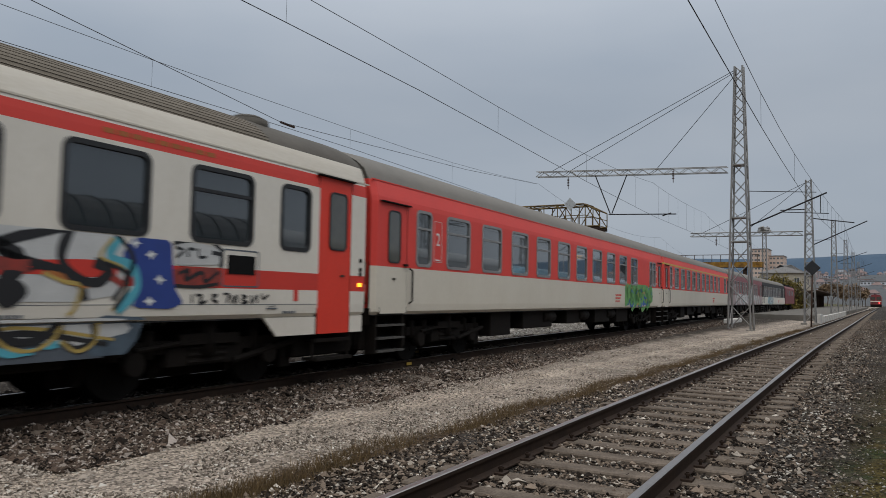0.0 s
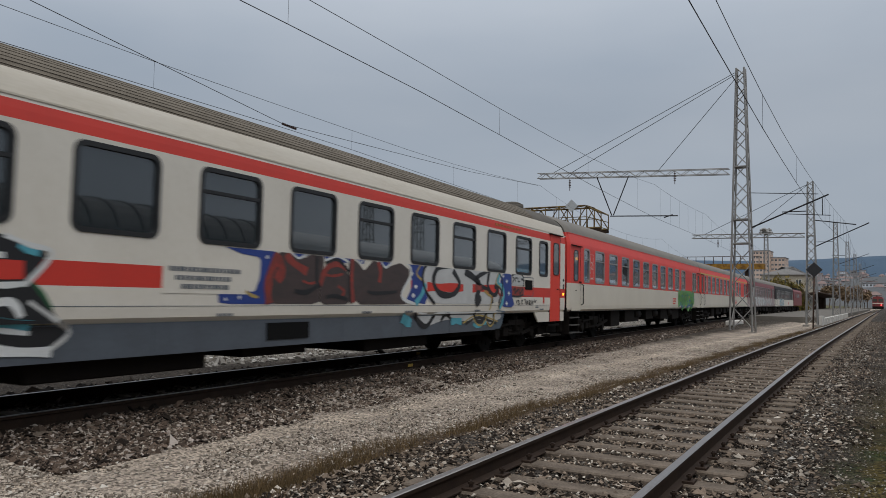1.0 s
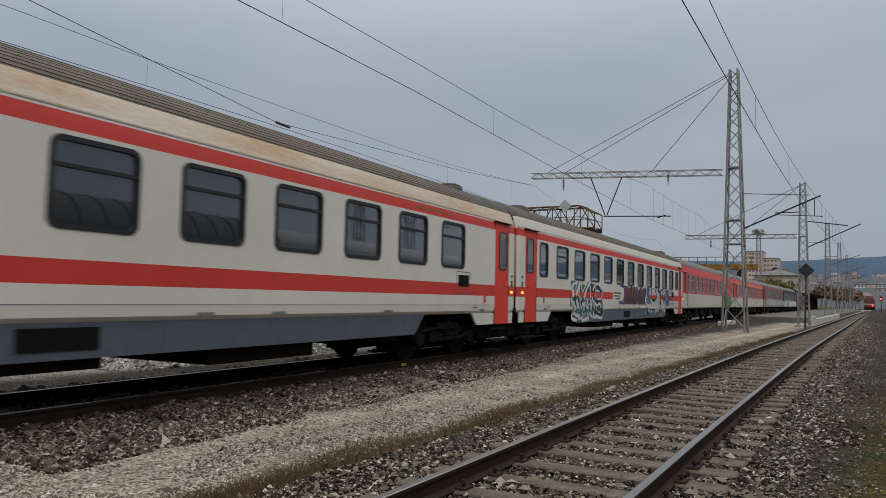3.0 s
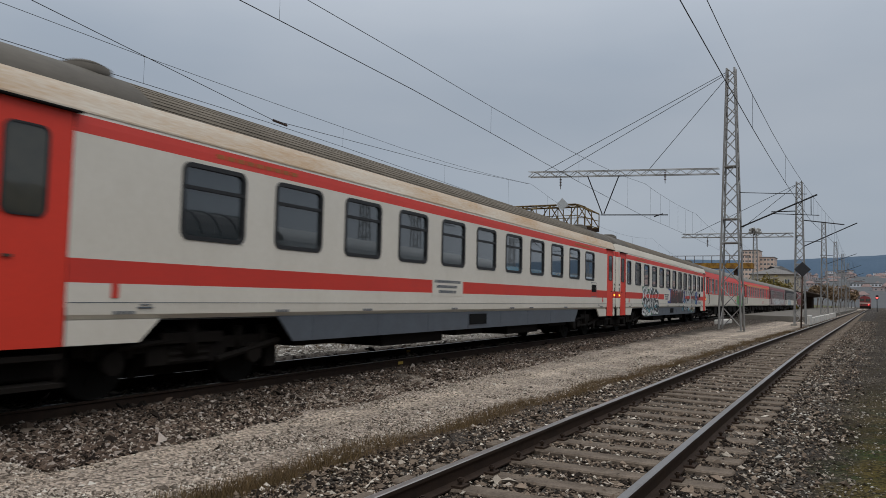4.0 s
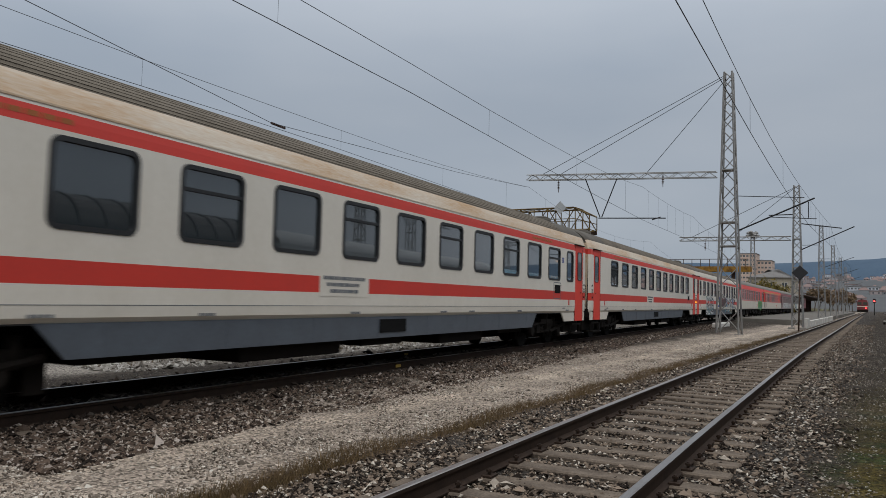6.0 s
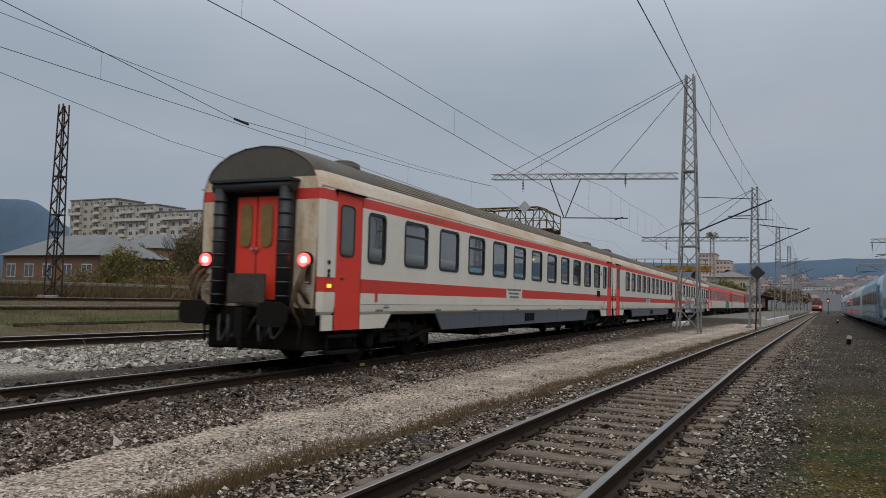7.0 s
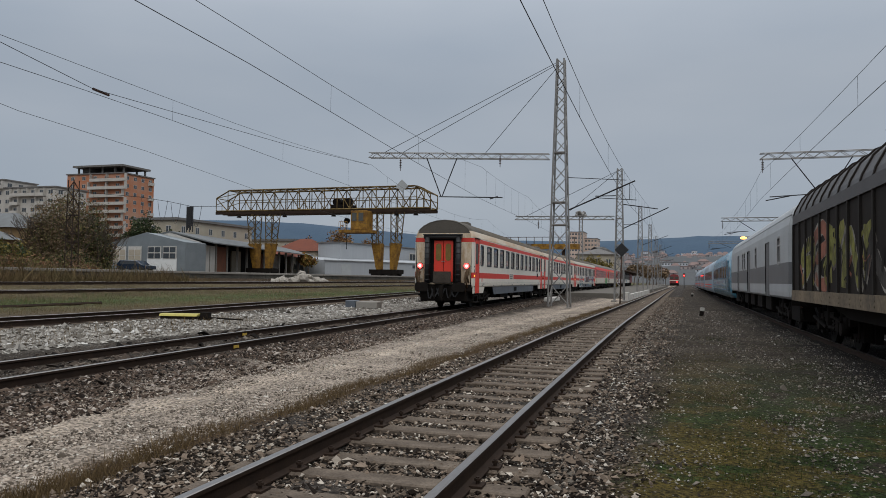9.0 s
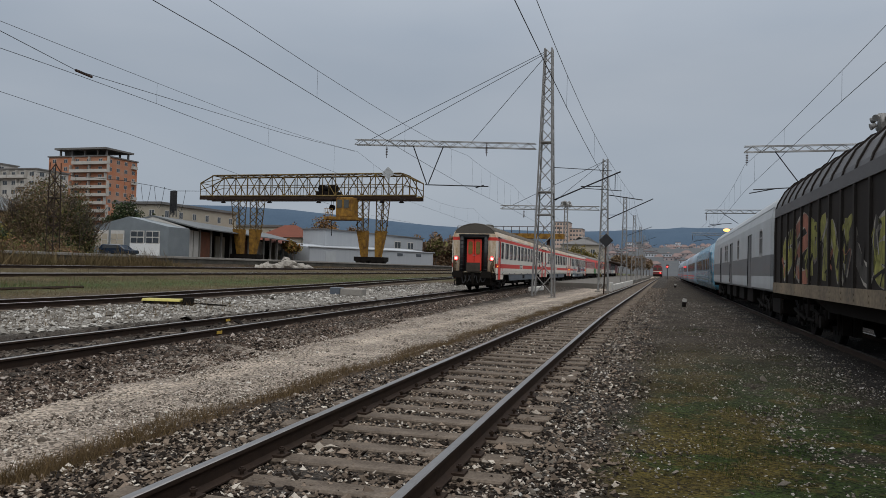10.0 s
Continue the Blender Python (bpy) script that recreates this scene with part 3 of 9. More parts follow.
def side_door(coach, y0, y1, zb, zt, material, label, glass_h=(1.98, 2.9), handle=False, shift=0.0, wide=0.42):
    w = y1 - y0
    off = shift if y0 > 0 else -shift  # the pane sits towards the coach end
    bm = bmesh.new()
    plate(bm, [(-w / 2, zb), (w / 2, zb), (w / 2, zt), (-w / 2, zt)], -0.04, -0.008)
    me = mesh_of("door", bm, material)
    bm = bmesh.new()
    gz = (glass_h[0] + glass_h[1]) / 2
    ring_plate(bm, [(u + off, v + gz) for u, v in rounded(w * wide + 0.05, glass_h[1] - glass_h[0] + 0.05, 0.1)], [(u + off, v + gz) for u, v in rounded(w * wide, glass_h[1] - glass_h[0], 0.08)], -0.01, 0.01)
    mf = mesh_of("door_window_seal", bm, M_rubber)
    bm = bmesh.new()
    plate(bm, [(u + off, v + gz) for u, v in rounded(w * wide + 0.01, glass_h[1] - glass_h[0], 0.08)], -0.007, -0.002)
    mg = mesh_of("door_pane", bm, M_doorglass)
    bm = bmesh.new()
    box(bm, -0.03, 0.06, -w / 2 - 0.07, w / 2 + 0.07, zt + 0.0, zt + 0.022)
    box(bm, -0.045, -0.004, -w / 2 - 0.012, -w / 2, zb, zt)
    box(bm, -0.045, -0.004, w / 2, w / 2 + 0.012, zb, zt)
    mr = mesh_of("door_frame", bm, M_gap)
    bm = bmesh.new()
    box(bm, -0.01, 0.012, off * 3 - 0.05, off * 3 + 0.05, 1.66, 1.69)
    mc = mesh_of("door_catch", bm, M_dullplate)
    mh = None
    if handle:
        bm = bmesh.new()
        hy = w / 2 + 0.13
        rod(bm, (0.06, hy, 1.25), (0.06, hy, 1.85), 0.018, 6)
        rod(bm, (0.06, hy, 1.25), (-0.01, hy - 0.03, 1.2), 0.018, 6)
        rod(bm, (0.06, hy, 1.85), (-0.01, hy - 0.03, 1.9), 0.018, 6)
        box(bm, 0.0, 0.05, w / 2 - 0.14, w / 2 - 0.02, 1.93, 1.97)
        mh = mesh_of("grab_handle", bm, M_bogie)
    for sd in (1, -1):
        d = part("door", me, None, coach, label)
        d.matrix_basis = Matrix.Translation((sd * 1.41, sd * (y0 + y1) / 2, 0)) @ Matrix.Rotation(0 if sd > 0 else math.pi, 4, "Z")
        for nm, mm in (("door_window_seal", mf), ("door_pane", mg), ("door_frame", mr), ("grab_handle", mh), ("door_catch", mc)):
            if mm:
                part(nm, mm, None, d)


M_doorglass = mat("dark_door_glass", (0.035, 0.04, 0.035), 0.06, 0, (0.07, 0.065, 0.05), 1.5, 5, coat=0.5)


def white_coach(label, small_windows, all_split, stripe_break=None, upper=None, tail=False, shift=0.0, back=0.0, lit=(1, 1)):
    coach = thing("passenger_coach", label, "railway coach", group="coaches of the passing train")
    wide = [(shift - 9.8 + 1.847 * k, shift - 8.67 + 1.847 * k) for k in range(11)]
    small = [(-L2 + 1.68, -L2 + 2.36), (L2 - 2.36 - back, L2 - 1.68 - back)] if small_windows else []
    doors = [(-L2 + 0.5, -L2 + 1.42), (L2 - 1.42 - back, L2 - 0.5 - back)]
    z0, z1 = 2.05, 3.0
    bands = [(1.0, 1.42, M_cream), (1.42, 1.69, M_stripe), (1.69, 3.09, M_cream), (3.09, 3.29, M_stripe), (3.29, 3.34, M_cream)]
    if stripe_break:
        bands.insert(0, (1.42, 1.69, M_cream, *stripe_break))
    coach_body(coach, bands, [(a, b, z0, z1) for a, b in wide + small] + [(a, b, 1.0, 3.29) for a, b in doors], M_roof, "cream body with two red stripes and grime", M_cream, roofcream=upper or M_rust)
    add_windows(coach, wide + small, z0, z1, [all_split or k % 2 == 0 for k in range(11)] + [False] * 2, M_rubber)
    for a, b in doors:
        side_door(coach, a, b, 0.72, 3.29, M_door, "bright red entrance door", (2.12, 3.04), False, 0.075, 0.5)
    # aprons between the bogies, end skirts beside the doors
    bm = bmesh.new()
    for sx in (-1, 1):
        v = [(-7.9, 1.0), (7.9, 1.0), (7.5, 0.6), (-7.5, 0.6)]
        sweep(bm, v, [((sx * 1.33, 0, 0), (0, 1, 0), (0, 0, 1)), ((sx * 1.36, 0, 0), (0, 1, 0), (0, 0, 1))])
        for k in range(8):
            box(bm, sx * 1.36, sx * 1.364, -7 + 2 * k - 0.01, -7 + 2 * k + 0.01, 0.62, 1.0)
    part_each("apron", bm, M_apron, coach, "dark grey side apron")
    bm = bmesh.new()
    for sx in (-1, 1):
        for sy in (-1, 1):
            bk = back if sy > 0 else 0.0
            v = [(sy * (L2 - 1.42 - bk), 1.0), (sy * (L2 - 2.75), 1.0), (sy * (L2 - 2.45), 0.72), (sy * (L2 - 1.42 - bk), 0.72)]
            sweep(bm, v, [((sx * 1.35, 0, 0), (0, 1, 0), (0, 0, 1)), ((sx * 1.39, 0, 0), (0, 1, 0), (0, 0, 1))])
            v = [(sy * (L2 - 0.5 - bk), 1.0), (sy * (L2 - 0.15), 1.0), (sy * (L2 - 0.15), 0.72), (sy * (L2 - 0.5 - bk), 0.72)]
            sweep(bm, v, [((sx * 1.35, 0, 0), (0, 1, 0), (0, 0, 1)), ((sx * 1.39, 0, 0), (0, 1, 0), (0, 0, 1))])
    part_each("end_skirt", bm, M_cream, coach)
    bm = bmesh.new()
    for sx in (-1, 1):
        for sy in (-1, 1):
            ya, yb = sorted((sy * (L2 - 1.45), sy * (L2 - 0.45)))
            box(bm, sx * 1.2 - 0.15, sx * 1.2 + 0.15, ya, yb, 0.58, 0.64)
            box(bm, sx * 1.28 - 0.15, sx * 1.28 + 0.13, ya, yb, 0.28, 0.33)
            rod(bm, (sx * 1.3, ya, 0.3), (sx * 1.3, ya, 0.64), 0.02)
            rod(bm, (sx * 1.3, yb, 0.3), (sx * 1.3, yb, 0.64), 0.02)
    part_each("door_step", bm, M_bogie, coach)
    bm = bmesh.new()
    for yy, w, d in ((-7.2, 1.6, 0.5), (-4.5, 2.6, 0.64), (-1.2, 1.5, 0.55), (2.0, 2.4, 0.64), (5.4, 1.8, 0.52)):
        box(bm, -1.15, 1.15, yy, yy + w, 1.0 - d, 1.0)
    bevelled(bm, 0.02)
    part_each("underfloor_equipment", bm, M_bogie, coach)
    # dark louvre and battery cover, small red markers, data panels
    bm = bmesh.new()
    for sd in (1, -1):
        for ya, yb, za, zb in ((-0.95, 0.05, 0.7, 0.95), (L2 - 3.55, L2 - 3.0, 1.62, 1.88)):
            a, b = sorted((sd * ya, sd * yb))
            box(bm, sd * 1.415 - 0.005 - (0.045 if zb < 1 else 0), sd * 1.415 + 0.006 - (0.045 if zb < 1 else 0), a, b, za, zb)
    part_each("louvre", bm, M_gap, coach, "black louvred panel")
    bm = bmesh.new()
    for sd in (1, -1):
        for yy in (-L2 + 2.05, L2 - 2.05):
            box(bm, sd * 1.414 - 0.004, sd * 1.414 + 0.005, sd * yy - 0.05, sd * yy + 0.05, 1.25, 1.45)
    part_each("hand_brake_sign", bm, M_stripe, coach)
    bm = bmesh.new()
    for sd in (1, -1) if tail else ():
        box(bm, sd * 1.411 - 0.003, sd * 1.411 + 0.004, sd * (L2 - 2.72) - 0.075, sd * (L2 - 2.72) + 0.075, 2.6, 2.78)
    part_each("class_plate", bm, G_blue, coach, "small blue plate beside the window")
    bm = bmesh.new()
    for sd in (1, -1):
        box(bm, sd * 1.409 - 0.003, sd * 1.409 + 0.003, -L2 + 1.45, L2 - 1.45 - back, 1.196, 1.204)
    part_each("sill_seam", bm, M_apron, coach)
    bm = bmesh.new()
    for sd in (1, -1):
        y = sd * (L2 - 3.28)
        ring_plate(bm, [(u + y, v + 1.7) for u, v in rounded(0.74, 0.52, 0.03, 1)], [(u + y, v + 1.7) for u, v in rounded(0.7, 0.48, 0.03, 1)], sd * 1.409, sd * 1.413)
    part_each("hatch_seam", bm, M_apron, coach)
    bm = bmesh.new()
    rs = random.Random(3)
    for sd in (1, -1):
        box(bm, sd * 1.413 - 0.003, sd * 1.413 + 0.003, sd * -2.2 - 0.75, sd * -2.2 + 0.75, 1.36, 1.75)
    part_each("data_panel", bm, M_cream, coach)
    bm = bmesh.new()
    for sd in (1, -1):
        for k in range(3):
            y = -2.85 + 0.1 * k
            while y < -1.65 - 0.12 * k:
                w = rs.choice((0.05, 0.06, 0.09, 0.045))
                a, b = sorted((sd * y, sd * (y + w)))
                box(bm, sd * 1.417 - 0.002, sd * 1.417 + 0.003, a, b, 1.64 - 0.11 * k, 1.7 - 0.11 * k)
                y += w + 0.022
        for yy in (-10.9, -8.0, -5.6, -2.0, 1.5, 3.0, 6.2, 10.6):
            a, b = sorted((sd * yy, sd * (yy + 0.32)))
            for q in range(4):
                box(bm, sd * 1.413 - 0.003, sd * 1.413 + 0.003, a + 0.08 * q, a + 0.08 * q + 0.05, 1.06, 1.10)
        for yy in (-L2 + 2.5, L2 - 2.6):
            box(bm, sd * 1.413 - 0.003, sd * 1.413 + 0.003, sd * yy - 0.12, sd * yy + 0.12, 1.13, 1.15)
            box(bm, sd * 1.413 - 0.003, sd * 1.413 + 0.003, sd * yy - 0.08, sd * yy + 0.08, 1.17, 1.18)
    tagged(part("lettering", bm, M_apron, coach, "small grey unreadable lettering bars"), kind="stuff")
    bm = bmesh.new()
    for sd in (1, -1):
        for yy in (-L2 + 3.6, L2 - 5.6):
            for q in range(9):
                a, b = sorted((sd * (yy + 0.2 * q), sd * (yy + 0.2 * q + 0.15)))
                box(bm, sd * coach_side_x(3.19) - 0.003, sd * coach_side_x(3.19) + 0.005, a, b, 3.165, 3.225)
    tagged(part("destination_lettering", bm, M_faded, coach, "faded orange lettering bars on the stripe"), kind="stuff")
    # lamps beside the doors, roof ventilators
    for e, on_ in zip((-1, 1), lit):
        yy = e * (L2 - 0.29)
        bm = bmesh.new()
        for sd in (1, -1):
            box(bm, sd * 1.415 - 0.01, sd * 1.415 + 0.012, sd * yy - 0.05, sd * yy + 0.05, 1.5, 1.565)
        part_each("door_lamp", bm, M_amber if on_ else M_bogie, coach, "lit amber lamp" if on_ else "unlit lamp")
    bm = bmesh.new()
    for sd in (1, -1):
        for yy in (-L2 + 0.27, L2 - 0.27):
            for zz in (1.72, 1.8, 1.96):
                rod(bm, (sd * 1.405, sd * yy, zz), (sd * 1.425, sd * yy, zz), 0.04, 8)
    part_each("door_button", bm, M_bogie, coach)
    for yy in (-L2 + 2.2, L2 - 2.2):
        bm = bmesh.new()
        rod(bm, (0.45, yy, 3.95), (0.45, yy, 4.12), 0.36, 14, 0, 0.34)
        rod(bm, (0.45, yy, 4.12), (0.45, yy, 4.19), 0.34, 14, 0, 0.2)
        part("roof_ventilator", bm, M_roofend, coach)
    for sg in (-1, 1):
        end_wall(coach, sg, M_endcream, M_stripe, (3.09, 3.29), 1.0 if tail and sg < 0 else 0.2)
        bogie(coach, sg * 9.4)
    return coach


M_endcream = mat("rust_streaked_end_paint", (0.66, 0.58, 0.46), 0.6, 0, (0.38, 0.24, 0.12), 2.0, 20, 0.05, 0.75, 0, (2.5, 1, 0.6))
M_faded = mat("faded_orange_lettering", (0.42, 0.13, 0.03), 0.6)


def red_coach(label, lower, upper, stripe=None, roof=None, windows=10, number="2"):
    coach = thing("passenger_coach", label, "railway coach", group="coaches of the passing train")
    wide = [(-L2 + 2.9 + 1.84 * k, -L2 + 2.9 + 1.84 * k + 1.13) for k in range(windows)]
    small = [(-L2 + 1.58, -L2 + 2.18), (L2 - 2.9, L2 - 2.32), (L2 - 2.2, L2 - 1.65)]
    doors = [(-L2 + 0.25, -L2 + 1.2), (L2 - 1.2, L2 - 0.25)]
    z0, z1 = 1.98, 3.06
    bands = [(1.0, 1.9, lower), (1.9, 3.2 if stripe else 3.5, upper)]
    if stripe:
        bands = [(1.0, 1.9, lower), (1.9, 3.13, upper), (3.13, 3.22, stripe), (3.22, 3.5, upper)]
    coach_body(coach, bands, [(a, b, z0, z1) for a, b in wide + small] + [(a, b, 1.0, 3.1) for a, b in doors], roof or M_greyroof, "two-tone painted body", upper, gutter=3.5)
    add_windows(coach, wide + small, z0, z1, [True] * windows + [True, True, True], M_alu)
    bm = bmesh.new()
    for sd in (1, -1):
        for yy in (-L2 + 2.3, L2 - 1.6):
            a = sd * (yy + 0.18)
            ring_plate(bm, [(u + a, v + 2.5) for u, v in rounded(0.34, 0.86, 0.02, 1)], [(u + a, v + 2.5) for u, v in rounded(0.326, 0.846, 0.02, 1)], sd * 1.41, sd * 1.416)
            box(bm, sd * 1.41, sd * 1.416, a - 0.1, a + 0.1, 2.1, 2.13)
    part_each("class_sign_frame", bm, M_white, coach)
    for sd in (1, -1):
        for yy in (-L2 + 2.48, L2 - 1.42):
            cu = bpy.data.curves.new("class_number", "FONT")
            cu.body, cu.size, cu.extrude, cu.align_x = number, 0.38, 0.002, "CENTER"
            cu.materials.append(M_white)
            o = new("class_number", cu)
            o.parent = coach
            o.matrix_basis = Matrix.Translation((sd * 1.415, sd * yy, 2.42)) @ Matrix(((0, 0, sd, 0), (sd, 0, 0, 0), (0, 1, 0, 0), (0, 0, 0, 1)))
    for a, b in doors:
        side_door(coach, a, b, 1.02, 3.1, upper, "painted entrance door with a grab handle", (2.0, 2.95), True)
    bm = bmesh.new()
    for sd in (1, -1):
        for a, b in doors:
            p, q = sorted((sd * a, sd * b))
            box(bm, sd * 1.41 - 0.012, sd * 1.41 - 0.004, p, q, 1.02, 1.9)
    part_each("door_lower_panel", bm, lower, coach)
    bm = bmesh.new()
    for sx in (-1, 1):
        for a, b in doors:
            for k in range(3):
                box(bm, sx * 1.27 - 0.14, sx * 1.27 + 0.12, a, b, 0.3 + 0.24 * k, 0.335 + 0.24 * k)
    part_each("door_step", bm, M_dullstep, coach, "worn steel steps below the door")
    # black sheets added for the dark space behind and beside the steps
    bm = bmesh.new()
    for sx in (-1, 1):
        for a, b in doors:
            box(bm, sx * 1.1 - 0.02, sx * 1.1 + 0.02, a, b, 0.25, 1.0)
            for yy in (a, b):
                box(bm, sx * 1.24 - 0.13, sx * 1.24 + 0.1, yy - 0.02, yy + 0.02, 0.28, 1.0)
    part_each("step_dark_backing", bm, M_bogie, coach)
    bm = bmesh.new()
    for yy, w, d in ((-7.2, 1.3, 0.62), (-5.0, 2.4, 0.5), (-1.2, 1.5, 0.45), (2.0, 2.0, 0.5), (5.0, 1.8, 0.55)):
        box(bm, -1.2, 1.2, yy, yy + w, 1.0 - d, 1.0)
    bevelled(bm, 0.02)
    for k in range(3):
        rod(bm, (1.1, -3.4 + 3.5 * k, 0.8), (1.1, -2.4 + 3.5 * k, 0.8), 0.18, 10)
    part_each("underfloor_equipment", bm, M_bogie, coach)
    bm = bmesh.new()
    for sd in (1, -1):
        for k in range(3):
            for q in range(9 - k):
                a = sd * (4.1 + 0.1 * q)
                box(bm, sd * 1.412 - 0.003, sd * 1.412 + 0.003, a - 0.03, a + 0.03, 1.48 - 0.12 * k, 1.55 - 0.12 * k)
    tagged(part("lettering", bm, M_stripe, coach, "small red unreadable lettering bars"), kind="stuff")
    for sg in (-1, 1):
        end_wall(coach, sg, upper, upper, (3.09, 3.29))
        bogie(coach, sg * 9.4)
    return coach


M_alu = mat("dull_aluminium_frame", (0.35, 0.34, 0.33), 0.45, 0.5)
M_yellow = mat("yellow_class_stripe", (0.55, 0.36, 0.06), 0.5)
M_greycoach = mat("bleached_grey_red_paint", (0.30, 0.16, 0.15), 0.6, 0, (0.36, 0.33, 0.32), 0.5, 10, 0.03)

coach_a = white_coach("cream passenger coach with red stripes and large graffiti", True, False, (-2.4, 3.3), M_upper, shift=0.06, back=0.07)
coach_w = white_coach("cream passenger coach with red stripes, clean sides", False, True, shift=-0.12, lit=(0, 1))
coach_last = white_coach("last cream passenger coach with red stripes, rust-stained roof and tail lamps", True, False, tail=True, shift=0.12, back=-0.08, lit=(1, 0))
coach_b = red_coach("red over cream passenger coach with grey roof and green graffiti", M_lowcream, M_red)
coach_c = red_coach("red over cream passenger coach with a yellow stripe", M_lowcream, M_red, M_yellow, number="1")
coach_d = red_coach("faded red and grey passenger coach with scrawled sides", M_greycoach, M_darkred)
coach_e = red_coach("dark passenger coach with pale lower side", M_cream, M_inside)

# tail lamps of the last coach, glowing
for sx in (-1, 1):
    bm = bmesh.new()
    rod(bm, (sx * 1.12, -L2 - 0.02, 1.98), (sx * 1.12, -L2 - 0.09, 1.98), 0.15, 20)
    part("tail_lamp_rim", bm, M_bogie, coach_last)
    bm = bmesh.new()
    rod(bm, (sx * 1.12, -L2 - 0.08, 1.98), (sx * 1.12, -L2 - 0.105, 1.98), 0.125, 20)
    part("tail_lamp", bm, M_tail, coach_last, "glowing red tail lamp")
    bm = bmesh.new()
    rod(bm, (sx * 1.12, -L2 - 0.10, 1.98), (sx * 1.12, -L2 - 0.115, 1.98), 0.06, 16)
    part("lamp_core", bm, M_tailcore, coach_last)


def locomotive():
    loco = thing("electric_locomotive", "dark red electric locomotive at the head of the train", "locomotive", group="coaches of the passing train")
    bm = bmesh.new()
    sweep(bm, [(-1.45, 1.1), (1.45, 1.1), (1.45, 3.3), (1.25, 3.6), (-1.25, 3.6), (-1.45, 3.3)], [((0, y, z), (s, 0, 0), (0, 0, 1)) for y, s, z in ((-7.8, 0.95, 0), (-7.3, 1, 0), (7.3, 1, 0), (7.8, 0.95, 0))])
    part("body", bm, M_darkred, loco)
    bm = bmesh.new()
    box(bm, -1.2, 1.2, -6.5, 6.5, 3.6, 3.8)
    for k in range(5):
        box(bm, -0.9, 0.9, -5 + 2.2 * k, -4 + 2.2 * k, 3.8, 4.0)
    part("roof_equipment", bm, M_bogie, loco)
    bm = bmesh.new()
    for sx in (-1, 1):
        for k in range(4):
            box(bm, sx * 1.45 - 0.01, sx * 1.45 + 0.01, -5 + 2.7 * k, -3.9 + 2.7 * k, 2.3, 3.0)
    part_each("side_window", bm, M_doorglass, loco)
    bm = bmesh.new()
    rod(bm, (0, 4.5, 3.9), (0, 5.9, 4.7), 0.03)
    rod(bm, (0, 5.9, 4.7), (0, 4.6, 5.6), 0.03)
    rod(bm, (-0.8, 4.6, 5.6), (0.8, 4.6, 5.6), 0.03)
    part("pantograph", bm, M_bogie, loco)
    for y in (-4.2, 4.2):
        bogie(loco, y)
    return loco


loco_head = locomotive()

# ---------------------------------------------------------------- graffiti on the coaches
def gx(z, side=1.41):
    return 1.4145 if z > 1.0 else 1.3655


def ribbon(bm, pts, width, lift, mi=0, side=None, low=0.62, high=2.0):
    """A flat painted stroke on the coach side through (y, z) points."""
    P = [Vector(p) for p in pts]
    dense = []
    for k in range(len(P) - 1):
        a, b, c, d = P[max(k - 1, 0)], P[k], P[k + 1], P[min(k + 2, len(P) - 1)]
        for q in range(5):
            t = q / 5
            dense.append(0.5 * ((2 * b) + (c - a) * t + (2 * a - 5 * b + 4 * c - d) * t * t + (3 * b - a - 3 * c + d) * t ** 3))
    dense.append(P[-1])
    prev = None
    for k, p in enumerate(dense):
        d = (dense[min(k + 1, len(dense) - 1)] - dense[max(k - 1, 0)])
        d = d.normalized() if d.length > 1e-6 else Vector((1, 0))
        nrm = Vector((-d.y, d.x)) * width / 2 * (0.88 + 0.12 * math.sin(k * 0.9 + width * 40))
        row = []
        for s in (p + nrm, p - nrm):
            z = min(max(s.y, low), high)
            row.append(bm.verts.new((gx(z) + lift if side is None else side - lift, s.x, z)))
        if prev:
            bm.faces.new((prev[0], prev[1], row[1], row[0])).material_index = mi
        prev = row


def blob(bm, y0, y1, z0, z1, lift, rs, mi=0, wobble=0.12):
    """A filled field with a wavy edge."""
    n = 26
    top, bot = [], []
    for k in range(n + 1):
        y = y0 + (y1 - y0) * k / n
        e = min(1, 4 * min(k, n - k) / n + 0.35)
        zc, hh = (z0 + z1) / 2, (z1 - z0) / 2 * e
        top.append((y, min(zc + hh + rs.uniform(-wobble, wobble * 0.4), 1.98)))
        bot.append((y, max(zc - hh + rs.uniform(-wobble * 0.4, wobble), 0.62)))
    cut = 1.03
    for k in range(n):
        for lo, hi in ((0.6, cut), (cut, 2.0)):
            q = [(bot[k][0], max(bot[k][1], lo)), (bot[k + 1][0], max(bot[k + 1][1], lo)), (top[k + 1][0], min(top[k + 1][1], hi)), (top[k][0], min(top[k][1], hi))]
            if q[3][1] - q[0][1] > 0.01 and q[2][1] - q[1][1] > 0.01:
                bm.faces.new([bm.verts.new((gx((lo + hi) / 2) + lift, y, z)) for y, z in q]).material_index = mi


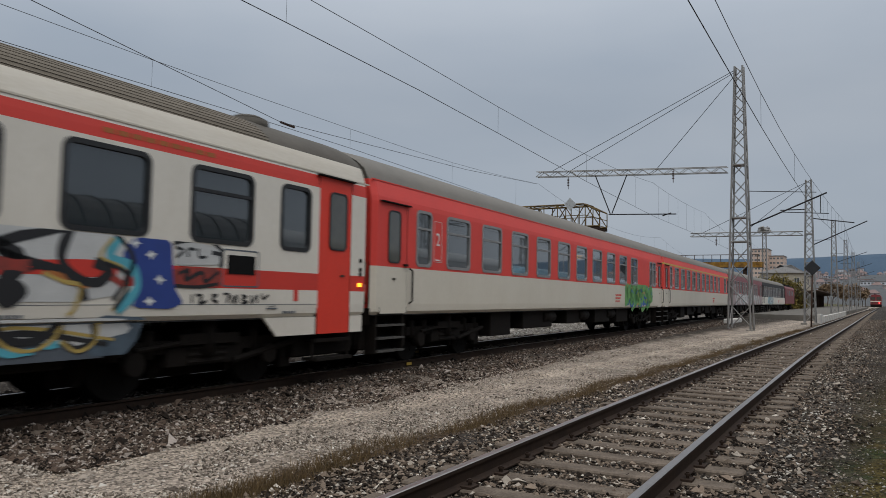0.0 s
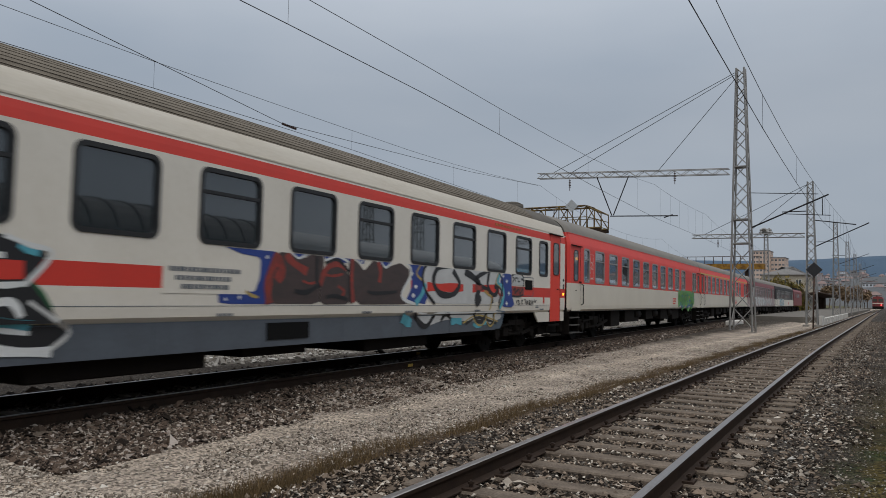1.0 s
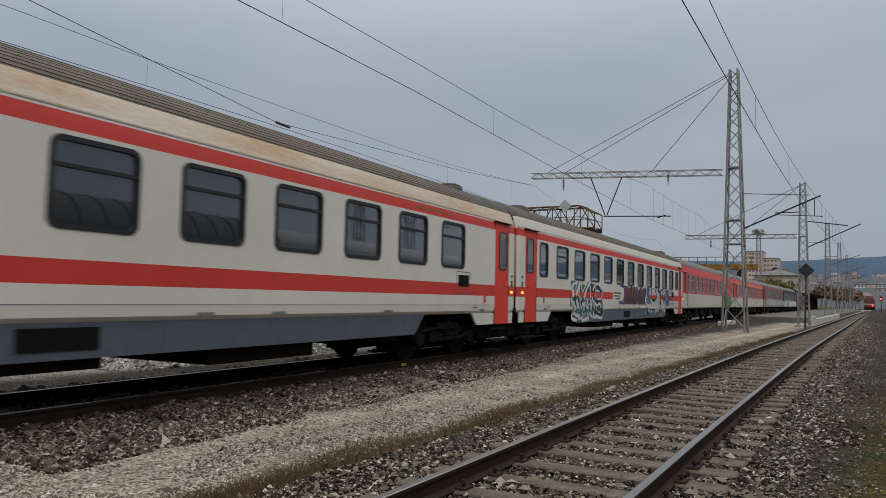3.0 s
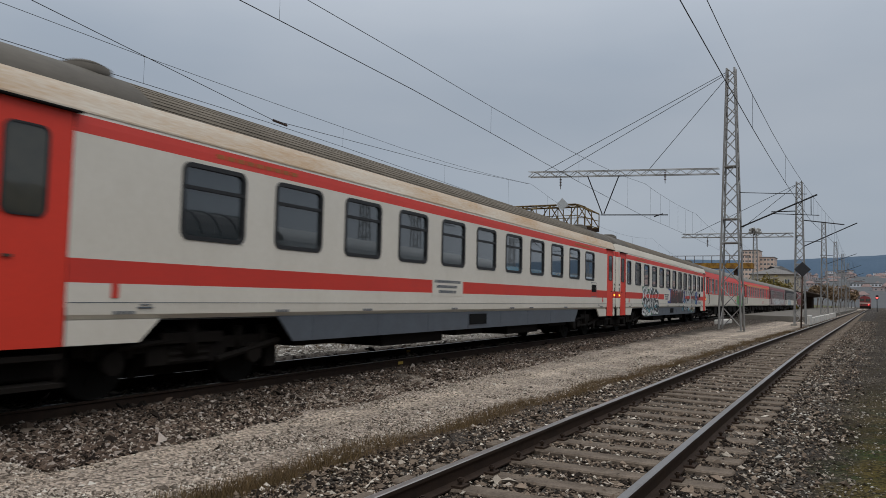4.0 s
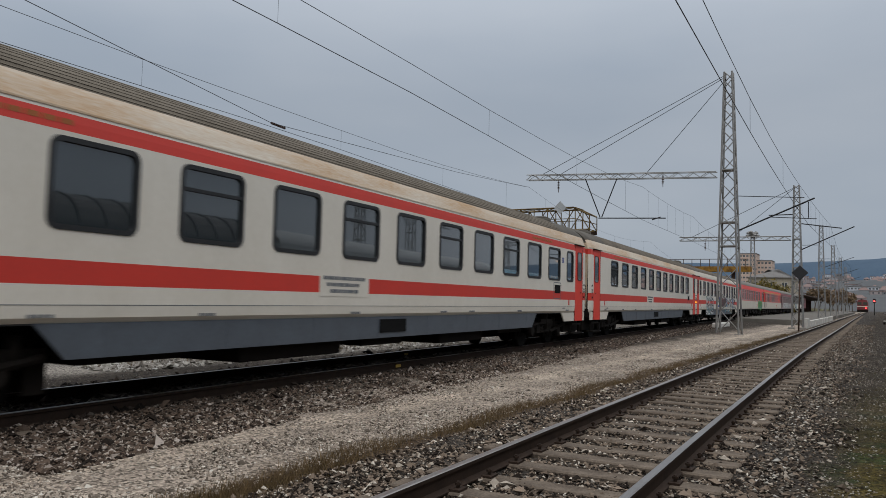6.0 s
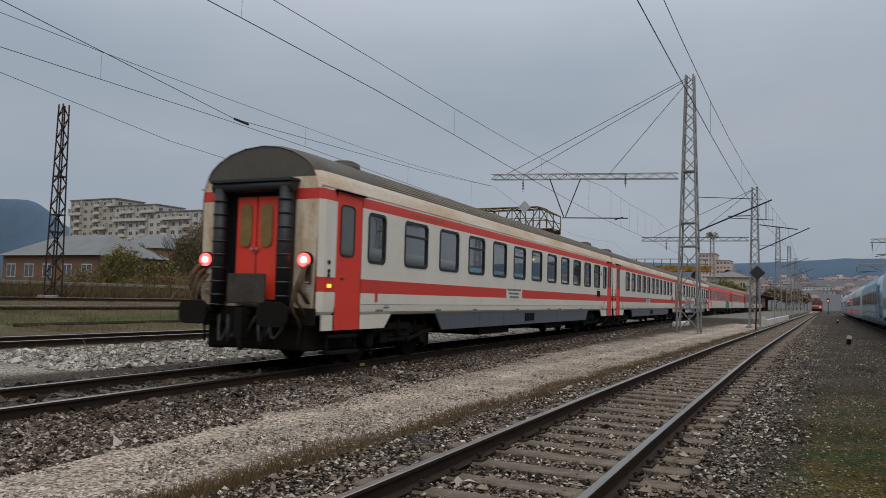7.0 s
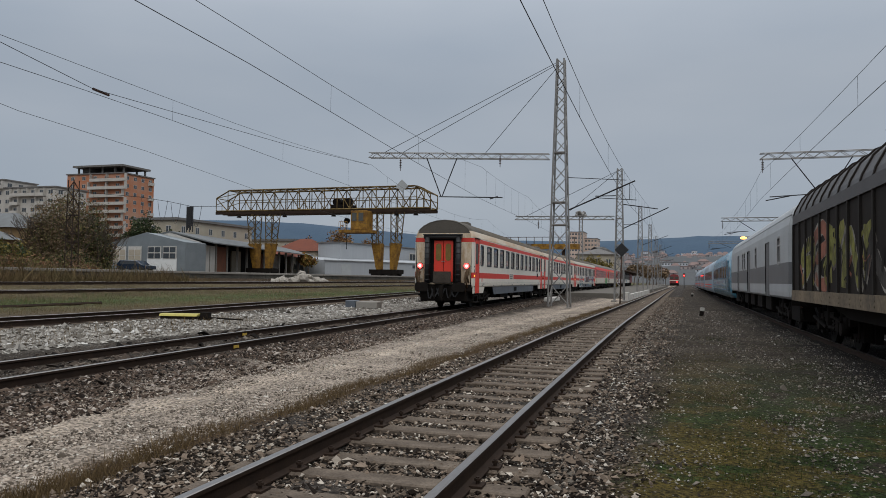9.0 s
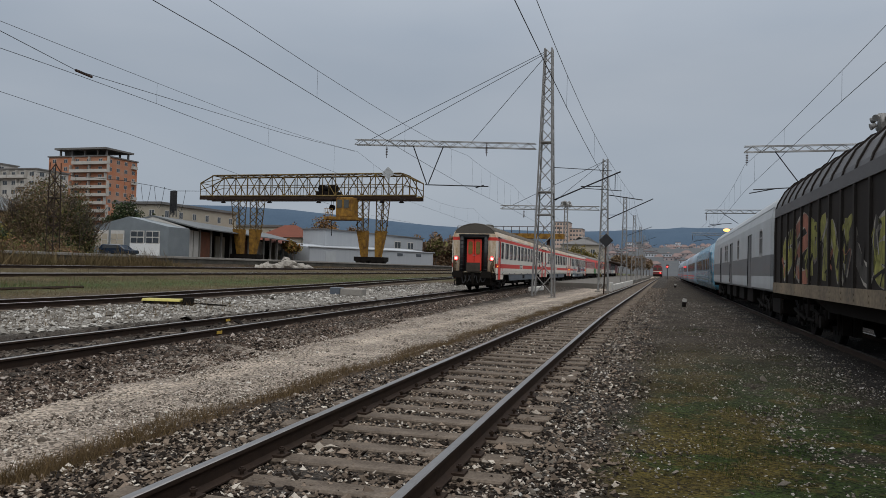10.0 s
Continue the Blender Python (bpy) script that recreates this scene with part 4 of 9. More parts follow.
def lettering_shape(rs, y, w, z0, z1):
    h = z1 - z0
    kinds = (
        [(0, 1), (0.15, 0.5), (0.3, 0.05), (0.5, 0.5), (0.7, 0.95), (0.95, 0.1)],
        [(0.9, 0.85), (0.4, 1), (0.08, 0.7), (0.5, 0.5), (0.9, 0.3), (0.5, 0.0), (0.05, 0.12)],
        [(0.1, 0.0), (0.12, 0.95), (0.7, 0.9), (0.8, 0.6), (0.25, 0.5), (0.85, 0.05)],
        [(0.85, 0.9), (0.3, 0.95), (0.05, 0.5), (0.3, 0.03), (0.85, 0.12), (0.9, 0.45), (0.5, 0.45)],
        [(0.05, 0.05), (0.4, 1.0), (0.6, 0.98), (0.95, 0.0)],
        [(0.2, 0.0), (0.15, 1.0), (0.55, 0.4), (0.85, 1.0), (0.8, 0.0)],
    )
    return [(y + w * (u + rs.uniform(-0.08, 0.08)), z0 + h * (v + rs.uniform(-0.06, 0.06))) for u, v in rs.choice(kinds)]


def graffiti(coach, label, y0, y1, z0, z1, field, fill, edge, accents, count, seed, fat=0.2):
    rs = random.Random(seed)
    bm = bmesh.new()
    if field:
        blob(bm, y0, y1, z0, z1, 0.0, rs)
        part_each("graffiti_field", bm, field, coach, label)
        bm = bmesh.new()
    w = (y1 - y0) / count
    shapes = [lettering_shape(rs, y0 + w * k, w * 1.05, z0 + 0.06, z1 - 0.04) for k in range(count)]
    for s in shapes:
        ribbon(bm, s, fat + 0.15, 0.002)
    part_each("graffiti_outline", bm, edge, coach)
    bm = bmesh.new()
    for s in shapes:
        ribbon(bm, s, fat, 0.004)
    part_each("graffiti_lettering", bm, fill, coach, label)
    for q, a in enumerate(accents):
        bm = bmesh.new()
        for k in range(count * 2):
            yy, zz = rs.uniform(y0, y1), rs.uniform(z0 + 0.05, z1 - 0.1)
            ribbon(bm, [(yy, zz), (yy + rs.uniform(-0.2, 0.25), zz + rs.uniform(-0.1, 0.15)), (yy + rs.uniform(0.05, 0.4), zz + rs.uniform(-0.2, 0.2))], rs.uniform(0.03, 0.09), 0.006 + 0.001 * q)
        tagged(part("graffiti_stroke", bm, a, coach), kind="stuff")



def painted(name, material, draw, label=""):
    """One sprayed colour on the graffiti coach."""
    bm = bmesh.new()
    draw(bm)
    return part_each(name, bm, material, coach_a, label)


def halfplane(pts, zc, keep_above):
    """The part of a polygon above or below a level."""
    out = []
    for (y0, z0), (y1, z1) in zip(pts, pts[1:] + pts[:1]):
        a, b = (z0 >= zc) == keep_above, (z1 >= zc) == keep_above
        if a:
            out.append((y0, z0))
        if a != b:
            t = (zc - z0) / (z1 - z0)
            out.append((y0 + (y1 - y0) * t, zc))
    return out


def patch(bm, pts, lift):
    """A filled painted field with a slightly wavy outline, on the side and on the apron below it."""
    soft_ = []
    for k, p in enumerate(pts):
        a, q, b = Vector(pts[k - 1]), Vector(p), Vector(pts[(k + 1) % len(pts)])
        for w in (q.lerp(a, 0.14), q.lerp(b, 0.14)):
            soft_.append((w.x + 0.02 * noise.noise((w.x * 7, w.y * 7, 1)), min(max(w.y + 0.02 * noise.noise((w.x * 7, w.y * 7, 5)), 0.62), 2.0)))
    for ring, x in ((halfplane(soft_, 1.02, True), 1.4145), (halfplane(soft_, 0.985, False), 1.3655)):
        if len(ring) > 2:
            bm.faces.new([bm.verts.new((x + lift, y, z)) for y, z in ring])


painted("graffiti_splash", G_green, lambda bm: (patch(bm, [(-8.32, 1.96), (-8.11, 2.03), (-7.89, 2.02), (-7.62, 2.02), (-7.67, 1.90), (-7.91, 1.83), (-8.23, 1.76)], 0.0), patch(bm, [(-7.23, 1.94), (-7.09, 1.89), (-6.81, 1.91), (-6.58, 1.86), (-6.73, 1.70), (-6.97, 1.60), (-7.11, 1.68)], 0.0), patch(bm, [(-6.47, 1.96), (-6.28, 1.99), (-6.03, 2.06), (-5.85, 1.91), (-6.35, 1.81)], 0.0), patch(bm, [(-5.81, 1.94), (-5.54, 1.96), (-5.39, 1.87), (-5.10, 1.88), (-4.97, 1.75), (-5.38, 1.66), (-5.71, 1.82)], 0.0), patch(bm, [(-4.67, 1.51), (-4.50, 1.36), (-4.37, 1.18), (-4.48, 1.07), (-4.76, 1.25)], 0.0), patch(bm, [(-8.37, 1.44), (-8.22, 1.55), (-8.02, 1.37), (-8.12, 1.22), (-8.20, 1.15), (-8.36, 1.18)], 0.0), patch(bm, [(-5.24, 0.84), (-4.89, 0.72), (-5.01, 0.63), (-5.19, 0.70)], 0.0), patch(bm, [(-6.22, 0.84), (-5.97, 0.83), (-5.61, 0.70), (-5.87, 0.63), (-6.12, 0.61)], 0.0), patch(bm, [(-7.52, 0.83), (-7.39, 0.80), (-7.38, 0.63), (-7.48, 0.62)], 0.0), patch(bm, [(-7.23, 0.76), (-6.96, 0.69), (-7.05, 0.56), (-7.29, 0.59)], 0.0), patch(bm, [(-8.35, 1.99), (-8.29, 2.02), (-8.25, 1.99), (-8.30, 1.96)], 0.0), patch(bm, [(-7.10, 1.98), (-7.01, 1.97), (-7.02, 1.91), (-7.08, 1.92)], 0.0), patch(bm, [(-5.30, 1.99), (-5.23, 1.98), (-5.25, 1.93)], 0.0), patch(bm, [(-5.72, 1.08), (-5.54, 1.01), (-5.55, 0.78), (-5.66, 0.82)], 0.0), patch(bm, [(-8.12, 0.78), (-7.96, 0.73), (-8.01, 0.69), (-8.12, 0.71)], 0.0)), "ragged dark green sprayed splashes")
painted("graffiti_shadow", M_black, lambda bm: (patch(bm, [(-8.21, 1.86), (-7.62, 1.96), (-7.30, 1.99), (-7.05, 1.68), (-6.44, 2.03), (-6.11, 2.00), (-5.54, 1.89), (-4.95, 1.93), (-4.46, 1.77), (-4.67, 1.47), (-4.32, 1.07), (-4.17, 0.91), (-4.41, 0.75), (-6.05, 0.77), (-6.88, 0.67), (-8.07, 0.78), (-7.97, 1.03), (-8.21, 1.37), (-8.03, 1.51)], 0.002),), "black sprayed letter body")
painted("graffiti_band", M_stripe, lambda bm: (ribbon(bm, [(-8.00, 1.57), (-7.21, 1.56), (-6.09, 1.55), (-4.73, 1.57)], 0.2, 0.004),))
painted("graffiti_accent", G_cyan, lambda bm: (ribbon(bm, [(-7.81, 1.15), (-7.66, 1.11), (-7.50, 1.04)], 0.12, 0.005), ribbon(bm, [(-7.35, 1.08), (-7.18, 1.03), (-7.04, 0.94)], 0.13, 0.005), ribbon(bm, [(-6.39, 1.05), (-6.22, 1.01), (-6.08, 0.96)], 0.12, 0.005), ribbon(bm, [(-5.95, 0.98), (-5.80, 0.97), (-5.69, 0.95)], 0.1, 0.005), ribbon(bm, [(-8.15, 1.79), (-8.07, 1.80), (-7.97, 1.79)], 0.13, 0.005), ribbon(bm, [(-6.15, 1.89), (-6.13, 1.81), (-6.11, 1.73)], 0.1, 0.005), ribbon(bm, [(-5.38, 1.07), (-5.01, 1.05), (-4.62, 1.00)], 0.12, 0.005), ribbon(bm, [(-6.76, 0.93), (-6.61, 0.90), (-6.41, 0.83)], 0.2, 0.005), ribbon(bm, [(-4.79, 1.83), (-4.68, 1.78), (-4.57, 1.75)], 0.1, 0.005)))
painted("graffiti_lettering", G_white, lambda bm: (ribbon(bm, [(-8.24, 1.81), (-7.94, 1.90), (-7.60, 1.98)], 0.12, 0.007), ribbon(bm, [(-8.21, 1.76), (-8.10, 1.62), (-7.99, 1.49)], 0.22, 0.007), ribbon(bm, [(-8.28, 1.43), (-8.14, 1.26), (-7.91, 1.24)], 0.18, 0.007), ribbon(bm, [(-8.07, 1.26), (-7.88, 1.14), (-7.86, 1.02)], 0.16, 0.007), ribbon(bm, [(-8.05, 0.98), (-7.80, 0.92), (-7.52, 0.85), (-7.20, 0.84), (-7.33, 0.72)], 0.15, 0.007), ribbon(bm, [(-7.96, 0.99), (-8.07, 0.78), (-7.81, 0.72), (-7.50, 0.69)], 0.13, 0.007), ribbon(bm, [(-7.69, 1.38), (-7.54, 1.19), (-7.39, 0.95)], 0.19, 0.007), ribbon(bm, [(-7.76, 1.53), (-7.54, 1.76), (-7.30, 1.96)], 0.17, 0.007), ribbon(bm, [(-7.87, 1.67), (-7.73, 1.84), (-7.59, 1.96)], 0.08, 0.007), ribbon(bm, [(-7.49, 1.59), (-7.39, 1.78), (-7.28, 1.96)], 0.12, 0.007), ribbon(bm, [(-7.26, 1.96), (-7.16, 1.80), (-7.04, 1.63)], 0.1, 0.007), ribbon(bm, [(-7.03, 1.63), (-6.73, 1.82), (-6.42, 2.01)], 0.07, 0.007), ribbon(bm, [(-7.05, 1.17), (-6.79, 1.26), (-6.85, 1.01), (-6.77, 0.80)], 0.15, 0.007), ribbon(bm, [(-7.33, 0.72), (-7.10, 0.74), (-6.84, 0.79)], 0.1, 0.007), ribbon(bm, [(-6.94, 0.65), (-6.52, 0.70), (-6.07, 0.74)], 0.15, 0.007), ribbon(bm, [(-6.85, 1.40), (-6.54, 1.74), (-6.11, 2.02)], 0.15, 0.007), ribbon(bm, [(-6.09, 1.88), (-6.08, 1.34), (-6.05, 0.77)], 0.1, 0.007), ribbon(bm, [(-6.06, 0.99), (-5.84, 0.86), (-5.61, 0.73)], 0.12, 0.007), ribbon(bm, [(-6.00, 0.99), (-5.92, 1.22), (-5.81, 1.48)], 0.12, 0.007), ribbon(bm, [(-6.35, 1.44), (-6.47, 1.20), (-6.31, 1.07)], 0.14, 0.007), ribbon(bm, [(-5.75, 1.71), (-5.58, 1.87), (-5.44, 1.80)], 0.12, 0.007), ribbon(bm, [(-5.44, 1.80), (-5.37, 1.56), (-5.36, 1.39)], 0.06, 0.007), ribbon(bm, [(-5.65, 1.38), (-5.56, 1.08), (-5.43, 0.78), (-5.14, 0.77)], 0.15, 0.007), ribbon(bm, [(-5.24, 0.84), (-4.84, 0.75), (-4.35, 0.72)], 0.12, 0.007), ribbon(bm, [(-5.39, 1.73), (-5.14, 1.71), (-4.94, 1.71)], 0.08, 0.007), ribbon(bm, [(-4.95, 1.91), (-4.69, 1.83), (-4.43, 1.75), (-4.72, 1.41)], 0.06, 0.007), ribbon(bm, [(-5.18, 1.42), (-4.93, 1.41), (-4.72, 1.43)], 0.07, 0.007), ribbon(bm, [(-5.46, 1.30), (-5.26, 1.18), (-4.87, 1.25), (-4.73, 1.09)], 0.1, 0.007), ribbon(bm, [(-6.32, 1.23), (-6.20, 1.23), (-6.05, 1.23)], 0.05, 0.007), ribbon(bm, [(-5.15, 0.99), (-4.90, 0.96), (-4.61, 0.92)], 0.06, 0.007)), "angular white letter strokes on black and green")
painted("graffiti_edge", G_silver, lambda bm: (ribbon(bm, [(-7.50, 1.54), (-7.27, 1.43), (-7.13, 1.40), (-7.34, 1.33), (-7.08, 1.07), (-6.79, 0.82)], 0.09, 0.006), ribbon(bm, [(-6.54, 1.45), (-6.64, 1.25), (-6.38, 1.00), (-6.09, 0.75)], 0.09, 0.006), ribbon(bm, [(-4.66, 1.25), (-4.37, 1.07), (-4.15, 0.92), (-4.36, 0.75)], 0.06, 0.006)))
painted("graffiti_field", G_blue, lambda bm: (patch(bm, [(-1.94, 2.02), (-1.46, 2.05), (-0.78, 2.06), (-0.74, 1.22), (-1.98, 1.23), (-2.00, 1.37), (-1.74, 1.44), (-1.29, 1.38), (-1.18, 1.60), (-1.17, 1.89), (-1.64, 1.94)], 0.0), patch(bm, [(-0.51, 2.06), (-0.06, 2.10), (-0.17, 1.95), (-0.42, 1.94)], 0.0), patch(bm, [(0.35, 2.09), (1.10, 2.12), (1.04, 1.92), (0.39, 1.92)], 0.0), patch(bm, [(1.25, 2.11), (1.55, 2.12), (1.49, 1.92), (1.33, 1.94)], 0.0), patch(bm, [(2.00, 2.08), (2.48, 2.10), (2.27, 1.89), (2.10, 1.93)], 0.0), patch(bm, [(3.05, 2.10), (3.66, 2.11), (3.92, 1.23), (2.99, 1.28), (3.27, 1.60)], 0.0)), "deep blue field with white stars")
painted("graffiti_lettering", G_char, lambda bm: (patch(bm, [(-0.78, 2.00), (-0.57, 2.08), (-0.42, 1.93), (-0.11, 1.95), (0.00, 2.09), (0.32, 2.09), (0.34, 1.88), (0.23, 1.56), (0.25, 1.22), (-1.02, 1.22), (-1.07, 1.38), (-0.99, 1.68)], 0.003), patch(bm, [(0.45, 1.93), (0.79, 1.95), (1.09, 1.68), (1.12, 1.22), (0.25, 1.22), (0.23, 1.61)], 0.003), patch(bm, [(1.10, 2.10), (1.33, 1.92), (1.53, 1.80), (1.84, 2.10), (2.10, 1.93), (2.32, 1.89), (2.76, 2.15), (3.16, 1.85), (2.80, 1.39), (3.14, 1.22), (1.15, 1.22)], 0.003)), "charcoal bubble letters with scarlet edges")
painted("graffiti_stroke", G_scar, lambda bm: (ribbon(bm, [(-0.78, 1.98), (-0.97, 1.68), (-1.01, 1.42), (-0.97, 1.23)], 0.17, 0.005), ribbon(bm, [(-0.62, 1.99), (-0.45, 1.86), (-0.10, 1.73)], 0.14, 0.005), ribbon(bm, [(0.25, 1.52), (0.39, 1.79), (0.72, 1.90), (0.97, 1.82)], 0.12, 0.005), ribbon(bm, [(1.15, 2.05), (1.12, 1.68), (1.20, 1.25)], 0.13, 0.005), ribbon(bm, [(1.97, 2.00), (2.06, 1.83), (2.03, 1.62)], 0.12, 0.005), ribbon(bm, [(-0.77, 1.86), (-0.71, 1.74), (-0.81, 1.57)], 0.2, 0.005), ribbon(bm, [(0.74, 1.53), (0.92, 1.44), (0.82, 1.32)], 0.06, 0.005), ribbon(bm, [(-0.21, 1.59), (-0.03, 1.55), (0.15, 1.58)], 0.04, 0.005), ribbon(bm, [(0.40, 1.70), (0.60, 1.69), (0.87, 1.73)], 0.05, 0.005)))
painted("graffiti_shadow", M_black, lambda bm: (ribbon(bm, [(-0.40, 1.43), (-0.11, 1.41), (0.25, 1.54)], 0.09, 0.006), ribbon(bm, [(0.42, 1.34), (0.68, 1.36), (1.03, 1.30)], 0.08, 0.006), ribbon(bm, [(1.63, 1.45), (1.95, 1.42), (2.65, 1.46)], 0.07, 0.006), ribbon(bm, [(0.13, 2.07), (0.15, 1.87), (0.14, 1.56)], 0.08, 0.006), ribbon(bm, [(1.07, 1.97), (1.08, 1.54), (1.12, 1.24)], 0.06, 0.006), ribbon(bm, [(0.39, 1.89), (0.72, 1.96), (1.04, 1.78)], 0.06, 0.006)))
painted("graffiti_outline", G_white, lambda bm: (ribbon(bm, [(-0.52, 2.05), (-0.31, 1.93), (-0.03, 2.08)], 0.04, 0.006), ribbon(bm, [(0.36, 1.93), (0.72, 2.02), (1.06, 1.93)], 0.05, 0.006), ribbon(bm, [(1.27, 2.10), (1.37, 1.93), (1.52, 2.08)], 0.04, 0.006), ribbon(bm, [(2.02, 2.08), (2.23, 1.90), (2.53, 2.07)], 0.05, 0.006), ribbon(bm, [(2.82, 2.17), (3.19, 1.85), (2.82, 1.39), (3.34, 1.23)], 0.07, 0.006)))
painted("graffiti_star", G_white, lambda bm: (patch(bm, [(3.14, 1.82), (3.21, 1.87), (3.28, 1.83), (3.21, 1.77)], 0.006), patch(bm, [(3.30, 1.57), (3.37, 1.62), (3.45, 1.57), (3.38, 1.52)], 0.006), patch(bm, [(3.21, 1.40), (3.28, 1.45), (3.35, 1.40), (3.28, 1.34)], 0.006), patch(bm, [(0.77, 2.05), (0.82, 2.10), (0.87, 2.06), (0.82, 2.01)], 0.006), patch(bm, [(-1.09, 1.90), (-1.05, 1.94), (-1.02, 1.90), (-1.05, 1.87)], 0.006), patch(bm, [(-1.89, 1.29), (-1.86, 1.33), (-1.83, 1.29), (-1.86, 1.26)], 0.006), patch(bm, [(-1.63, 1.32), (-1.60, 1.35), (-1.57, 1.32), (-1.60, 1.28)], 0.006)))
painted("graffiti_smear", G_gold, lambda bm: (ribbon(bm, [(-1.47, 1.41), (-1.38, 1.36), (-1.21, 1.32)], 0.05, 0.004), ribbon(bm, [(3.61, 2.04), (3.41, 1.83), (3.74, 1.67)], 0.05, 0.004)))
painted("graffiti_glow", G_cyan, lambda bm: (ribbon(bm, [(3.79, 1.64), (3.64, 1.43), (3.39, 1.24)], 0.14, 0.005), ribbon(bm, [(2.91, 0.96), (3.11, 0.90), (3.31, 0.85)], 0.22, 0.005), ribbon(bm, [(5.06, 0.84), (5.32, 0.86), (5.59, 0.83)], 0.16, 0.005)))
painted("graffiti_fill", G_silver, lambda bm: (patch(bm, [(3.72, 2.08), (4.27, 2.24), (5.01, 2.06), (5.67, 1.99), (6.53, 2.25), (7.51, 2.08), (7.78, 1.79), (7.63, 1.23), (3.98, 1.23), (3.69, 1.61)], 0.003), patch(bm, [(3.45, 1.07), (3.99, 1.02), (4.44, 1.07), (5.71, 1.05), (7.72, 1.06), (7.90, 0.89), (7.23, 0.77), (5.86, 0.84), (4.69, 0.89), (3.89, 0.75)], 0.003)), "silver letters with black outlines")
painted("graffiti_band", M_stripe, lambda bm: (ribbon(bm, [(3.85, 1.58), (4.66, 1.58), (5.55, 1.59)], 0.2, 0.005), ribbon(bm, [(6.04, 1.59), (6.87, 1.60), (7.61, 1.61)], 0.2, 0.005)))
painted("graffiti_lettering", M_black, lambda bm: (ribbon(bm, [(5.01, 2.09), (4.34, 1.99), (4.12, 1.71), (4.42, 1.45), (5.04, 1.44), (5.35, 1.68), (5.01, 1.96)], 0.15, 0.007), ribbon(bm, [(5.61, 1.98), (6.40, 1.71), (6.27, 1.43)], 0.2, 0.007), ribbon(bm, [(7.01, 2.06), (6.18, 1.78), (7.03, 1.52), (7.21, 1.25)], 0.12, 0.007), ribbon(bm, [(3.93, 2.18), (3.65, 1.81), (3.80, 1.49), (4.20, 1.23)], 0.08, 0.007), ribbon(bm, [(3.35, 1.04), (3.89, 0.77), (4.27, 1.01)], 0.12, 0.007), ribbon(bm, [(4.57, 0.87), (4.80, 1.01), (5.06, 0.89)], 0.1, 0.007), ribbon(bm, [(5.80, 0.78), (6.51, 0.91), (7.56, 0.75)], 0.07, 0.007), ribbon(bm, [(7.51, 2.08), (7.83, 1.72), (7.57, 1.25)], 0.07, 0.007), ribbon(bm, [(4.33, 2.12), (4.63, 2.18), (5.01, 2.10)], 0.09, 0.007)))
painted("graffiti_edge", G_gold, lambda bm: (ribbon(bm, [(4.21, 2.28), (4.75, 2.28), (5.14, 2.07)], 0.05, 0.009), ribbon(bm, [(5.66, 0.80), (6.44, 0.97), (7.64, 0.80)], 0.04, 0.009), ribbon(bm, [(6.16, 2.15), (6.53, 2.30), (6.92, 2.27)], 0.05, 0.009)))
painted("graffiti_field", G_blue, lambda bm: (patch(bm, [(7.84, 2.01), (8.40, 2.05), (8.46, 1.42), (8.63, 1.24), (8.47, 1.15), (7.84, 1.15), (7.92, 1.39), (7.84, 1.66), (7.65, 1.77)], 0.005),), "deep blue field with white stars")
painted("graffiti_glow", G_cyan, lambda bm: (ribbon(bm, [(7.63, 2.00), (7.51, 1.76), (7.82, 1.64), (7.89, 1.39), (7.63, 1.12)], 0.13, 0.007),))
painted("graffiti_edge", G_gold, lambda bm: (ribbon(bm, [(7.54, 1.97), (7.38, 1.74), (7.70, 1.62), (7.76, 1.39), (7.57, 1.14)], 0.05, 0.008),))
painted("graffiti_star", G_white, lambda bm: (patch(bm, [(7.78, 1.92), (7.83, 1.95), (7.85, 2.00), (7.88, 1.95), (7.94, 1.94), (7.88, 1.91), (7.86, 1.86), (7.83, 1.90)], 0.009), patch(bm, [(8.00, 1.80), (8.05, 1.83), (8.08, 1.87), (8.10, 1.83), (8.17, 1.81), (8.11, 1.78), (8.08, 1.74), (8.06, 1.78)], 0.009), patch(bm, [(8.14, 1.50), (8.20, 1.53), (8.22, 1.57), (8.25, 1.53), (8.31, 1.50), (8.25, 1.48), (8.23, 1.43), (8.20, 1.48)], 0.009), patch(bm, [(8.00, 1.24), (8.06, 1.27), (8.08, 1.31), (8.11, 1.27), (8.17, 1.24), (8.11, 1.22), (8.09, 1.18), (8.06, 1.22)], 0.009)))
painted("graffiti_fill", G_silver, lambda bm: (patch(bm, [(8.46, 1.97), (8.73, 2.02), (9.27, 1.95), (9.31, 1.75), (8.47, 1.68)], 0.005),), "silver scrawled cloud")
painted("graffiti_band", G_scar, lambda bm: (patch(bm, [(8.44, 1.67), (9.28, 1.69), (9.26, 1.42), (8.47, 1.41)], 0.006),))
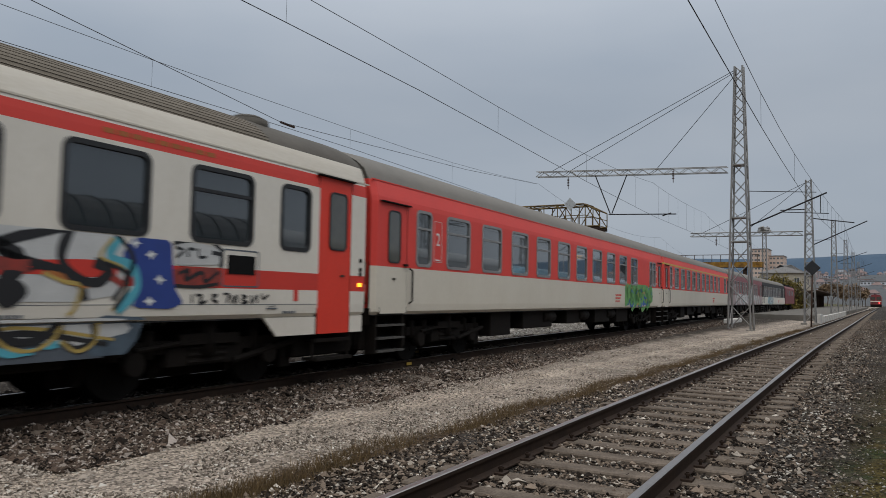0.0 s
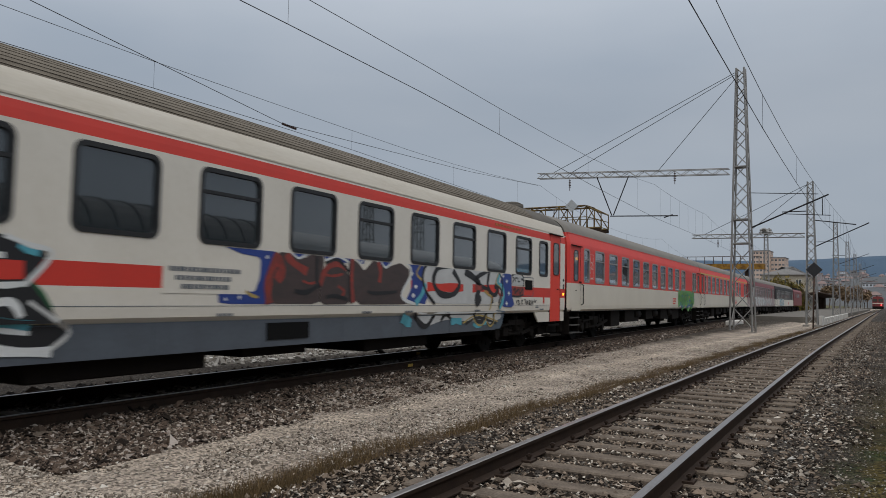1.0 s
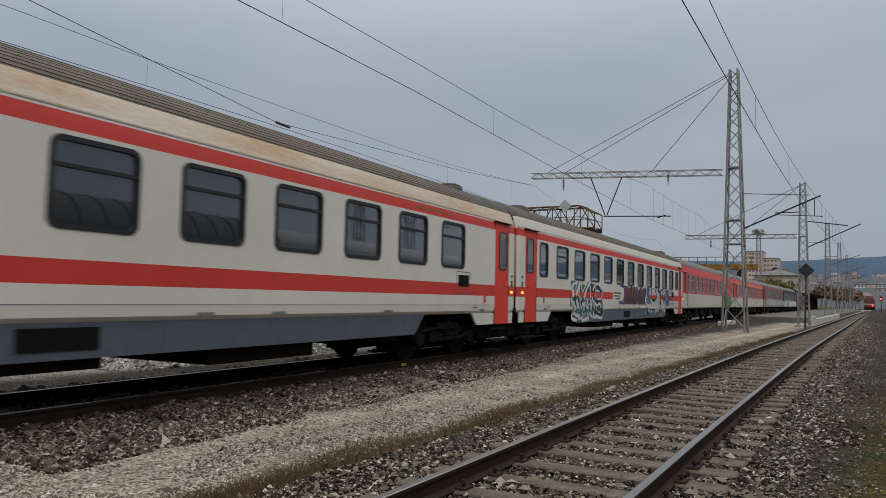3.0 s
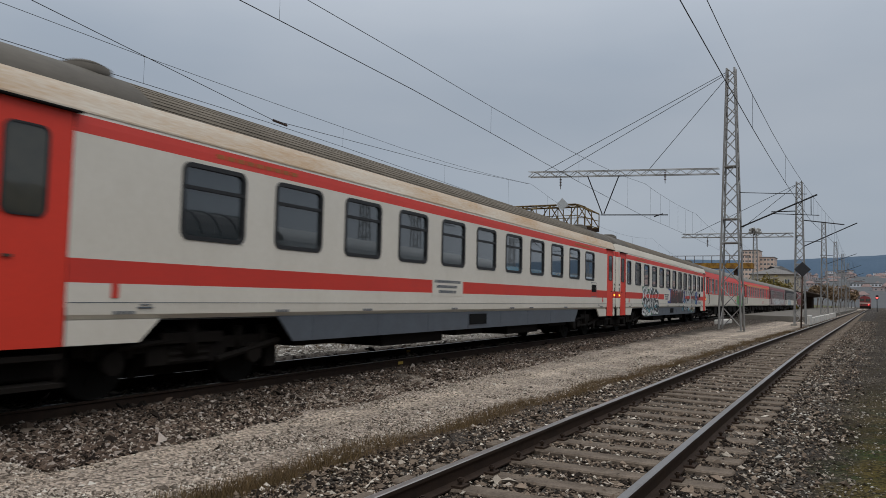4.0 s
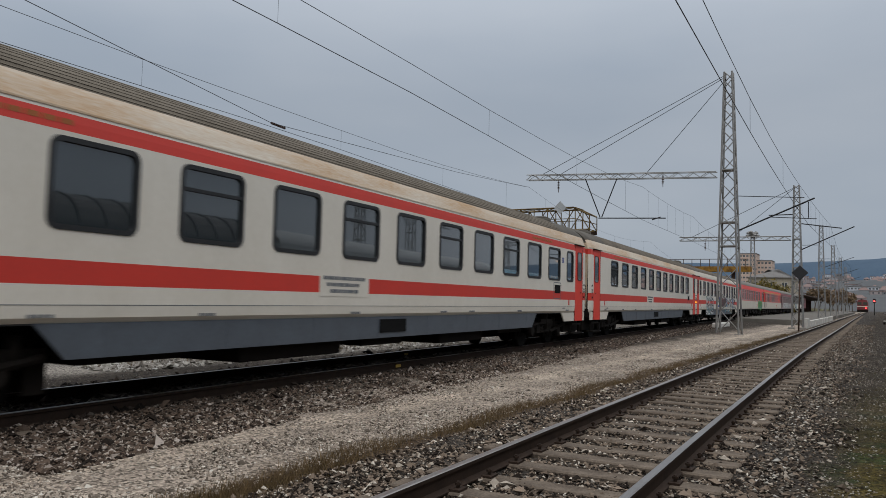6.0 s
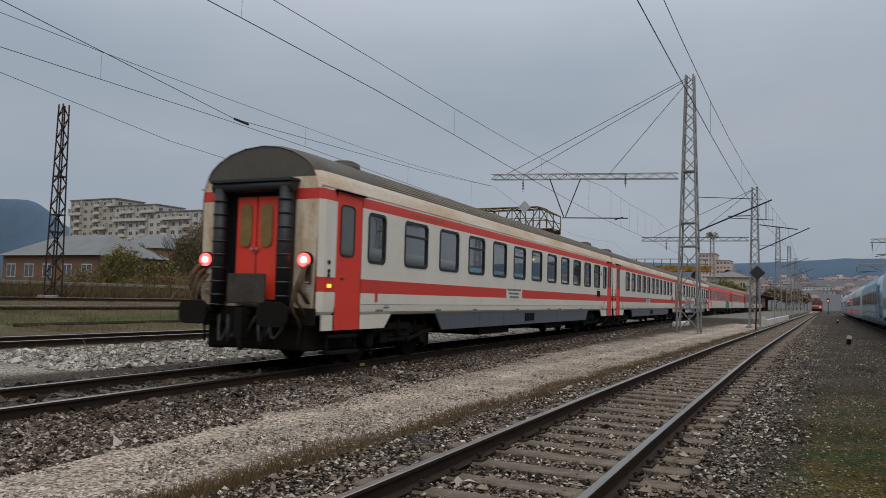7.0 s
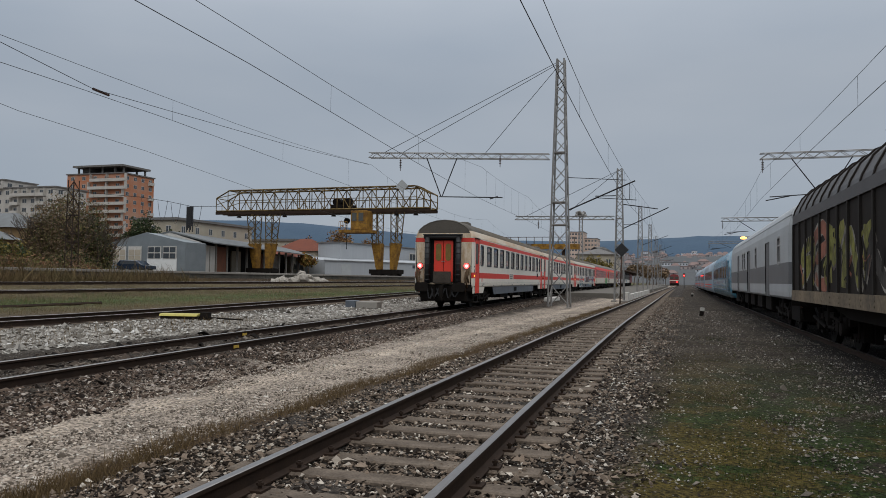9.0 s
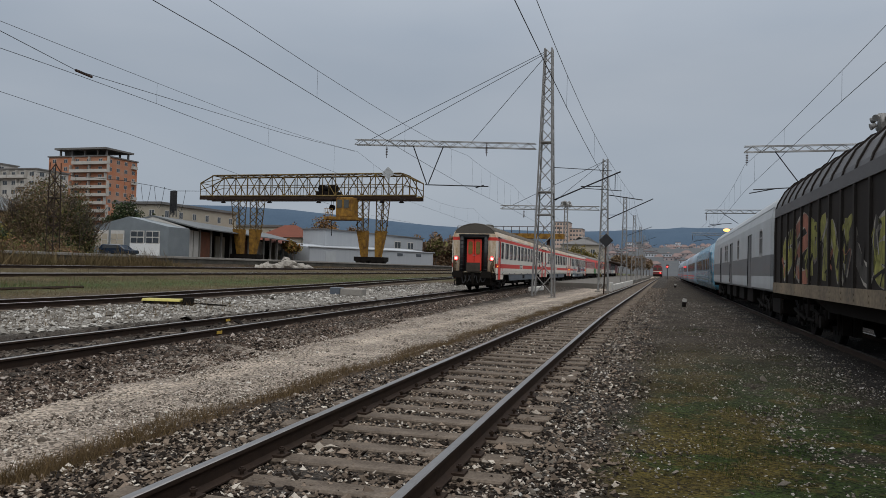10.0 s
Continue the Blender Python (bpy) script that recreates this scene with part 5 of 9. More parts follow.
painted("graffiti_scrawl", M_black, lambda bm: (ribbon(bm, [(8.43, 1.97), (8.73, 2.02), (9.08, 2.02), (9.30, 1.91)], 0.05, 0.008), ribbon(bm, [(8.47, 1.92), (8.60, 1.89), (8.48, 1.79)], 0.04, 0.008), ribbon(bm, [(8.68, 1.81), (8.68, 1.91), (8.80, 1.91)], 0.04, 0.008), ribbon(bm, [(8.85, 1.93), (8.87, 1.82), (9.00, 1.83)], 0.04, 0.008), ribbon(bm, [(9.09, 1.89), (9.27, 1.86), (9.25, 1.70)], 0.07, 0.008), ribbon(bm, [(8.53, 1.59), (8.69, 1.64), (8.64, 1.51), (8.92, 1.62), (8.99, 1.50), (9.22, 1.64)], 0.06, 0.008), ribbon(bm, [(8.48, 1.44), (8.87, 1.43), (9.23, 1.48)], 0.05, 0.008), ribbon(bm, [(8.04, 2.08), (8.18, 2.16), (8.29, 2.08), (8.42, 2.21)], 0.06, 0.008), ribbon(bm, [(8.28, 2.27), (8.41, 2.32), (8.36, 2.20), (8.48, 2.10)], 0.05, 0.008), ribbon(bm, [(8.76, 1.33), (8.77, 1.22), (8.76, 1.33)], 0.03, 0.008), ribbon(bm, [(8.83, 1.32), (8.94, 1.32), (8.90, 1.22), (9.03, 1.25)], 0.04, 0.008), ribbon(bm, [(9.12, 1.32), (9.21, 1.33), (9.13, 1.27), (9.23, 1.23)], 0.04, 0.008), ribbon(bm, [(9.33, 1.34), (9.44, 1.34), (9.39, 1.22)], 0.035, 0.008), ribbon(bm, [(9.49, 1.33), (9.51, 1.22), (9.59, 1.33), (9.61, 1.22)], 0.035, 0.008), ribbon(bm, [(9.69, 1.33), (9.79, 1.31), (9.70, 1.27), (9.81, 1.23), (9.69, 1.22)], 0.035, 0.008), ribbon(bm, [(9.88, 1.33), (9.90, 1.22), (10.00, 1.33), (10.02, 1.22)], 0.035, 0.008), ribbon(bm, [(10.11, 1.36), (10.14, 1.28), (10.26, 1.34)], 0.035, 0.008)), "black scrawl")
painted("graffiti_shadow", M_black, lambda bm: (ribbon(bm, [(6.12, 2.30), (6.33, 2.19), (6.54, 2.27), (6.78, 2.21)], 0.09, 0.0095), ribbon(bm, [(6.99, 2.04), (6.89, 1.73), (7.04, 1.52), (7.33, 1.45), (7.51, 1.59), (7.30, 1.68)], 0.13, 0.0095), ribbon(bm, [(7.47, 1.67), (7.72, 1.58), (7.76, 1.39), (7.59, 1.15)], 0.06, 0.0095), ribbon(bm, [(6.19, 1.03), (6.40, 0.84), (6.72, 0.84), (6.91, 0.99)], 0.1, 0.0095), ribbon(bm, [(6.96, 1.01), (7.00, 0.81), (7.17, 0.73), (7.36, 0.81), (7.35, 0.99)], 0.06, 0.0095), ribbon(bm, [(6.18, 1.30), (6.23, 1.41), (6.37, 1.43), (6.50, 1.33), (6.31, 1.21), (6.19, 1.30)], 0.09, 0.0095), ribbon(bm, [(6.54, 1.56), (6.68, 1.60), (6.88, 1.57)], 0.05, 0.0095)))
painted("graffiti_shadow", M_black, lambda bm: (patch(bm, [(6.17, 1.46), (6.32, 1.49), (6.49, 1.34), (6.32, 1.20), (6.18, 1.28)], 0.0085),))
painted("graffiti_fill", G_silver, lambda bm: (patch(bm, [(7.01, 0.97), (7.15, 1.00), (7.31, 0.94), (7.32, 0.80), (7.17, 0.74), (7.03, 0.83)], 0.006),))
painted("graffiti_fill", G_wash_blue, lambda bm: (patch(bm, [(7.39, 1.09), (8.09, 1.04), (7.96, 0.77), (7.78, 0.59), (7.33, 0.61), (7.36, 0.87)], 0.001),), "blue-grey sprayed shade")
painted("graffiti_glow", G_cyan, lambda bm: (ribbon(bm, [(6.20, 0.77), (6.41, 0.71), (6.66, 0.72)], 0.09, 0.0085), ribbon(bm, [(6.78, 0.77), (6.86, 0.78), (6.94, 0.78)], 0.1, 0.0085), ribbon(bm, [(6.37, 2.38), (6.42, 2.38), (6.47, 2.40)], 0.14, 0.0085)))
painted("graffiti_edge", G_gold, lambda bm: (ribbon(bm, [(6.20, 0.90), (6.41, 0.76), (6.66, 0.73), (6.88, 0.84), (6.97, 0.99)], 0.045, 0.0105), ribbon(bm, [(6.97, 0.81), (7.17, 0.69), (7.39, 0.79), (7.41, 1.00)], 0.045, 0.0105), ribbon(bm, [(6.69, 1.54), (6.94, 1.45), (7.13, 1.41), (7.09, 1.18), (7.00, 1.09)], 0.05, 0.0105), ribbon(bm, [(6.16, 2.24), (6.32, 2.29), (6.53, 2.30), (6.74, 2.26)], 0.045, 0.0105)))
painted("graffiti_band", G_orange, lambda bm: (ribbon(bm, [(6.74, 1.56), (6.96, 1.47), (7.23, 1.42)], 0.1, 0.009),))
painted("graffiti_smear", G_scar, lambda bm: (ribbon(bm, [(6.17, 1.62), (6.33, 1.61), (6.54, 1.60)], 0.14, 0.0075), ribbon(bm, [(7.41, 1.59), (7.55, 1.52), (7.69, 1.43)], 0.1, 0.0075)))
graffiti(coach_b, "green and blue lettering", 5.7, 10.4, 1.06, 1.97, G_azure, G_leaf, G_leaf, (G_green, G_azure, G_gold), 5, 4, 0.5)
graffiti(coach_d, "pale scrawl", -9.5, 9.5, 1.05, 1.95, None, G_silver, G_white, (G_char, G_cyan), 9, 14, 0.2)
graffiti(coach_e, "teal and white lettering", -8.0, -2.0, 1.05, 1.95, G_cyan, G_white, G_char, (G_char,), 5, 15, 0.2)


# ---------------------------------------------------------------- ground
def ground_z(x, y):
    """Level of the ground: flat yard, rising gently to the loading dock on the far left."""
    return float(np.interp(x, [-400, -37.2, -36.9, -30, -24, -18, -14.5, -12.6, -11.6, -8.0, -7.1, -4.4, -3.9, -0.9, -0.3, 2.2, 3.0, 6, 9, 400], [1.68, 1.68, 1.0, 0.6, 0.3, 0.08, -0.04, -0.1, -0.10, -0.10, -0.2, -0.2, -0.2, -0.2, -0.2, -0.2, -0.16, -0.16, -0.2, -0.2]))


def ground_material():
    m = mat("stony_ground", (0.1, 0.1, 0.1), 0.95)
    n, l = m.node_tree.nodes, m.node_tree.links
    b = n["Principled BSDF"]
    co = n.new("ShaderNodeTexCoord")
    sep = n.new("ShaderNodeSeparateXYZ")
    l.new(co.outputs["Object"], sep.inputs[0])
    wob = n.new("ShaderNodeTexNoise")
    wob.inputs["Scale"].default_value = 1.1
    wob.inputs["Detail"].default_value = 8.0
    wob.inputs["Roughness"].default_value = 0.7
    l.new(co.outputs["Object"], wob.inputs["Vector"])
    add = n.new("ShaderNodeMath")
    add.operation = "MULTIPLY_ADD"
    add.inputs[1].default_value = 1.3
    l.new(wob.outputs["Fac"], add.inputs[0])
    l.new(sep.outputs["X"], add.inputs[2])
    rng = n.new("ShaderNodeMapRange")
    rng.inputs["From Min"].default_value = -40 + 0.65
    rng.inputs["From Max"].default_value = 10 + 0.65
    l.new(add.outputs[0], rng.inputs["Value"])
    ramp = n.new("ShaderNodeValToRGB")
    at = lambda x: (x + 40) / 50
    # bal is kept dark to paint the shade in the gaps between stones
    dirt, grass, pale, dark, path, sand, weed, bal, moss, moss2 = (0.075, 0.055, 0.038), (0.088, 0.07, 0.036), (0.20, 0.18, 0.155), (0.045, 0.036, 0.028), (0.265, 0.22, 0.178), (0.38, 0.315, 0.25), (0.062, 0.042, 0.026), (0.042, 0.035, 0.029), (0.088, 0.062, 0.016), (0.02, 0.034, 0.015)
    # the stops from x 2.6 to 6 paint in the shade beneath the wagons
    ramp_stops(ramp.color_ramp, [(at(-39), dirt), (at(-35), dirt), (at(-32), grass), (at(-26), grass), (at(-23.5), (0.06, 0.085, 0.028)), (at(-20.5), grass), (at(-18.8), dirt), (at(-16.4), dark), (at(-15.2), pale), (at(-12.8), pale), (at(-12.0), dark), (at(-7.9), dark), (at(-7.3), path), (at(-6.6), path), (at(-6.2), sand), (at(-5.8), path), (at(-4.9), path), (at(-4.75), weed), (at(-4.45), weed), (at(-4.25), bal), (at(-0.9), bal), (at(-0.3), (0.04, 0.031, 0.022)), (at(2.3), (0.03, 0.025, 0.018)), (at(2.6), (0.024, 0.02, 0.017)), (at(6), (0.02, 0.017, 0.015)), (at(8), dirt)])
    l.new(rng.outputs["Result"], ramp.inputs["Fac"])
    vor = n.new("ShaderNodeTexVoronoi")
    vor.inputs["Scale"].default_value = 36.0
    l.new(co.outputs["Object"], vor.inputs["Vector"])
    sepc = n.new("ShaderNodeSeparateColor")
    l.new(vor.outputs["Color"], sepc.inputs[0])
    tone = n.new("ShaderNodeMapRange")
    tone.inputs["To Min"].default_value = 0.25
    tone.inputs["To Max"].default_value = 1.75
    l.new(sepc.outputs[0], tone.inputs["Value"])
    big = n.new("ShaderNodeTexNoise")
    big.inputs["Scale"].default_value = 0.5
    big.inputs["Detail"].default_value = 5.0
    l.new(co.outputs["Object"], big.inputs["Vector"])
    tone2 = n.new("ShaderNodeMapRange")
    tone2.inputs["From Min"].default_value = 0.3
    tone2.inputs["From Max"].default_value = 0.7
    tone2.inputs["To Min"].default_value = 0.7
    tone2.inputs["To Max"].default_value = 1.3
    l.new(big.outputs["Fac"], tone2.inputs["Value"])
    mul = n.new("ShaderNodeMath")
    mul.operation = "MULTIPLY"
    l.new(tone.outputs["Result"], mul.inputs[0])
    l.new(tone2.outputs["Result"], mul.inputs[1])
    hsv = n.new("ShaderNodeHueSaturation")
    # moss in patches, yellow-brown to deep green, right of the near track
    mn = n.new("ShaderNodeTexNoise")
    mn.inputs["Scale"].default_value = 1.25
    mn.inputs["Detail"].default_value = 7.0
    mn.inputs["Roughness"].default_value = 0.66
    l.new(co.outputs["Object"], mn.inputs["Vector"])
    mx = n.new("ShaderNodeMath")
    mx.operation = "MULTIPLY_ADD"
    mx.inputs[1].default_value = -0.06
    l.new(sep.outputs["X"], mx.inputs[0])
    l.new(mn.outputs["Fac"], mx.inputs[2])
    mr = n.new("ShaderNodeValToRGB")
    ramp_stops(mr.color_ramp, [(0.22, (0.05, 0.04, 0.03)), (0.3, (0.036, 0.03, 0.02)), (0.36, (0.022, 0.036, 0.009)), (0.43, (0.026, 0.036, 0.009)), (0.47, (0.055, 0.045, 0.014)), (0.53, (0.066, 0.05, 0.012)), (0.62, (0.058, 0.043, 0.013)), (0.7, (0.036, 0.045, 0.018))])
    l.new(mx.outputs[0], mr.inputs["Fac"])
    mm = n.new("ShaderNodeMapRange")
    mm.inputs["From Min"].default_value = 0.0
    mm.inputs["From Max"].default_value = 0.55
    l.new(add.outputs[0], mm.inputs["Value"])
    me_ = n.new("ShaderNodeMapRange")
    me_.inputs["From Min"].default_value = 3.5
    me_.inputs["From Max"].default_value = 2.9
    l.new(add.outputs[0], me_.inputs["Value"])
    mb = n.new("ShaderNodeMath")
    mb.operation = "MULTIPLY"
    l.new(mm.outputs["Result"], mb.inputs[0])
    l.new(me_.outputs["Result"], mb.inputs[1])
    far = n.new("ShaderNodeMapRange")
    far.inputs["From Min"].default_value = 8.0
    far.inputs["From Max"].default_value = 19.0
    l.new(sep.outputs["Y"], far.inputs["Value"])
    trod = n.new("ShaderNodeMix")
    trod.data_type = "RGBA"
    trod.inputs["B"].default_value = (0.043, 0.034, 0.025, 1)
    l.new(far.outputs["Result"], trod.inputs["Factor"])
    l.new(mr.outputs["Color"], trod.inputs["A"])
    soil = n.new("ShaderNodeMix")
    soil.data_type = "RGBA"
    l.new(mb.outputs[0], soil.inputs["Factor"])
    l.new(ramp.outputs["Color"], soil.inputs["A"])
    l.new(trod.outputs["Result"], soil.inputs["B"])
    l.new(soil.outputs["Result"], hsv.inputs["Color"])
    l.new(mul.outputs[0], hsv.inputs["Value"])
    # pale pebbles strewn over everything
    vor2 = n.new("ShaderNodeTexVoronoi")
    vor2.inputs["Scale"].default_value = 38.0
    l.new(co.outputs["Object"], vor2.inputs["Vector"])
    sep2 = n.new("ShaderNodeSeparateColor")
    l.new(vor2.outputs["Color"], sep2.inputs[0])
    gt = n.new("ShaderNodeMath")
    gt.operation = "GREATER_THAN"
    gt.inputs[1].default_value = 0.955
    l.new(sep2.outputs[1], gt.inputs[0])
    near = n.new("ShaderNodeMath")
    near.operation = "LESS_THAN"
    near.inputs[1].default_value = 0.42
    l.new(vor2.outputs["Distance"], near.inputs[0])
    both = n.new("ShaderNodeMath")
    both.operation = "MULTIPLY"
    l.new(gt.outputs[0], both.inputs[0])
    l.new(near.outputs[0], both.inputs[1])
    mix = n.new("ShaderNodeMix")
    mix.data_type = "RGBA"
    mix.inputs["B"].default_value = (0.33, 0.31, 0.28, 1)
    l.new(both.outputs[0], mix.inputs["Factor"])
    l.new(hsv.outputs["Color"], mix.inputs["A"])
    l.new(mix.outputs["Result"], b.inputs["Base Color"])
    bp = n.new("ShaderNodeBump")
    bp.inputs["Strength"].default_value = 0.9
    bp.inputs["Distance"].default_value = 0.03
    l.new(vor.outputs["Distance"], bp.inputs["Height"])
    l.new(bp.outputs["Normal"], b.inputs["Normal"])
    return m


M_ground = ground_material()
gxs = [-3000, -800, -200, -100, -60, -45] + list(np.arange(-38, -14, 0.7)) + list(np.arange(-14, 4, 0.3)) + [4.5, 6, 9, 20, 60, 200, 800, 3000]
gys = [-2500, -400, -60, -15, -4] + list(np.arange(0, 40, 0.4)) + list(np.arange(40, 120, 4)) + [140, 180, 260, 400, 900, 4000]
bm = bmesh.new()
V = [[bm.verts.new((x, y, ground_z(x, y) + (0.035 * noise.noise((x * 1.3, y * 1.3, 0)) + 0.012 * noise.noise((x * 5, y * 5, 3)) if -36 < x < 4 and 0 < y < 100 else 0))) for x in gxs] for y in gys]
for A, B in zip(V, V[1:]):
    for k in range(len(gxs) - 1):
        bm.faces.new((A[k], A[k + 1], B[k + 1], B[k])).smooth = True
thing("ground", "stony railway yard ground with a sandy path and mossy strips", "ground", kind="structure", data=mesh_of("ground", bm, M_ground))

OCTA_V = np.array([(1, 0, 0), (-1, 0, 0), (0, 1, 0), (0, -1, 0), (0, 0, 1), (0, 0, -1)], float)
OCTA_F = np.array([(0, 2, 4), (2, 1, 4), (1, 3, 4), (3, 0, 4), (2, 0, 5), (1, 2, 5), (3, 1, 5), (0, 3, 5)])


def stones(name, label, xs, ys, size, material, flat=0.6, seed=1, lift=0.0, heap=0.0, jag=1.0):
    """Loose stones, each with its own size, turn and squash, in one mesh."""
    r = np.random.RandomState(seed)
    n = len(xs)
    v = np.repeat(OCTA_V[None], n, 0) * r.uniform(0.9 - 0.35 * jag, 0.9 + 0.35 * jag, (n, 6, 1))
    v += r.normal(0, 0.16 * jag, v.shape)
    v[:, :, 0] *= r.uniform(0.6, 1.3, (n, 1))
    v[:, :, 2] *= flat
    s = size * np.exp(r.normal(0, 0.42, (n, 1, 1)))
    v *= s
    a = r.uniform(0, 6.28, n)
    ca, sa = np.cos(a)[:, None], np.sin(a)[:, None]
    tilt = r.normal(0, 0.35, (n, 1))
    x, y, z = v[:, :, 0], v[:, :, 1], v[:, :, 2] + tilt * v[:, :, 0]
    gz = (np.array([ground_z(p, 0) for p in xs]) + heap * r.uniform(0, 1, n) ** 2)[:, None]
    P = np.stack([x * ca - y * sa + xs[:, None], x * sa + y * ca + ys[:, None], z + gz + lift + s[:, :, 0] * flat * 0.35], 2).reshape(-1, 3)
    F = (OCTA_F[None] + 6 * np.arange(n)[:, None, None]).reshape(-1, 3)
    me = bpy.data.meshes.new(name)
    me.vertices.add(len(P))
    me.vertices.foreach_set("co", P.ravel())
    me.loops.add(F.size)
    me.loops.foreach_set("vertex_index", F.ravel().astype(np.int32))
    me.polygons.add(len(F))
    me.polygons.foreach_set("loop_start", np.arange(0, F.size, 3, dtype=np.int32))
    me.update(calc_edges=True)
    me.shade_flat()
    me.materials.append(material)
    return thing(name, label, "ballast stones", kind="stuff", data=me)


def strewn(n, x0, x1, y0, y1, seed, power=2.0):
    r = np.random.RandomState(seed)
    return r.uniform(x0, x1, n), y0 + (y1 - y0) * r.uniform(0, 1, n) ** power


def stone_mat(name, a, b, c):
    """Stones of three tones, chosen per stone."""
    m = mat(name, a, 0.9, 0, b, 20, 90, 0.3)
    n, l = m.node_tree.nodes, m.node_tree.links
    geo = n.new("ShaderNodeNewGeometry")
    ramp = n.new("ShaderNodeValToRGB")
    ramp.color_ramp.interpolation = "CONSTANT"
    ramp_stops(ramp.color_ramp, [(0, b), (0.3, tuple(0.6 * p + 0.4 * q for p, q in zip(a, b))), (0.55, a), (0.78, tuple(1.35 * p for p in a)), (0.87, tuple(0.5 * p + 0.5 * q for p, q in zip(a, c))), (0.945, c)])
    mul = n.new("ShaderNodeMix")
    mul.data_type = "RGBA"
    mul.blend_type = "MULTIPLY"
    mul.inputs["Factor"].default_value = 0.45
    sm = n.new("ShaderNodeTexNoise")
    sm.inputs["Scale"].default_value = 45.0
    l.new(geo.outputs["Random Per Island"], ramp.inputs["Fac"])
    l.new(ramp.outputs["Color"], mul.inputs["A"])
    l.new(sm.outputs["Fac"], mul.inputs["B"])
    l.new(mul.outputs["Result"], n["Principled BSDF"].inputs["Base Color"])
    return m


S_grey = stone_mat("grey_brown_ballast", (0.215, 0.165, 0.125), (0.022, 0.016, 0.012), (0.66, 0.59, 0.50))
S_dark = stone_mat("oil_stained_ballast", (0.125, 0.09, 0.068), (0.02, 0.0145, 0.011), (0.46, 0.40, 0.35))
# bed stones coloured darker to stand for the shade under the train
S_undershade = stone_mat("shade_darkened_ballast", (0.075, 0.058, 0.046), (0.014, 0.011, 0.009), (0.22, 0.19, 0.16))
S_path = stone_mat("pale_path_gravel", (0.46, 0.39, 0.32), (0.12, 0.098, 0.078), (0.70, 0.65, 0.57))
S_moss = stone_mat("dusty_pale_stones", (0.24, 0.208, 0.172), (0.055, 0.045, 0.036), (0.6, 0.57, 0.52))
S_pale = stone_mat("pale_limestone_ballast", (0.40, 0.375, 0.335), (0.20, 0.18, 0.155), (0.66, 0.64, 0.6))

px, py = strewn(130000, -4.4, -0.25, 2.6, 85, 1, 2.7)
off_ = px - np.interp(py, *LINE_NEAR)
bare_ = (np.abs((py + 5 + 0.31) % 0.62 - 0.31) < 0.135) & (np.abs(off_) < 1.3)
luck_ = np.random.RandomState(14).uniform(0, 1, len(px))
edge_ = -0.62 + 0.12 * np.sin(py * 1.3) + 0.1 * np.sin(py * 3.1 + 1) + np.random.RandomState(17).normal(0, 0.24, len(px))
keep = (np.abs(np.abs(off_) - 0.7525) > 0.07) & (px < edge_) & (~bare_ | (luck_ < np.where(np.abs(off_) < 0.7, 0.55 + 0.34 * np.sin(py * 1.9 + 3 * px), 0.93)))
stones("ballast_stones", "grey and brown ballast stones round the sleepers", px[keep], py[keep], 0.0165, S_grey, seed=2, lift=0.0, heap=0.022)
px, py = strewn(2600, -0.22, 0.22, 3.0, 42, 15, 1.6)
px = -0.95 + 0.06 * np.sin(py) + px * 0.8
stones("pale_drift_stones", "line of pale stones beside the ballast", px, py, 0.017, S_moss, seed=16, lift=0.01)
px, py = strewn(60000, 0.9, 2.7, 4.0, 60, 3, 2.0)
px = px + np.interp(py, *LINE_TRAIN)
stones("ballast_shoulder_stones", "dark oil-stained stones along the main line", px, py, 0.018, S_dark, seed=4)
px, py = strewn(9000, -2.0, 0.9, 5.5, 50, 5, 1.6)
px = px + np.interp(py, *LINE_TRAIN)
stones("ballast_bed_stones", "stones between the main line rails, darkened for the train's shade", px, py, 0.042, S_undershade, seed=6, lift=-0.02)
px, py = strewn(60000, -7.4, -4.6, 3.2, 36, 7, 2.2)
sandy_ = np.exp(-((px + 6.1 + 0.15 * np.sin(py * 0.4)) / 0.35) ** 2)
k_ = np.random.RandomState(18).uniform(0, 1, len(px)) > 0.75 * sandy_
px, py = px[k_], py[k_]
stones("path_gravel", "fine pale gravel on the footpath", px, py, 0.0115, S_path, seed=8)
px, py = strewn(52000, -0.6, 3.3, 3.2, 45, 9, 1.9)
stony_ = np.array([noise.noise((a * 1.1, b * 0.5, 2)) for a, b in zip(px, py)]) + 0.55 * np.exp(-((px - 1.3) / 0.35) ** 2) + 0.5 * np.exp(-((px - 2.75) / 0.3) ** 2) + 0.25 * np.clip((py - 9) / 8, 0, 1) + np.random.RandomState(4).normal(0, 0.3, len(px))
px, py = px[stony_ > 0.27], py[stony_ > 0.27]
big_ = np.random.RandomState(20).uniform(0, 1, len(px)) < 0.12
stones("strewn_stones", "small pale stones strewn in the moss", px[~big_], py[~big_], 0.0095, S_moss, flat=0.7, seed=10, jag=0.6)
stones("strewn_cobbles", "larger pale stones lying in the moss", px[big_], py[big_], 0.0145, S_moss, flat=0.75, seed=22, jag=0.35)
px, py = strewn(9000, -15.8, -12.0, 9, 60, 11, 1.7)
px = px - np.interp(py, [0, 20, 60], [0, 0.2, 3.0])
stones("pale_ballast_heap", "pale limestone ballast between the tracks", px, py, 0.042, S_pale, seed=12)

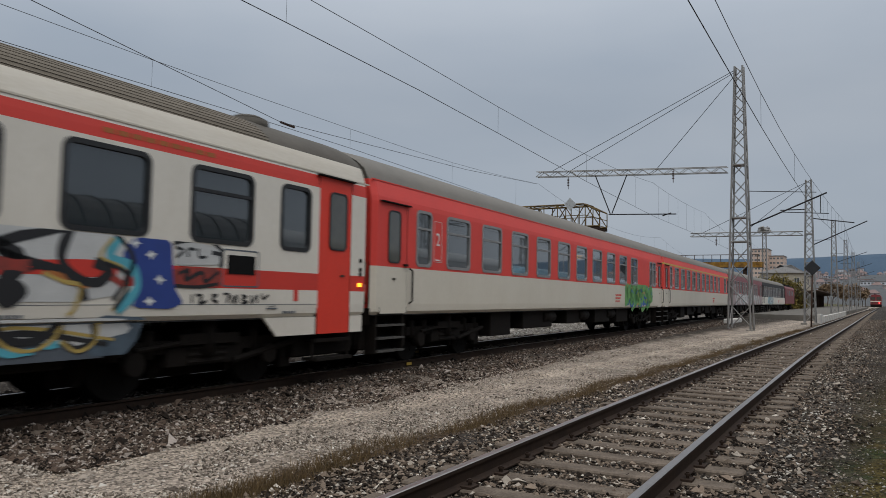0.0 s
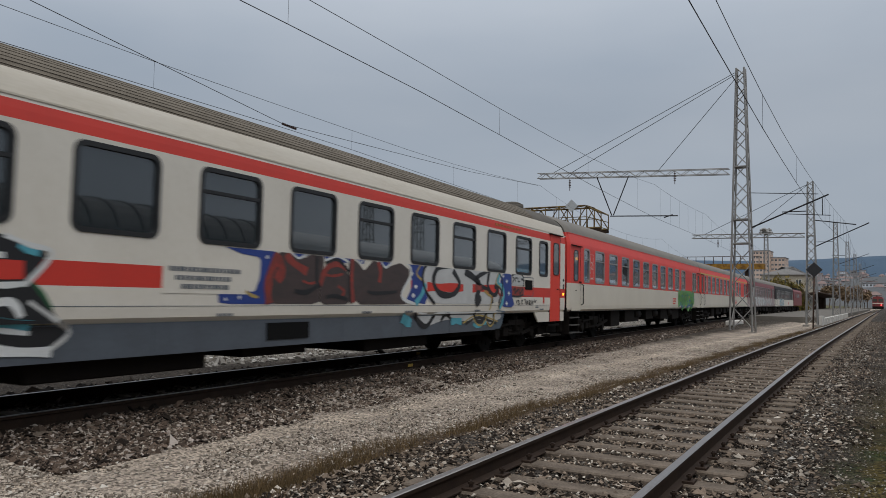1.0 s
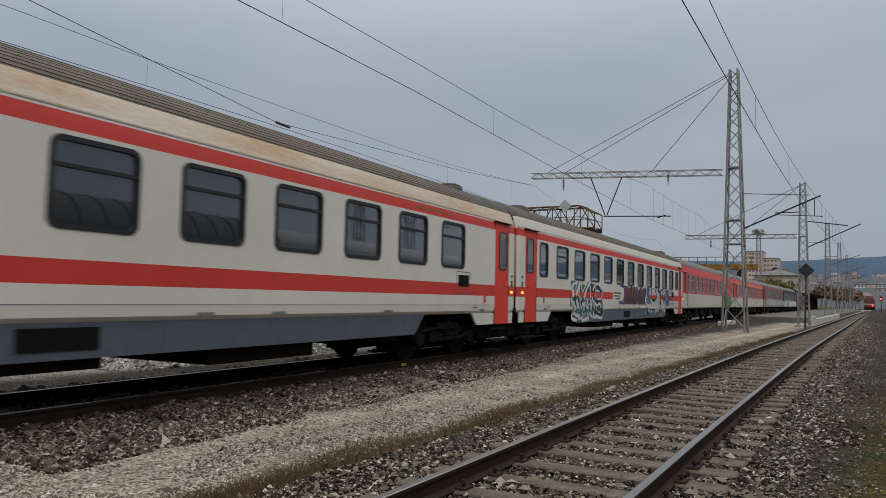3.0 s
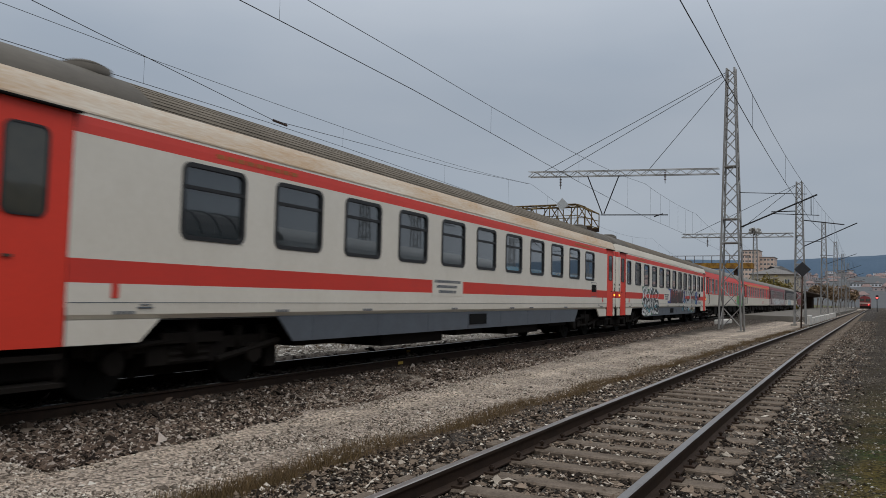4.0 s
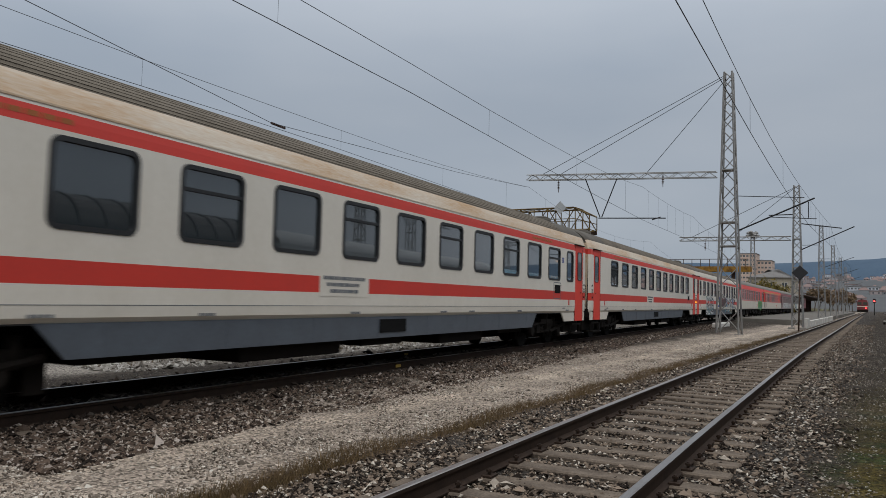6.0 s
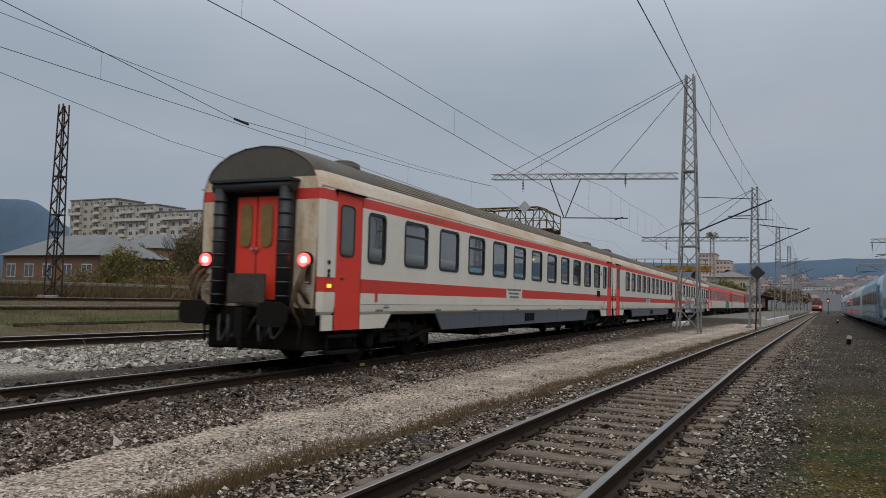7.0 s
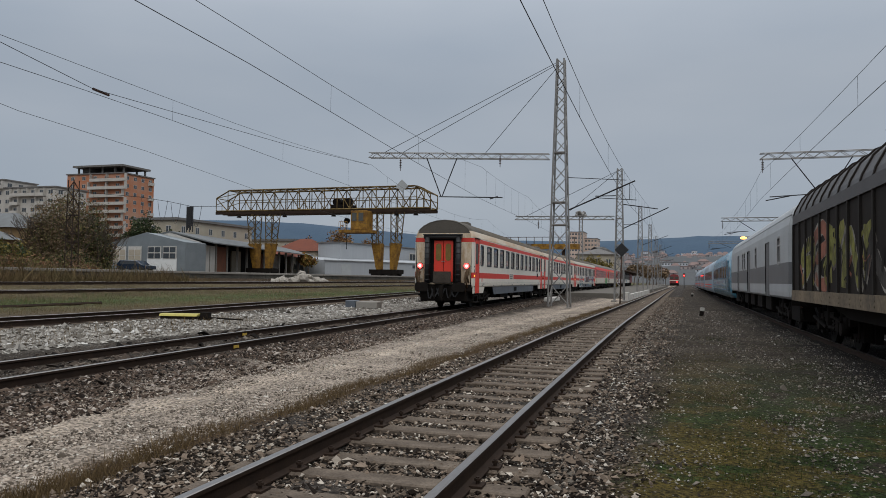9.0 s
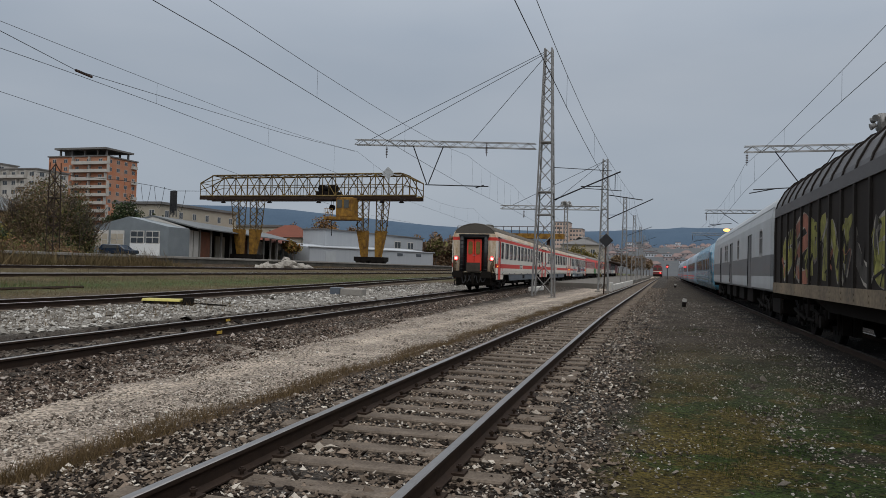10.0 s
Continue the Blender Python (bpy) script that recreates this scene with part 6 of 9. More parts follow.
# tracks
railway_track("weathered track of rusty rails on half-buried sleepers in ballast", LINE_NEAR, -12, 320, 0, (-5, 172, 26))
railway_track("main line track with dark rails in ballast", LINE_TRAIN, -98, 320, Z_TRAIN, (4, 42, 2.1), sleeper_z=-0.15)
railway_track("rusty side track behind the main line", LINE_THIRD, -30, 190, 0.2, (8, 60, 2.1), zfun=lambda y: ground_z(on(LINE_THIRD, y), y) + 0.14)
railway_track("overgrown rusty yard track", LINE_YARD, -15, 120, 0.7, None, zfun=lambda y: ground_z(on(LINE_YARD, y), y) + 0.12)
LINE_YARD2 = (LINE_YARD[0], LINE_YARD[1] + 5.0)
railway_track("second overgrown rusty yard track", LINE_YARD2, -15, 110, 0.5, None, zfun=lambda y: ground_z(on(LINE_YARD2, y), y) + 0.1)
railway_track("track under the parked freight cars", LINE_FREIGHT, -12, 320, -0.05, (0, 60, 2.1), zfun=lambda y: -0.03)


def blades(name, label, xs, ys, height, material, seed):
    r = np.random.RandomState(seed)
    n = len(xs)
    a = r.uniform(0, 6.28, n)
    h = height * np.exp(r.normal(0, 0.4, n))
    w = 0.002 + 0.022 * h
    lean = r.normal(0, 0.4, (n, 2)) * h[:, None]
    gz = np.array([ground_z(p, 0) for p in xs])
    P = np.zeros((n, 3, 3))
    P[:, 0] = np.stack([xs - w * np.cos(a), ys - w * np.sin(a), gz - 0.01], 1)
    P[:, 1] = np.stack([xs + w * np.cos(a), ys + w * np.sin(a), gz - 0.01], 1)
    P[:, 2] = np.stack([xs + lean[:, 0], ys + lean[:, 1], gz + h], 1)
    me = bpy.data.meshes.new(name)
    me.vertices.add(3 * n)
    me.vertices.foreach_set("co", P.ravel())
    me.loops.add(3 * n)
    me.loops.foreach_set("vertex_index", np.arange(3 * n, dtype=np.int32))
    me.polygons.add(n)
    me.polygons.foreach_set("loop_start", np.arange(0, 3 * n, 3, dtype=np.int32))
    me.update(calc_edges=True)
    me.materials.append(material)
    return thing(name, label, "grass", kind="stuff", data=me)


B_dry = mat("dry_brown_weed", (0.17, 0.115, 0.06), 0.9, 0, (0.09, 0.062, 0.03), 3, 30, island=0.5)
B_moss = mat("olive_moss_and_grass", (0.115, 0.082, 0.018), 0.9, 0, (0.05, 0.045, 0.014), 1.2, 30, island=0.5)
B_deep = mat("deep_green_grass", (0.02, 0.05, 0.011), 0.9, 0, (0.03, 0.038, 0.01), 1.2, 30, island=0.4)
B_green = mat("yard_grass", (0.06, 0.06, 0.022), 0.9, 0, (0.15, 0.10, 0.058), 0.5, 20, island=0.5)
B_rust = mat("rust_brown_weed", (0.15, 0.085, 0.05), 0.9, 0, (0.10, 0.085, 0.04), 0.4, 30, island=0.5)
B_fresh = mat("fresh_yard_grass", (0.05, 0.12, 0.03), 0.9, 0, (0.06, 0.07, 0.025), 1.2, 20, island=0.4)
r_ = np.random.RandomState(31)
n_ = 56000
py = 3.2 + 45 * r_.uniform(0, 1, n_) ** 2
clump = 0.5 + 0.5 * np.sin(py * 2.3) * np.sin(py * 0.9 + 1)
px = -4.6 + r_.normal(0, 0.13, n_) + 0.1 * np.sin(py * 1.7)
k_ = r_.uniform(0, 1, n_) < 0.35 + 0.65 * clump
blades("dry_weeds", "low dry brown weeds along the path edge", px[k_], py[k_], 0.045, B_dry, 32)
px, py = strewn(80000, -0.9, 2.9, 3.2, 24, 33, 2.0)
patch = np.array([noise.noise((a * 0.9, b * 0.35, 5)) + 0.5 * noise.noise((a * 3, b * 1.5, 9)) for a, b in zip(px, py)])
grow_ = np.clip((px + 0.75) / 0.8, 0, 1) * np.clip((3.0 - px) / 0.8, 0, 1)
k_ = r_.uniform(0, 1, len(px)) < grow_ * np.clip(0.55 + 1.3 * patch, 0, 1)
dark_ = (patch + 0.35 * (px - 1.3) + r_.normal(0, 0.15, len(px))) > 0.1
blades("mossy_grass", "short yellow-brown moss and grass", px[k_ & ~dark_], py[k_ & ~dark_], 0.016, B_moss, 34)
blades("dark_grass", "short dark green grass in patches", px[k_ & dark_], py[k_ & dark_], 0.024, B_deep, 44)
px, py = strewn(75000, -33, -19.5, 14, 110, 35, 1.6)
k_ = px < np.interp(py, *LINE_THIRD) - 1.5
blades("yard_grass", "rough green and brown grass between yard tracks", px[k_], py[k_], 0.085, B_green, 36)
px, py = strewn(42000, -36.8, -34.4, 18, 110, 37, 1.2)
k_ = np.array([noise.noise((b * 0.12, 3, 1)) + 0.4 * noise.noise((a, b * 0.6, 4)) for a, b in zip(px, py)]) > np.where(py < 46, -0.5, 0.0)
k_ &= r_.uniform(0, 1, len(px)) < np.clip((62 - py) / 22, 0.12, 1)
blades("dock_weeds", "dry brown weeds along the dock wall", px[k_], py[k_], np.where(py[k_] < 46, 0.5, 0.28), B_rust, 38)
px, py = strewn(16000, -27.5, -22, 17, 70, 45, 1.5)
k_ = np.array([noise.noise((a * 0.5, b * 0.3, 8)) for a, b in zip(px, py)]) > -0.05
blades("green_grass", "patches of fresh green grass in the yard", px[k_], py[k_], 0.09, B_fresh, 46)
px, py = strewn(1500, -15.5, -12, 9, 22, 39, 1.0)
px = -14.3 + (px + 14) * 0.8
blades("dry_tufts", "dry brown tufts on pale ballast", px, py, 0.13, B_dry, 40)


# ---------------------------------------------------------------- catenary masts and wires
def lattice_mast(x, y, z0, z1, wb, wt, material, label, rise=1.1, group="catenary masts"):
    mast = thing("lattice_mast", label, "catenary mast", group=group)
    H = z1 - z0
    bm = bmesh.new()
    cx = [(-1, -1), (1, -1), (1, 1), (-1, 1)]
    for sx, sy in cx:
        box_leg = [(x + sx * wb / 2, y + sy * wb / 2, z0), (x + sx * wt / 2, y + sy * wt / 2, z1)]
        rod(bm, box_leg[0], box_leg[1], 0.055 if wb > 0.8 else 0.045, 4)
    part_each("mast_leg", bm, material, mast)
    bm = bmesh.new()
    z, k = z0, 0
    while z < z1 - 0.1:
        f0, zn = (z - z0) / H, min(z + max(0.55, rise * (wb + (wt - wb) * (z - z0) / H)), z1)
        f1 = (zn - z0) / H
        h0, h1 = (wb + (wt - wb) * f0) / 2, (wb + (wt - wb) * f1) / 2
        for q in range(4):
            a, b = cx[q], cx[(q + 1) % 4]
            if (k + q) % 2:
                a, b = b, a
            rod(bm, (x + a[0] * h0, y + a[1] * h0, z), (x + b[0] * h1, y + b[1] * h1, zn), 0.028, 4)
        z, k = zn, k + 1
    tagged(part("lattice_bracing", bm, material, mast), kind="stuff")
    bm = bmesh.new()
    for f in (0.33, 0.42, 0.62):
        h = (wb + (wt - wb) * f) / 2 + 0.02
        box(bm, x - h, x + h, y - h, y + h, z0 + H * f - 0.03, z0 + H * f + 0.03)
    part_each("mast_collar", bm, material, mast)
    for sx, sy in cx[:2]:
        bm = bmesh.new()
        box(bm, x + sx * wb / 2 - 0.2, x + sx * wb / 2 + 0.2, y + sy * wb / 2 - 0.2, y + sy * wb / 2 + 0.2, z0 - 0.25, z0 + 0.05)
        bevelled(bm, 0.02)
        part("mast_footing", bm, M_concrete, mast)
    return mast


def lattice_arm(mast, p, q, depth, name="cross_arm"):
    p, q = Vector(p), Vector(q)
    bm = bmesh.new()
    for dy in (-0.18, 0.18):
        for dz in (0, depth):
            rod(bm, p + Vector((0, dy, dz)), q + Vector((0, dy, dz)), 0.025, 4)
    n = int((q - p).length / 0.42)
    for k in range(n):
        a, b = p.lerp(q, k / n), p.lerp(q, (k + 1) / n)
        for dy in (-0.18, 0.18):
            rod(bm, a + Vector((0, dy, depth if k % 2 else 0)), b + Vector((0, dy, 0 if k % 2 else depth)), 0.018, 4)
    part(name, bm, M_galv, mast)


def insulator(mast, x, y, z, length):
    bm = bmesh.new()
    rod(bm, (x, y, z), (x, y, z - length), 0.02, 6)
    for k in range(5):
        rod(bm, (x, y, z - 0.15 - 0.1 * k), (x, y, z - 0.19 - 0.1 * k), 0.07, 8)
    part("insulator", bm, M_insul, mast)


def struts(mast, name, pairs, r, material=None):
    bm = bmesh.new()
    for p, q in pairs:
        rod(bm, p, q, r, 5)
    part_each(name, bm, material or M_wire, mast)


mast = lattice_mast(-7.28, 44.5, -0.2, 14.8, 1.18, 0.42, M_galv, "tall galvanised lattice catenary mast with a long cross arm")
lattice_arm(mast, (-19.1, 43.0, 9.0), (-7.9, 44.3, 8.7), 0.32)
struts(mast, "stay_rope", [((-7.5, 44.4, 14.6), (-18.2, 43.1, 9.3)), ((-7.5, 44.45, 14.5), (-17.0, 43.3, 9.3)), ((-7.4, 44.4, 14.4), (-11.8, 43.9, 9.15))], 0.018)
for ix in (-17.2, -10.75):
    insulator(mast, ix, 43.5, 9.0, 0.8)
struts(mast, "registration_arm", [((-15.4, 43.4, 8.9), (-14.5, 43.5, 6.55)), ((-13.5, 43.6, 8.9), (-14.4, 43.5, 6.55)), ((-14.6, 43.5, 6.5), (-10.7, 44.0, 6.42)), ((-11.0, 44.0, 6.5), (-11.5, 44.0, 6.35))], 0.035)
struts(mast, "bracket_arm", [((-6.75, 44.5, 5.65), (-2.9, 44.5, 7.3))], 0.045)
struts(mast, "bracket_stay", [((-6.8, 44.5, 7.6), (-3.4, 44.5, 7.35)), ((-5.2, 44.5, 6.35), (-2.8, 44.3, 6.15)), ((-3.2, 44.4, 7.1), (-3.2, 44.4, 6.2))], 0.022)

mast = lattice_mast(-5.1, 60.0, -0.1, 10.35, 0.75, 0.35, M_galv, "galvanised lattice catenary mast beside the platform")
lattice_arm(mast, (-13.4, 59.6, 6.35), (-5.5, 60, 6.3), 0.28)
struts(mast, "stay_rope", [((-5.2, 60, 10.2), (-12.6, 59.7, 6.6)), ((-5.2, 60, 10.2), (-9.5, 59.8, 6.6))], 0.018)
struts(mast, "bracket_arm", [((-4.8, 60, 5.6), (-1.4, 60, 7.2)), ((-4.8, 60, 7.5), (-2.2, 60, 7.1)), ((-5.3, 60, 8.2), (-7.0, 60, 8.2))], 0.04)
insulator(mast, -11.5, 59.7, 6.3, 0.7)
for yy, xx, zz in ((93, -5.45, 10.6), (120, -5.55, 10.4), (150, -5.8, 10.4), (185, -6.2, 10.4)):
    mast = lattice_mast(xx, yy, 0.1, zz, 0.75, 0.35, M_galv, "distant galvanised lattice catenary mast", 1.4)
    struts(mast, "bracket_arm", [((xx + 0.3, yy, 5.9), (xx + 3.2, yy, 7.0)), ((xx - 0.3, yy, 8.4), (xx - 2, yy, 8.4))], 0.03)

# portal arms over the freight track, masts beyond it
for yy, xa, xb, zz in ((44.5, 3.8, 10.5, 8.3), (75, 3.0, 9.6, 7.25), (110, 2.7, 9.2, 6.9)):
    mast = lattice_mast(xb + 0.4, yy, -0.3, zz + 0.5, 0.9, 0.4, M_galv, "lattice catenary mast beyond the parked freight cars", 1.2)
    lattice_arm(mast, (xa, yy, zz), (xb, yy, zz), 0.32)
    insulator(mast, xa + 0.15, yy, zz, 0.75)
    struts(mast, "registration_arm", [((xa + 1.6, yy, zz), (xa + 3.0, yy, 6.3)), ((xa + 4.6, yy, zz), (xa + 3.4, yy, 6.3)), ((xa + 0.5, yy, 6.2), (xa + 2.4, yy, 6.3)), ((xa + 0.3, yy, 6.0), (xa + 1.6, yy, 6.25))], 0.03)

# old rusty masts on the left
mast = lattice_mast(-33.6, 23.4, 1.0, 10.45, 0.56, 0.32, M_rustdark, "old rust-brown lattice mast in the yard", 0.85, "old yard masts")
mast = lattice_mast(-39.6, 40.0, 1.5, 7.75, 0.6, 0.46, M_rustdark, "old rust-brown lattice mast amid bushes", 1.0, "old yard masts")


def wire(name, label, pts, r=0.012):
    """A span through points, sagging a little between them."""
    bm = bmesh.new()
    ring = [(r * math.cos(k * 2 * math.pi / 5), r * math.sin(k * 2 * math.pi / 5)) for k in range(5)]
    sweep(bm, ring, [(Vector(p), (1, 0, 0), (0, 0, 1)) for k, p in enumerate(pts) if k == 0 or (Vector(p) - Vector(pts[k - 1])).length > 0.01])
    return thing(name, label, "overhead wire", group="overhead wires", data=mesh_of(name, bm, M_wire))


def catenary(label, line, y_masts, z_contact, z_mess, sag, dx=0.0, drops=5, r=0.009):
    """Contact wire, sagging messenger wire and droppers."""
    con, mes, bm = [], [], bmesh.new()
    for k, (a, b) in enumerate(zip(y_masts, y_masts[1:])):
        for q in range(13):
            t = q / 12
            y = a + (b - a) * t
            st = 0.2 * (-1 if k % 2 else 1) * (1 - 2 * t)
            x = on(line, y) + dx + st
            con.append((x, y, z_contact(y) if callable(z_contact) else z_contact))
            mes.append((x, y, z_mess - 4 * sag * min(1.0, ((b - a) / 50) ** 2) * t * (1 - t)))
            if q % 2 == 1:
                rod(bm, con[-1], mes[-1], 0.004, 4)
    c = wire("contact_wire", label, con, r)
    w = wire("messenger_wire", label, mes, r * 0.85)
    d = thing("wire_droppers", "thin hanging droppers between " + label, "overhead wire", kind="stuff", data=mesh_of("wire_droppers", bm, M_wire))


catenary("overhead wire above the main line", LINE_WIRE, (-14, 43.5, 60, 93, 120, 150, 185), lambda y: float(np.interp(y, [-14, 9, 19, 27, 43.5, 60], [6.6, 6.4, 6.28, 6.22, 6.3, 6.3])), 8.25, 1.22, 0, r=0.009)
catenary("overhead wire above the near track", LINE_NEAR, (-14, 44.5, 60, 93, 120, 150, 185), 5.85, 7.35, 0.65, 0, r=0.009)
catenary("overhead wire above the side track", LINE_THIRD, (-10, 45, 90, 140), 6.95, 8.9, 1.25, 0)
catenary("overhead wire above the freight track", LINE_FREIGHT, (-10, 44.5, 75, 110, 150), 6.1, 7.6, 0.7, 0)
wire("feeder_wire", "thin slack wire crossing the yard", [(-16.5, 4, 6.9), (-17.2, 15.4, 5.8), (-17.4, 20.6, 5.6), (-18.4, 31.5, 5.1), (-20.5, 47, 5.0), (-22, 62, 5.3)], 0.007)
wire("feeder_wire", "thin slack wire crossing the yard", [(-15.5, 8, 7.6), (-17.2, 18, 7.05), (-18.6, 33, 7.9), (-19.6, 44, 8.75)], 0.01)


bead = thing("wire_insulator", "dark ribbed insulator in an overhead wire", "insulator")
bm = bmesh.new()
for k in range(7):
    a = Vector((-17.2, 18.0, 7.05)) + Vector((-0.03, 0.13, 0.004)) * k
    rod(bm, a, a + Vector((-0.015, 0.06, 0.002)), 0.045, 8)
part_each("insulator_disc", bm, M_insul, bead)


# ---------------------------------------------------------------- parked freight cars, van and blue train
M_wagon = mat("black_brown_wagon_paint", (0.013, 0.011, 0.010), 0.78, 0, (0.026, 0.021, 0.018), 1.5, 25, 0.08)
M_wagonroof = mat("sooty_wagon_roof_sheet", (0.085, 0.076, 0.072), 0.5, 0.1, (0.048, 0.042, 0.039), 1.2, 20, 0.06)
M_wagonsill = mat("oversprayed_wagon_sill", (0.34, 0.26, 0.17), 0.78, 0, (0.09, 0.075, 0.06), 0.9, 12, 0.05)
M_wagonframe = mat("dull_dark_wagon_frame", (0.018, 0.0155, 0.0145), 0.78, 0, (0.034, 0.029, 0.025), 1.5, 25, 0.08)
M_vanlight = mat("light_grey_van_paint", (0.42, 0.44, 0.45), 0.5, 0, (0.32, 0.33, 0.33), 0.8, 20, 0.03)
M_vandark = mat("slate_grey_van_band", (0.13, 0.135, 0.14), 0.5, 0, (0.10, 0.10, 0.10), 0.8, 20, 0.03)
M_sky = mat("pale_blue_train_paint", (0.07, 0.27, 0.37), 0.2, 0, (0.05, 0.20, 0.29), 0.8, 20, 0.02, coat=0.3)
M_deep = mat("deep_blue_swoosh_paint", (0.03, 0.16, 0.30), 0.3, coat=0.3)
M_silver = mat("silver_white_train_paint", (0.24, 0.33, 0.40), 0.3, 0, (0.32, 0.37, 0.42), 0.8, 20, 0.02, coat=0.2)


def stand(line, y0, y1, z):
    a, b = Vector((on(line, y0), y0, z)), Vector((on(line, y1), y1, z))
    d = b - a
    return Matrix.Translation((a + b) / 2) @ Matrix.Rotation(math.atan2(-d.x, d.y), 4, "Z")


def sliding_wall_wagon(m, length):
    w = thing("freight_wagon", "dark covered freight wagon with ribbed sliding walls and graffiti", "freight wagon", m, "parked rail cars")
    h = length / 2
    arc = [(1.42, 3.3), (1.38, 3.45), (1.2, 3.8), (0.95, 4.05), (0.55, 4.22), (0, 4.28), (-0.55, 4.22), (-0.95, 4.05), (-1.2, 3.8), (-1.38, 3.45), (-1.42, 3.3)]
    bm = bmesh.new()
    sweep(bm, [(-1.42, 1.15), (1.42, 1.15)] + arc, [((0, -h, 0), (1, 0, 0), (0, 0, 1)), ((0, h, 0), (1, 0, 0), (0, 0, 1))])
    part("body", bm, M_wagon, w)
    bm = bmesh.new()
    for sx in (-1, 1):
        box(bm, sx * 1.42 - 0.04, sx * 1.42 + 0.05, -h, h, 3.1, 3.34)
    part_each("eaves_beam", bm, M_wagonroof, w)
    bm = bmesh.new()
    sweep(bm, [(x * 1.008, z + 0.012) for x, z in arc] + [(x, z + 0.002) for x, z in reversed(arc)], [((0, -h + 0.02, 0), (1, 0, 0), (0, 0, 1)), ((0, h - 0.02, 0), (1, 0, 0), (0, 0, 1))])
    part("roof", bm, M_wagonroof, w)
    bm = bmesh.new()
    for sx in (-1, 1):
        box(bm, sx * 1.44 - 0.05, sx * 1.44 + 0.05, -h, h, 1.0, 1.28)
        for k in range(int(length / 0.9)):
            for q in (0, 1):
                rod(bm, (sx * 1.49, -h + 0.4 + 0.9 * k, 1.08 + 0.1 * q), (sx * 1.50, -h + 0.4 + 0.9 * k, 1.08 + 0.1 * q), 0.02, 6)
    part_each("sill_beam", bm, M_wagonsill, w)
    ribm = bmesh.new()
    box(ribm, -0.03, 0.045, -0.05, 0.05, 1.28, 3.1)
    ribm = mesh_of("wall_rib", ribm, M_wagonframe)
    roofm = bmesh.new()
    sweep(roofm, [(-0.04, 0), (0.04, 0), (0.04, 0.05), (-0.04, 0.05)], [((x, 0, z), (0, 1, 0), (x * 0.4, 0, 1)) for x, z in arc])
    roofm = mesh_of("roof_rib", roofm, M_wagon)
    n = int(length / 0.92)
    for k in range(n + 1):
        y = -h + length * k / n
        for sx in (-1, 1):
            o = part("wall_rib", ribm, None, w)
            o.matrix_basis = Matrix.Translation((sx * 1.42, y, 0)) @ Matrix.Rotation(0 if sx > 0 else math.pi, 4, "Z")
        o = part("roof_rib", roofm, None, w)
        o.matrix_basis = Matrix.Translation((0, y, 0))
    bm = bmesh.new()
    for sx in (-1, 1):
        for y in (-0.18, 0.18):
            box(bm, sx * 1.42 - 0.03, sx * 1.42 + 0.09, y - 0.05, y + 0.05, 1.15, 3.5)
    part_each("door_post", bm, M_wagonframe, w)
    bm = bmesh.new()
    box(bm, -0.5, 0.5, -h, h, 0.8, 1.1)
    for sx in (-1, 1):
        sweep(bm, [(-h * 0.7, 1.0), (h * 0.7, 1.0), (h * 0.5, 0.72), (-h * 0.5, 0.72)], [((sx * 1.1, 0, 0), (0, 1, 0), (0, 0, 1)), ((sx * 1.16, 0, 0), (0, 1, 0), (0, 0, 1))])
        for e in (-1, 1):
            rod(bm, (sx * 0.875, e * h, 1.02), (sx * 0.875, e * (h + 0.5), 1.02), 0.1, 8)
            rod(bm, (sx * 0.875, e * (h + 0.5), 1.02), (sx * 0.875, e * (h + 0.58), 1.02), 0.24, 12)
    part("underframe", bm, M_bogie, w)
    for e in (-1, 1):
        bogie(w, e * (h - 3.2))
    # faded graffiti sprayed over the panels, letter by letter
    rs = random.Random(int(length * 7))
    y = -h + 0.6
    while y < h - 2.4:
        lw, z0, z1 = rs.uniform(1.5, 2.3), 1.32, rs.uniform(2.3, 2.8)
        shape = lettering_shape(rs, y, lw, z0 + 0.1, z1)
        fill = rs.choice(((G_rose, G_pale), (G_rose, G_pale), (G_wash, G_pale), (G_moss, G_pale), (G_moss, G_char)))
        for nm, mm, width, lift in (("graffiti_outline", fill[1], 0.46, 0.004), ("graffiti_lettering", fill[0], 0.36, 0.006)):
            bm = bmesh.new()
            ribbon(bm, shape, width, lift, 0, -1.42, 1.29, 3.0)
            part(nm, bm, mm, w, "faded sprayed letter")
        for q in range(5):
            bm = bmesh.new()
            yy, zz = y + rs.uniform(-0.2, lw), rs.uniform(z0, z1 - 0.3)
            ribbon(bm, [(yy, zz), (yy + rs.uniform(-0.25, 0.25), zz + rs.uniform(0.1, 0.4)), (yy + rs.uniform(-0.3, 0.4), zz + rs.uniform(0.2, 0.7)), (yy + rs.uniform(-0.1, 0.6), zz + rs.uniform(-0.1, 0.5))], rs.uniform(0.03, 0.16), 0.008 + 0.001 * q, 0, -1.42, 1.29, 3.0)
            part("graffiti_stroke", bm, rs.choice((G_pale, G_moss, G_rose, M_wagon, M_wagon)), w)
        y += lw * 0.85
    return w


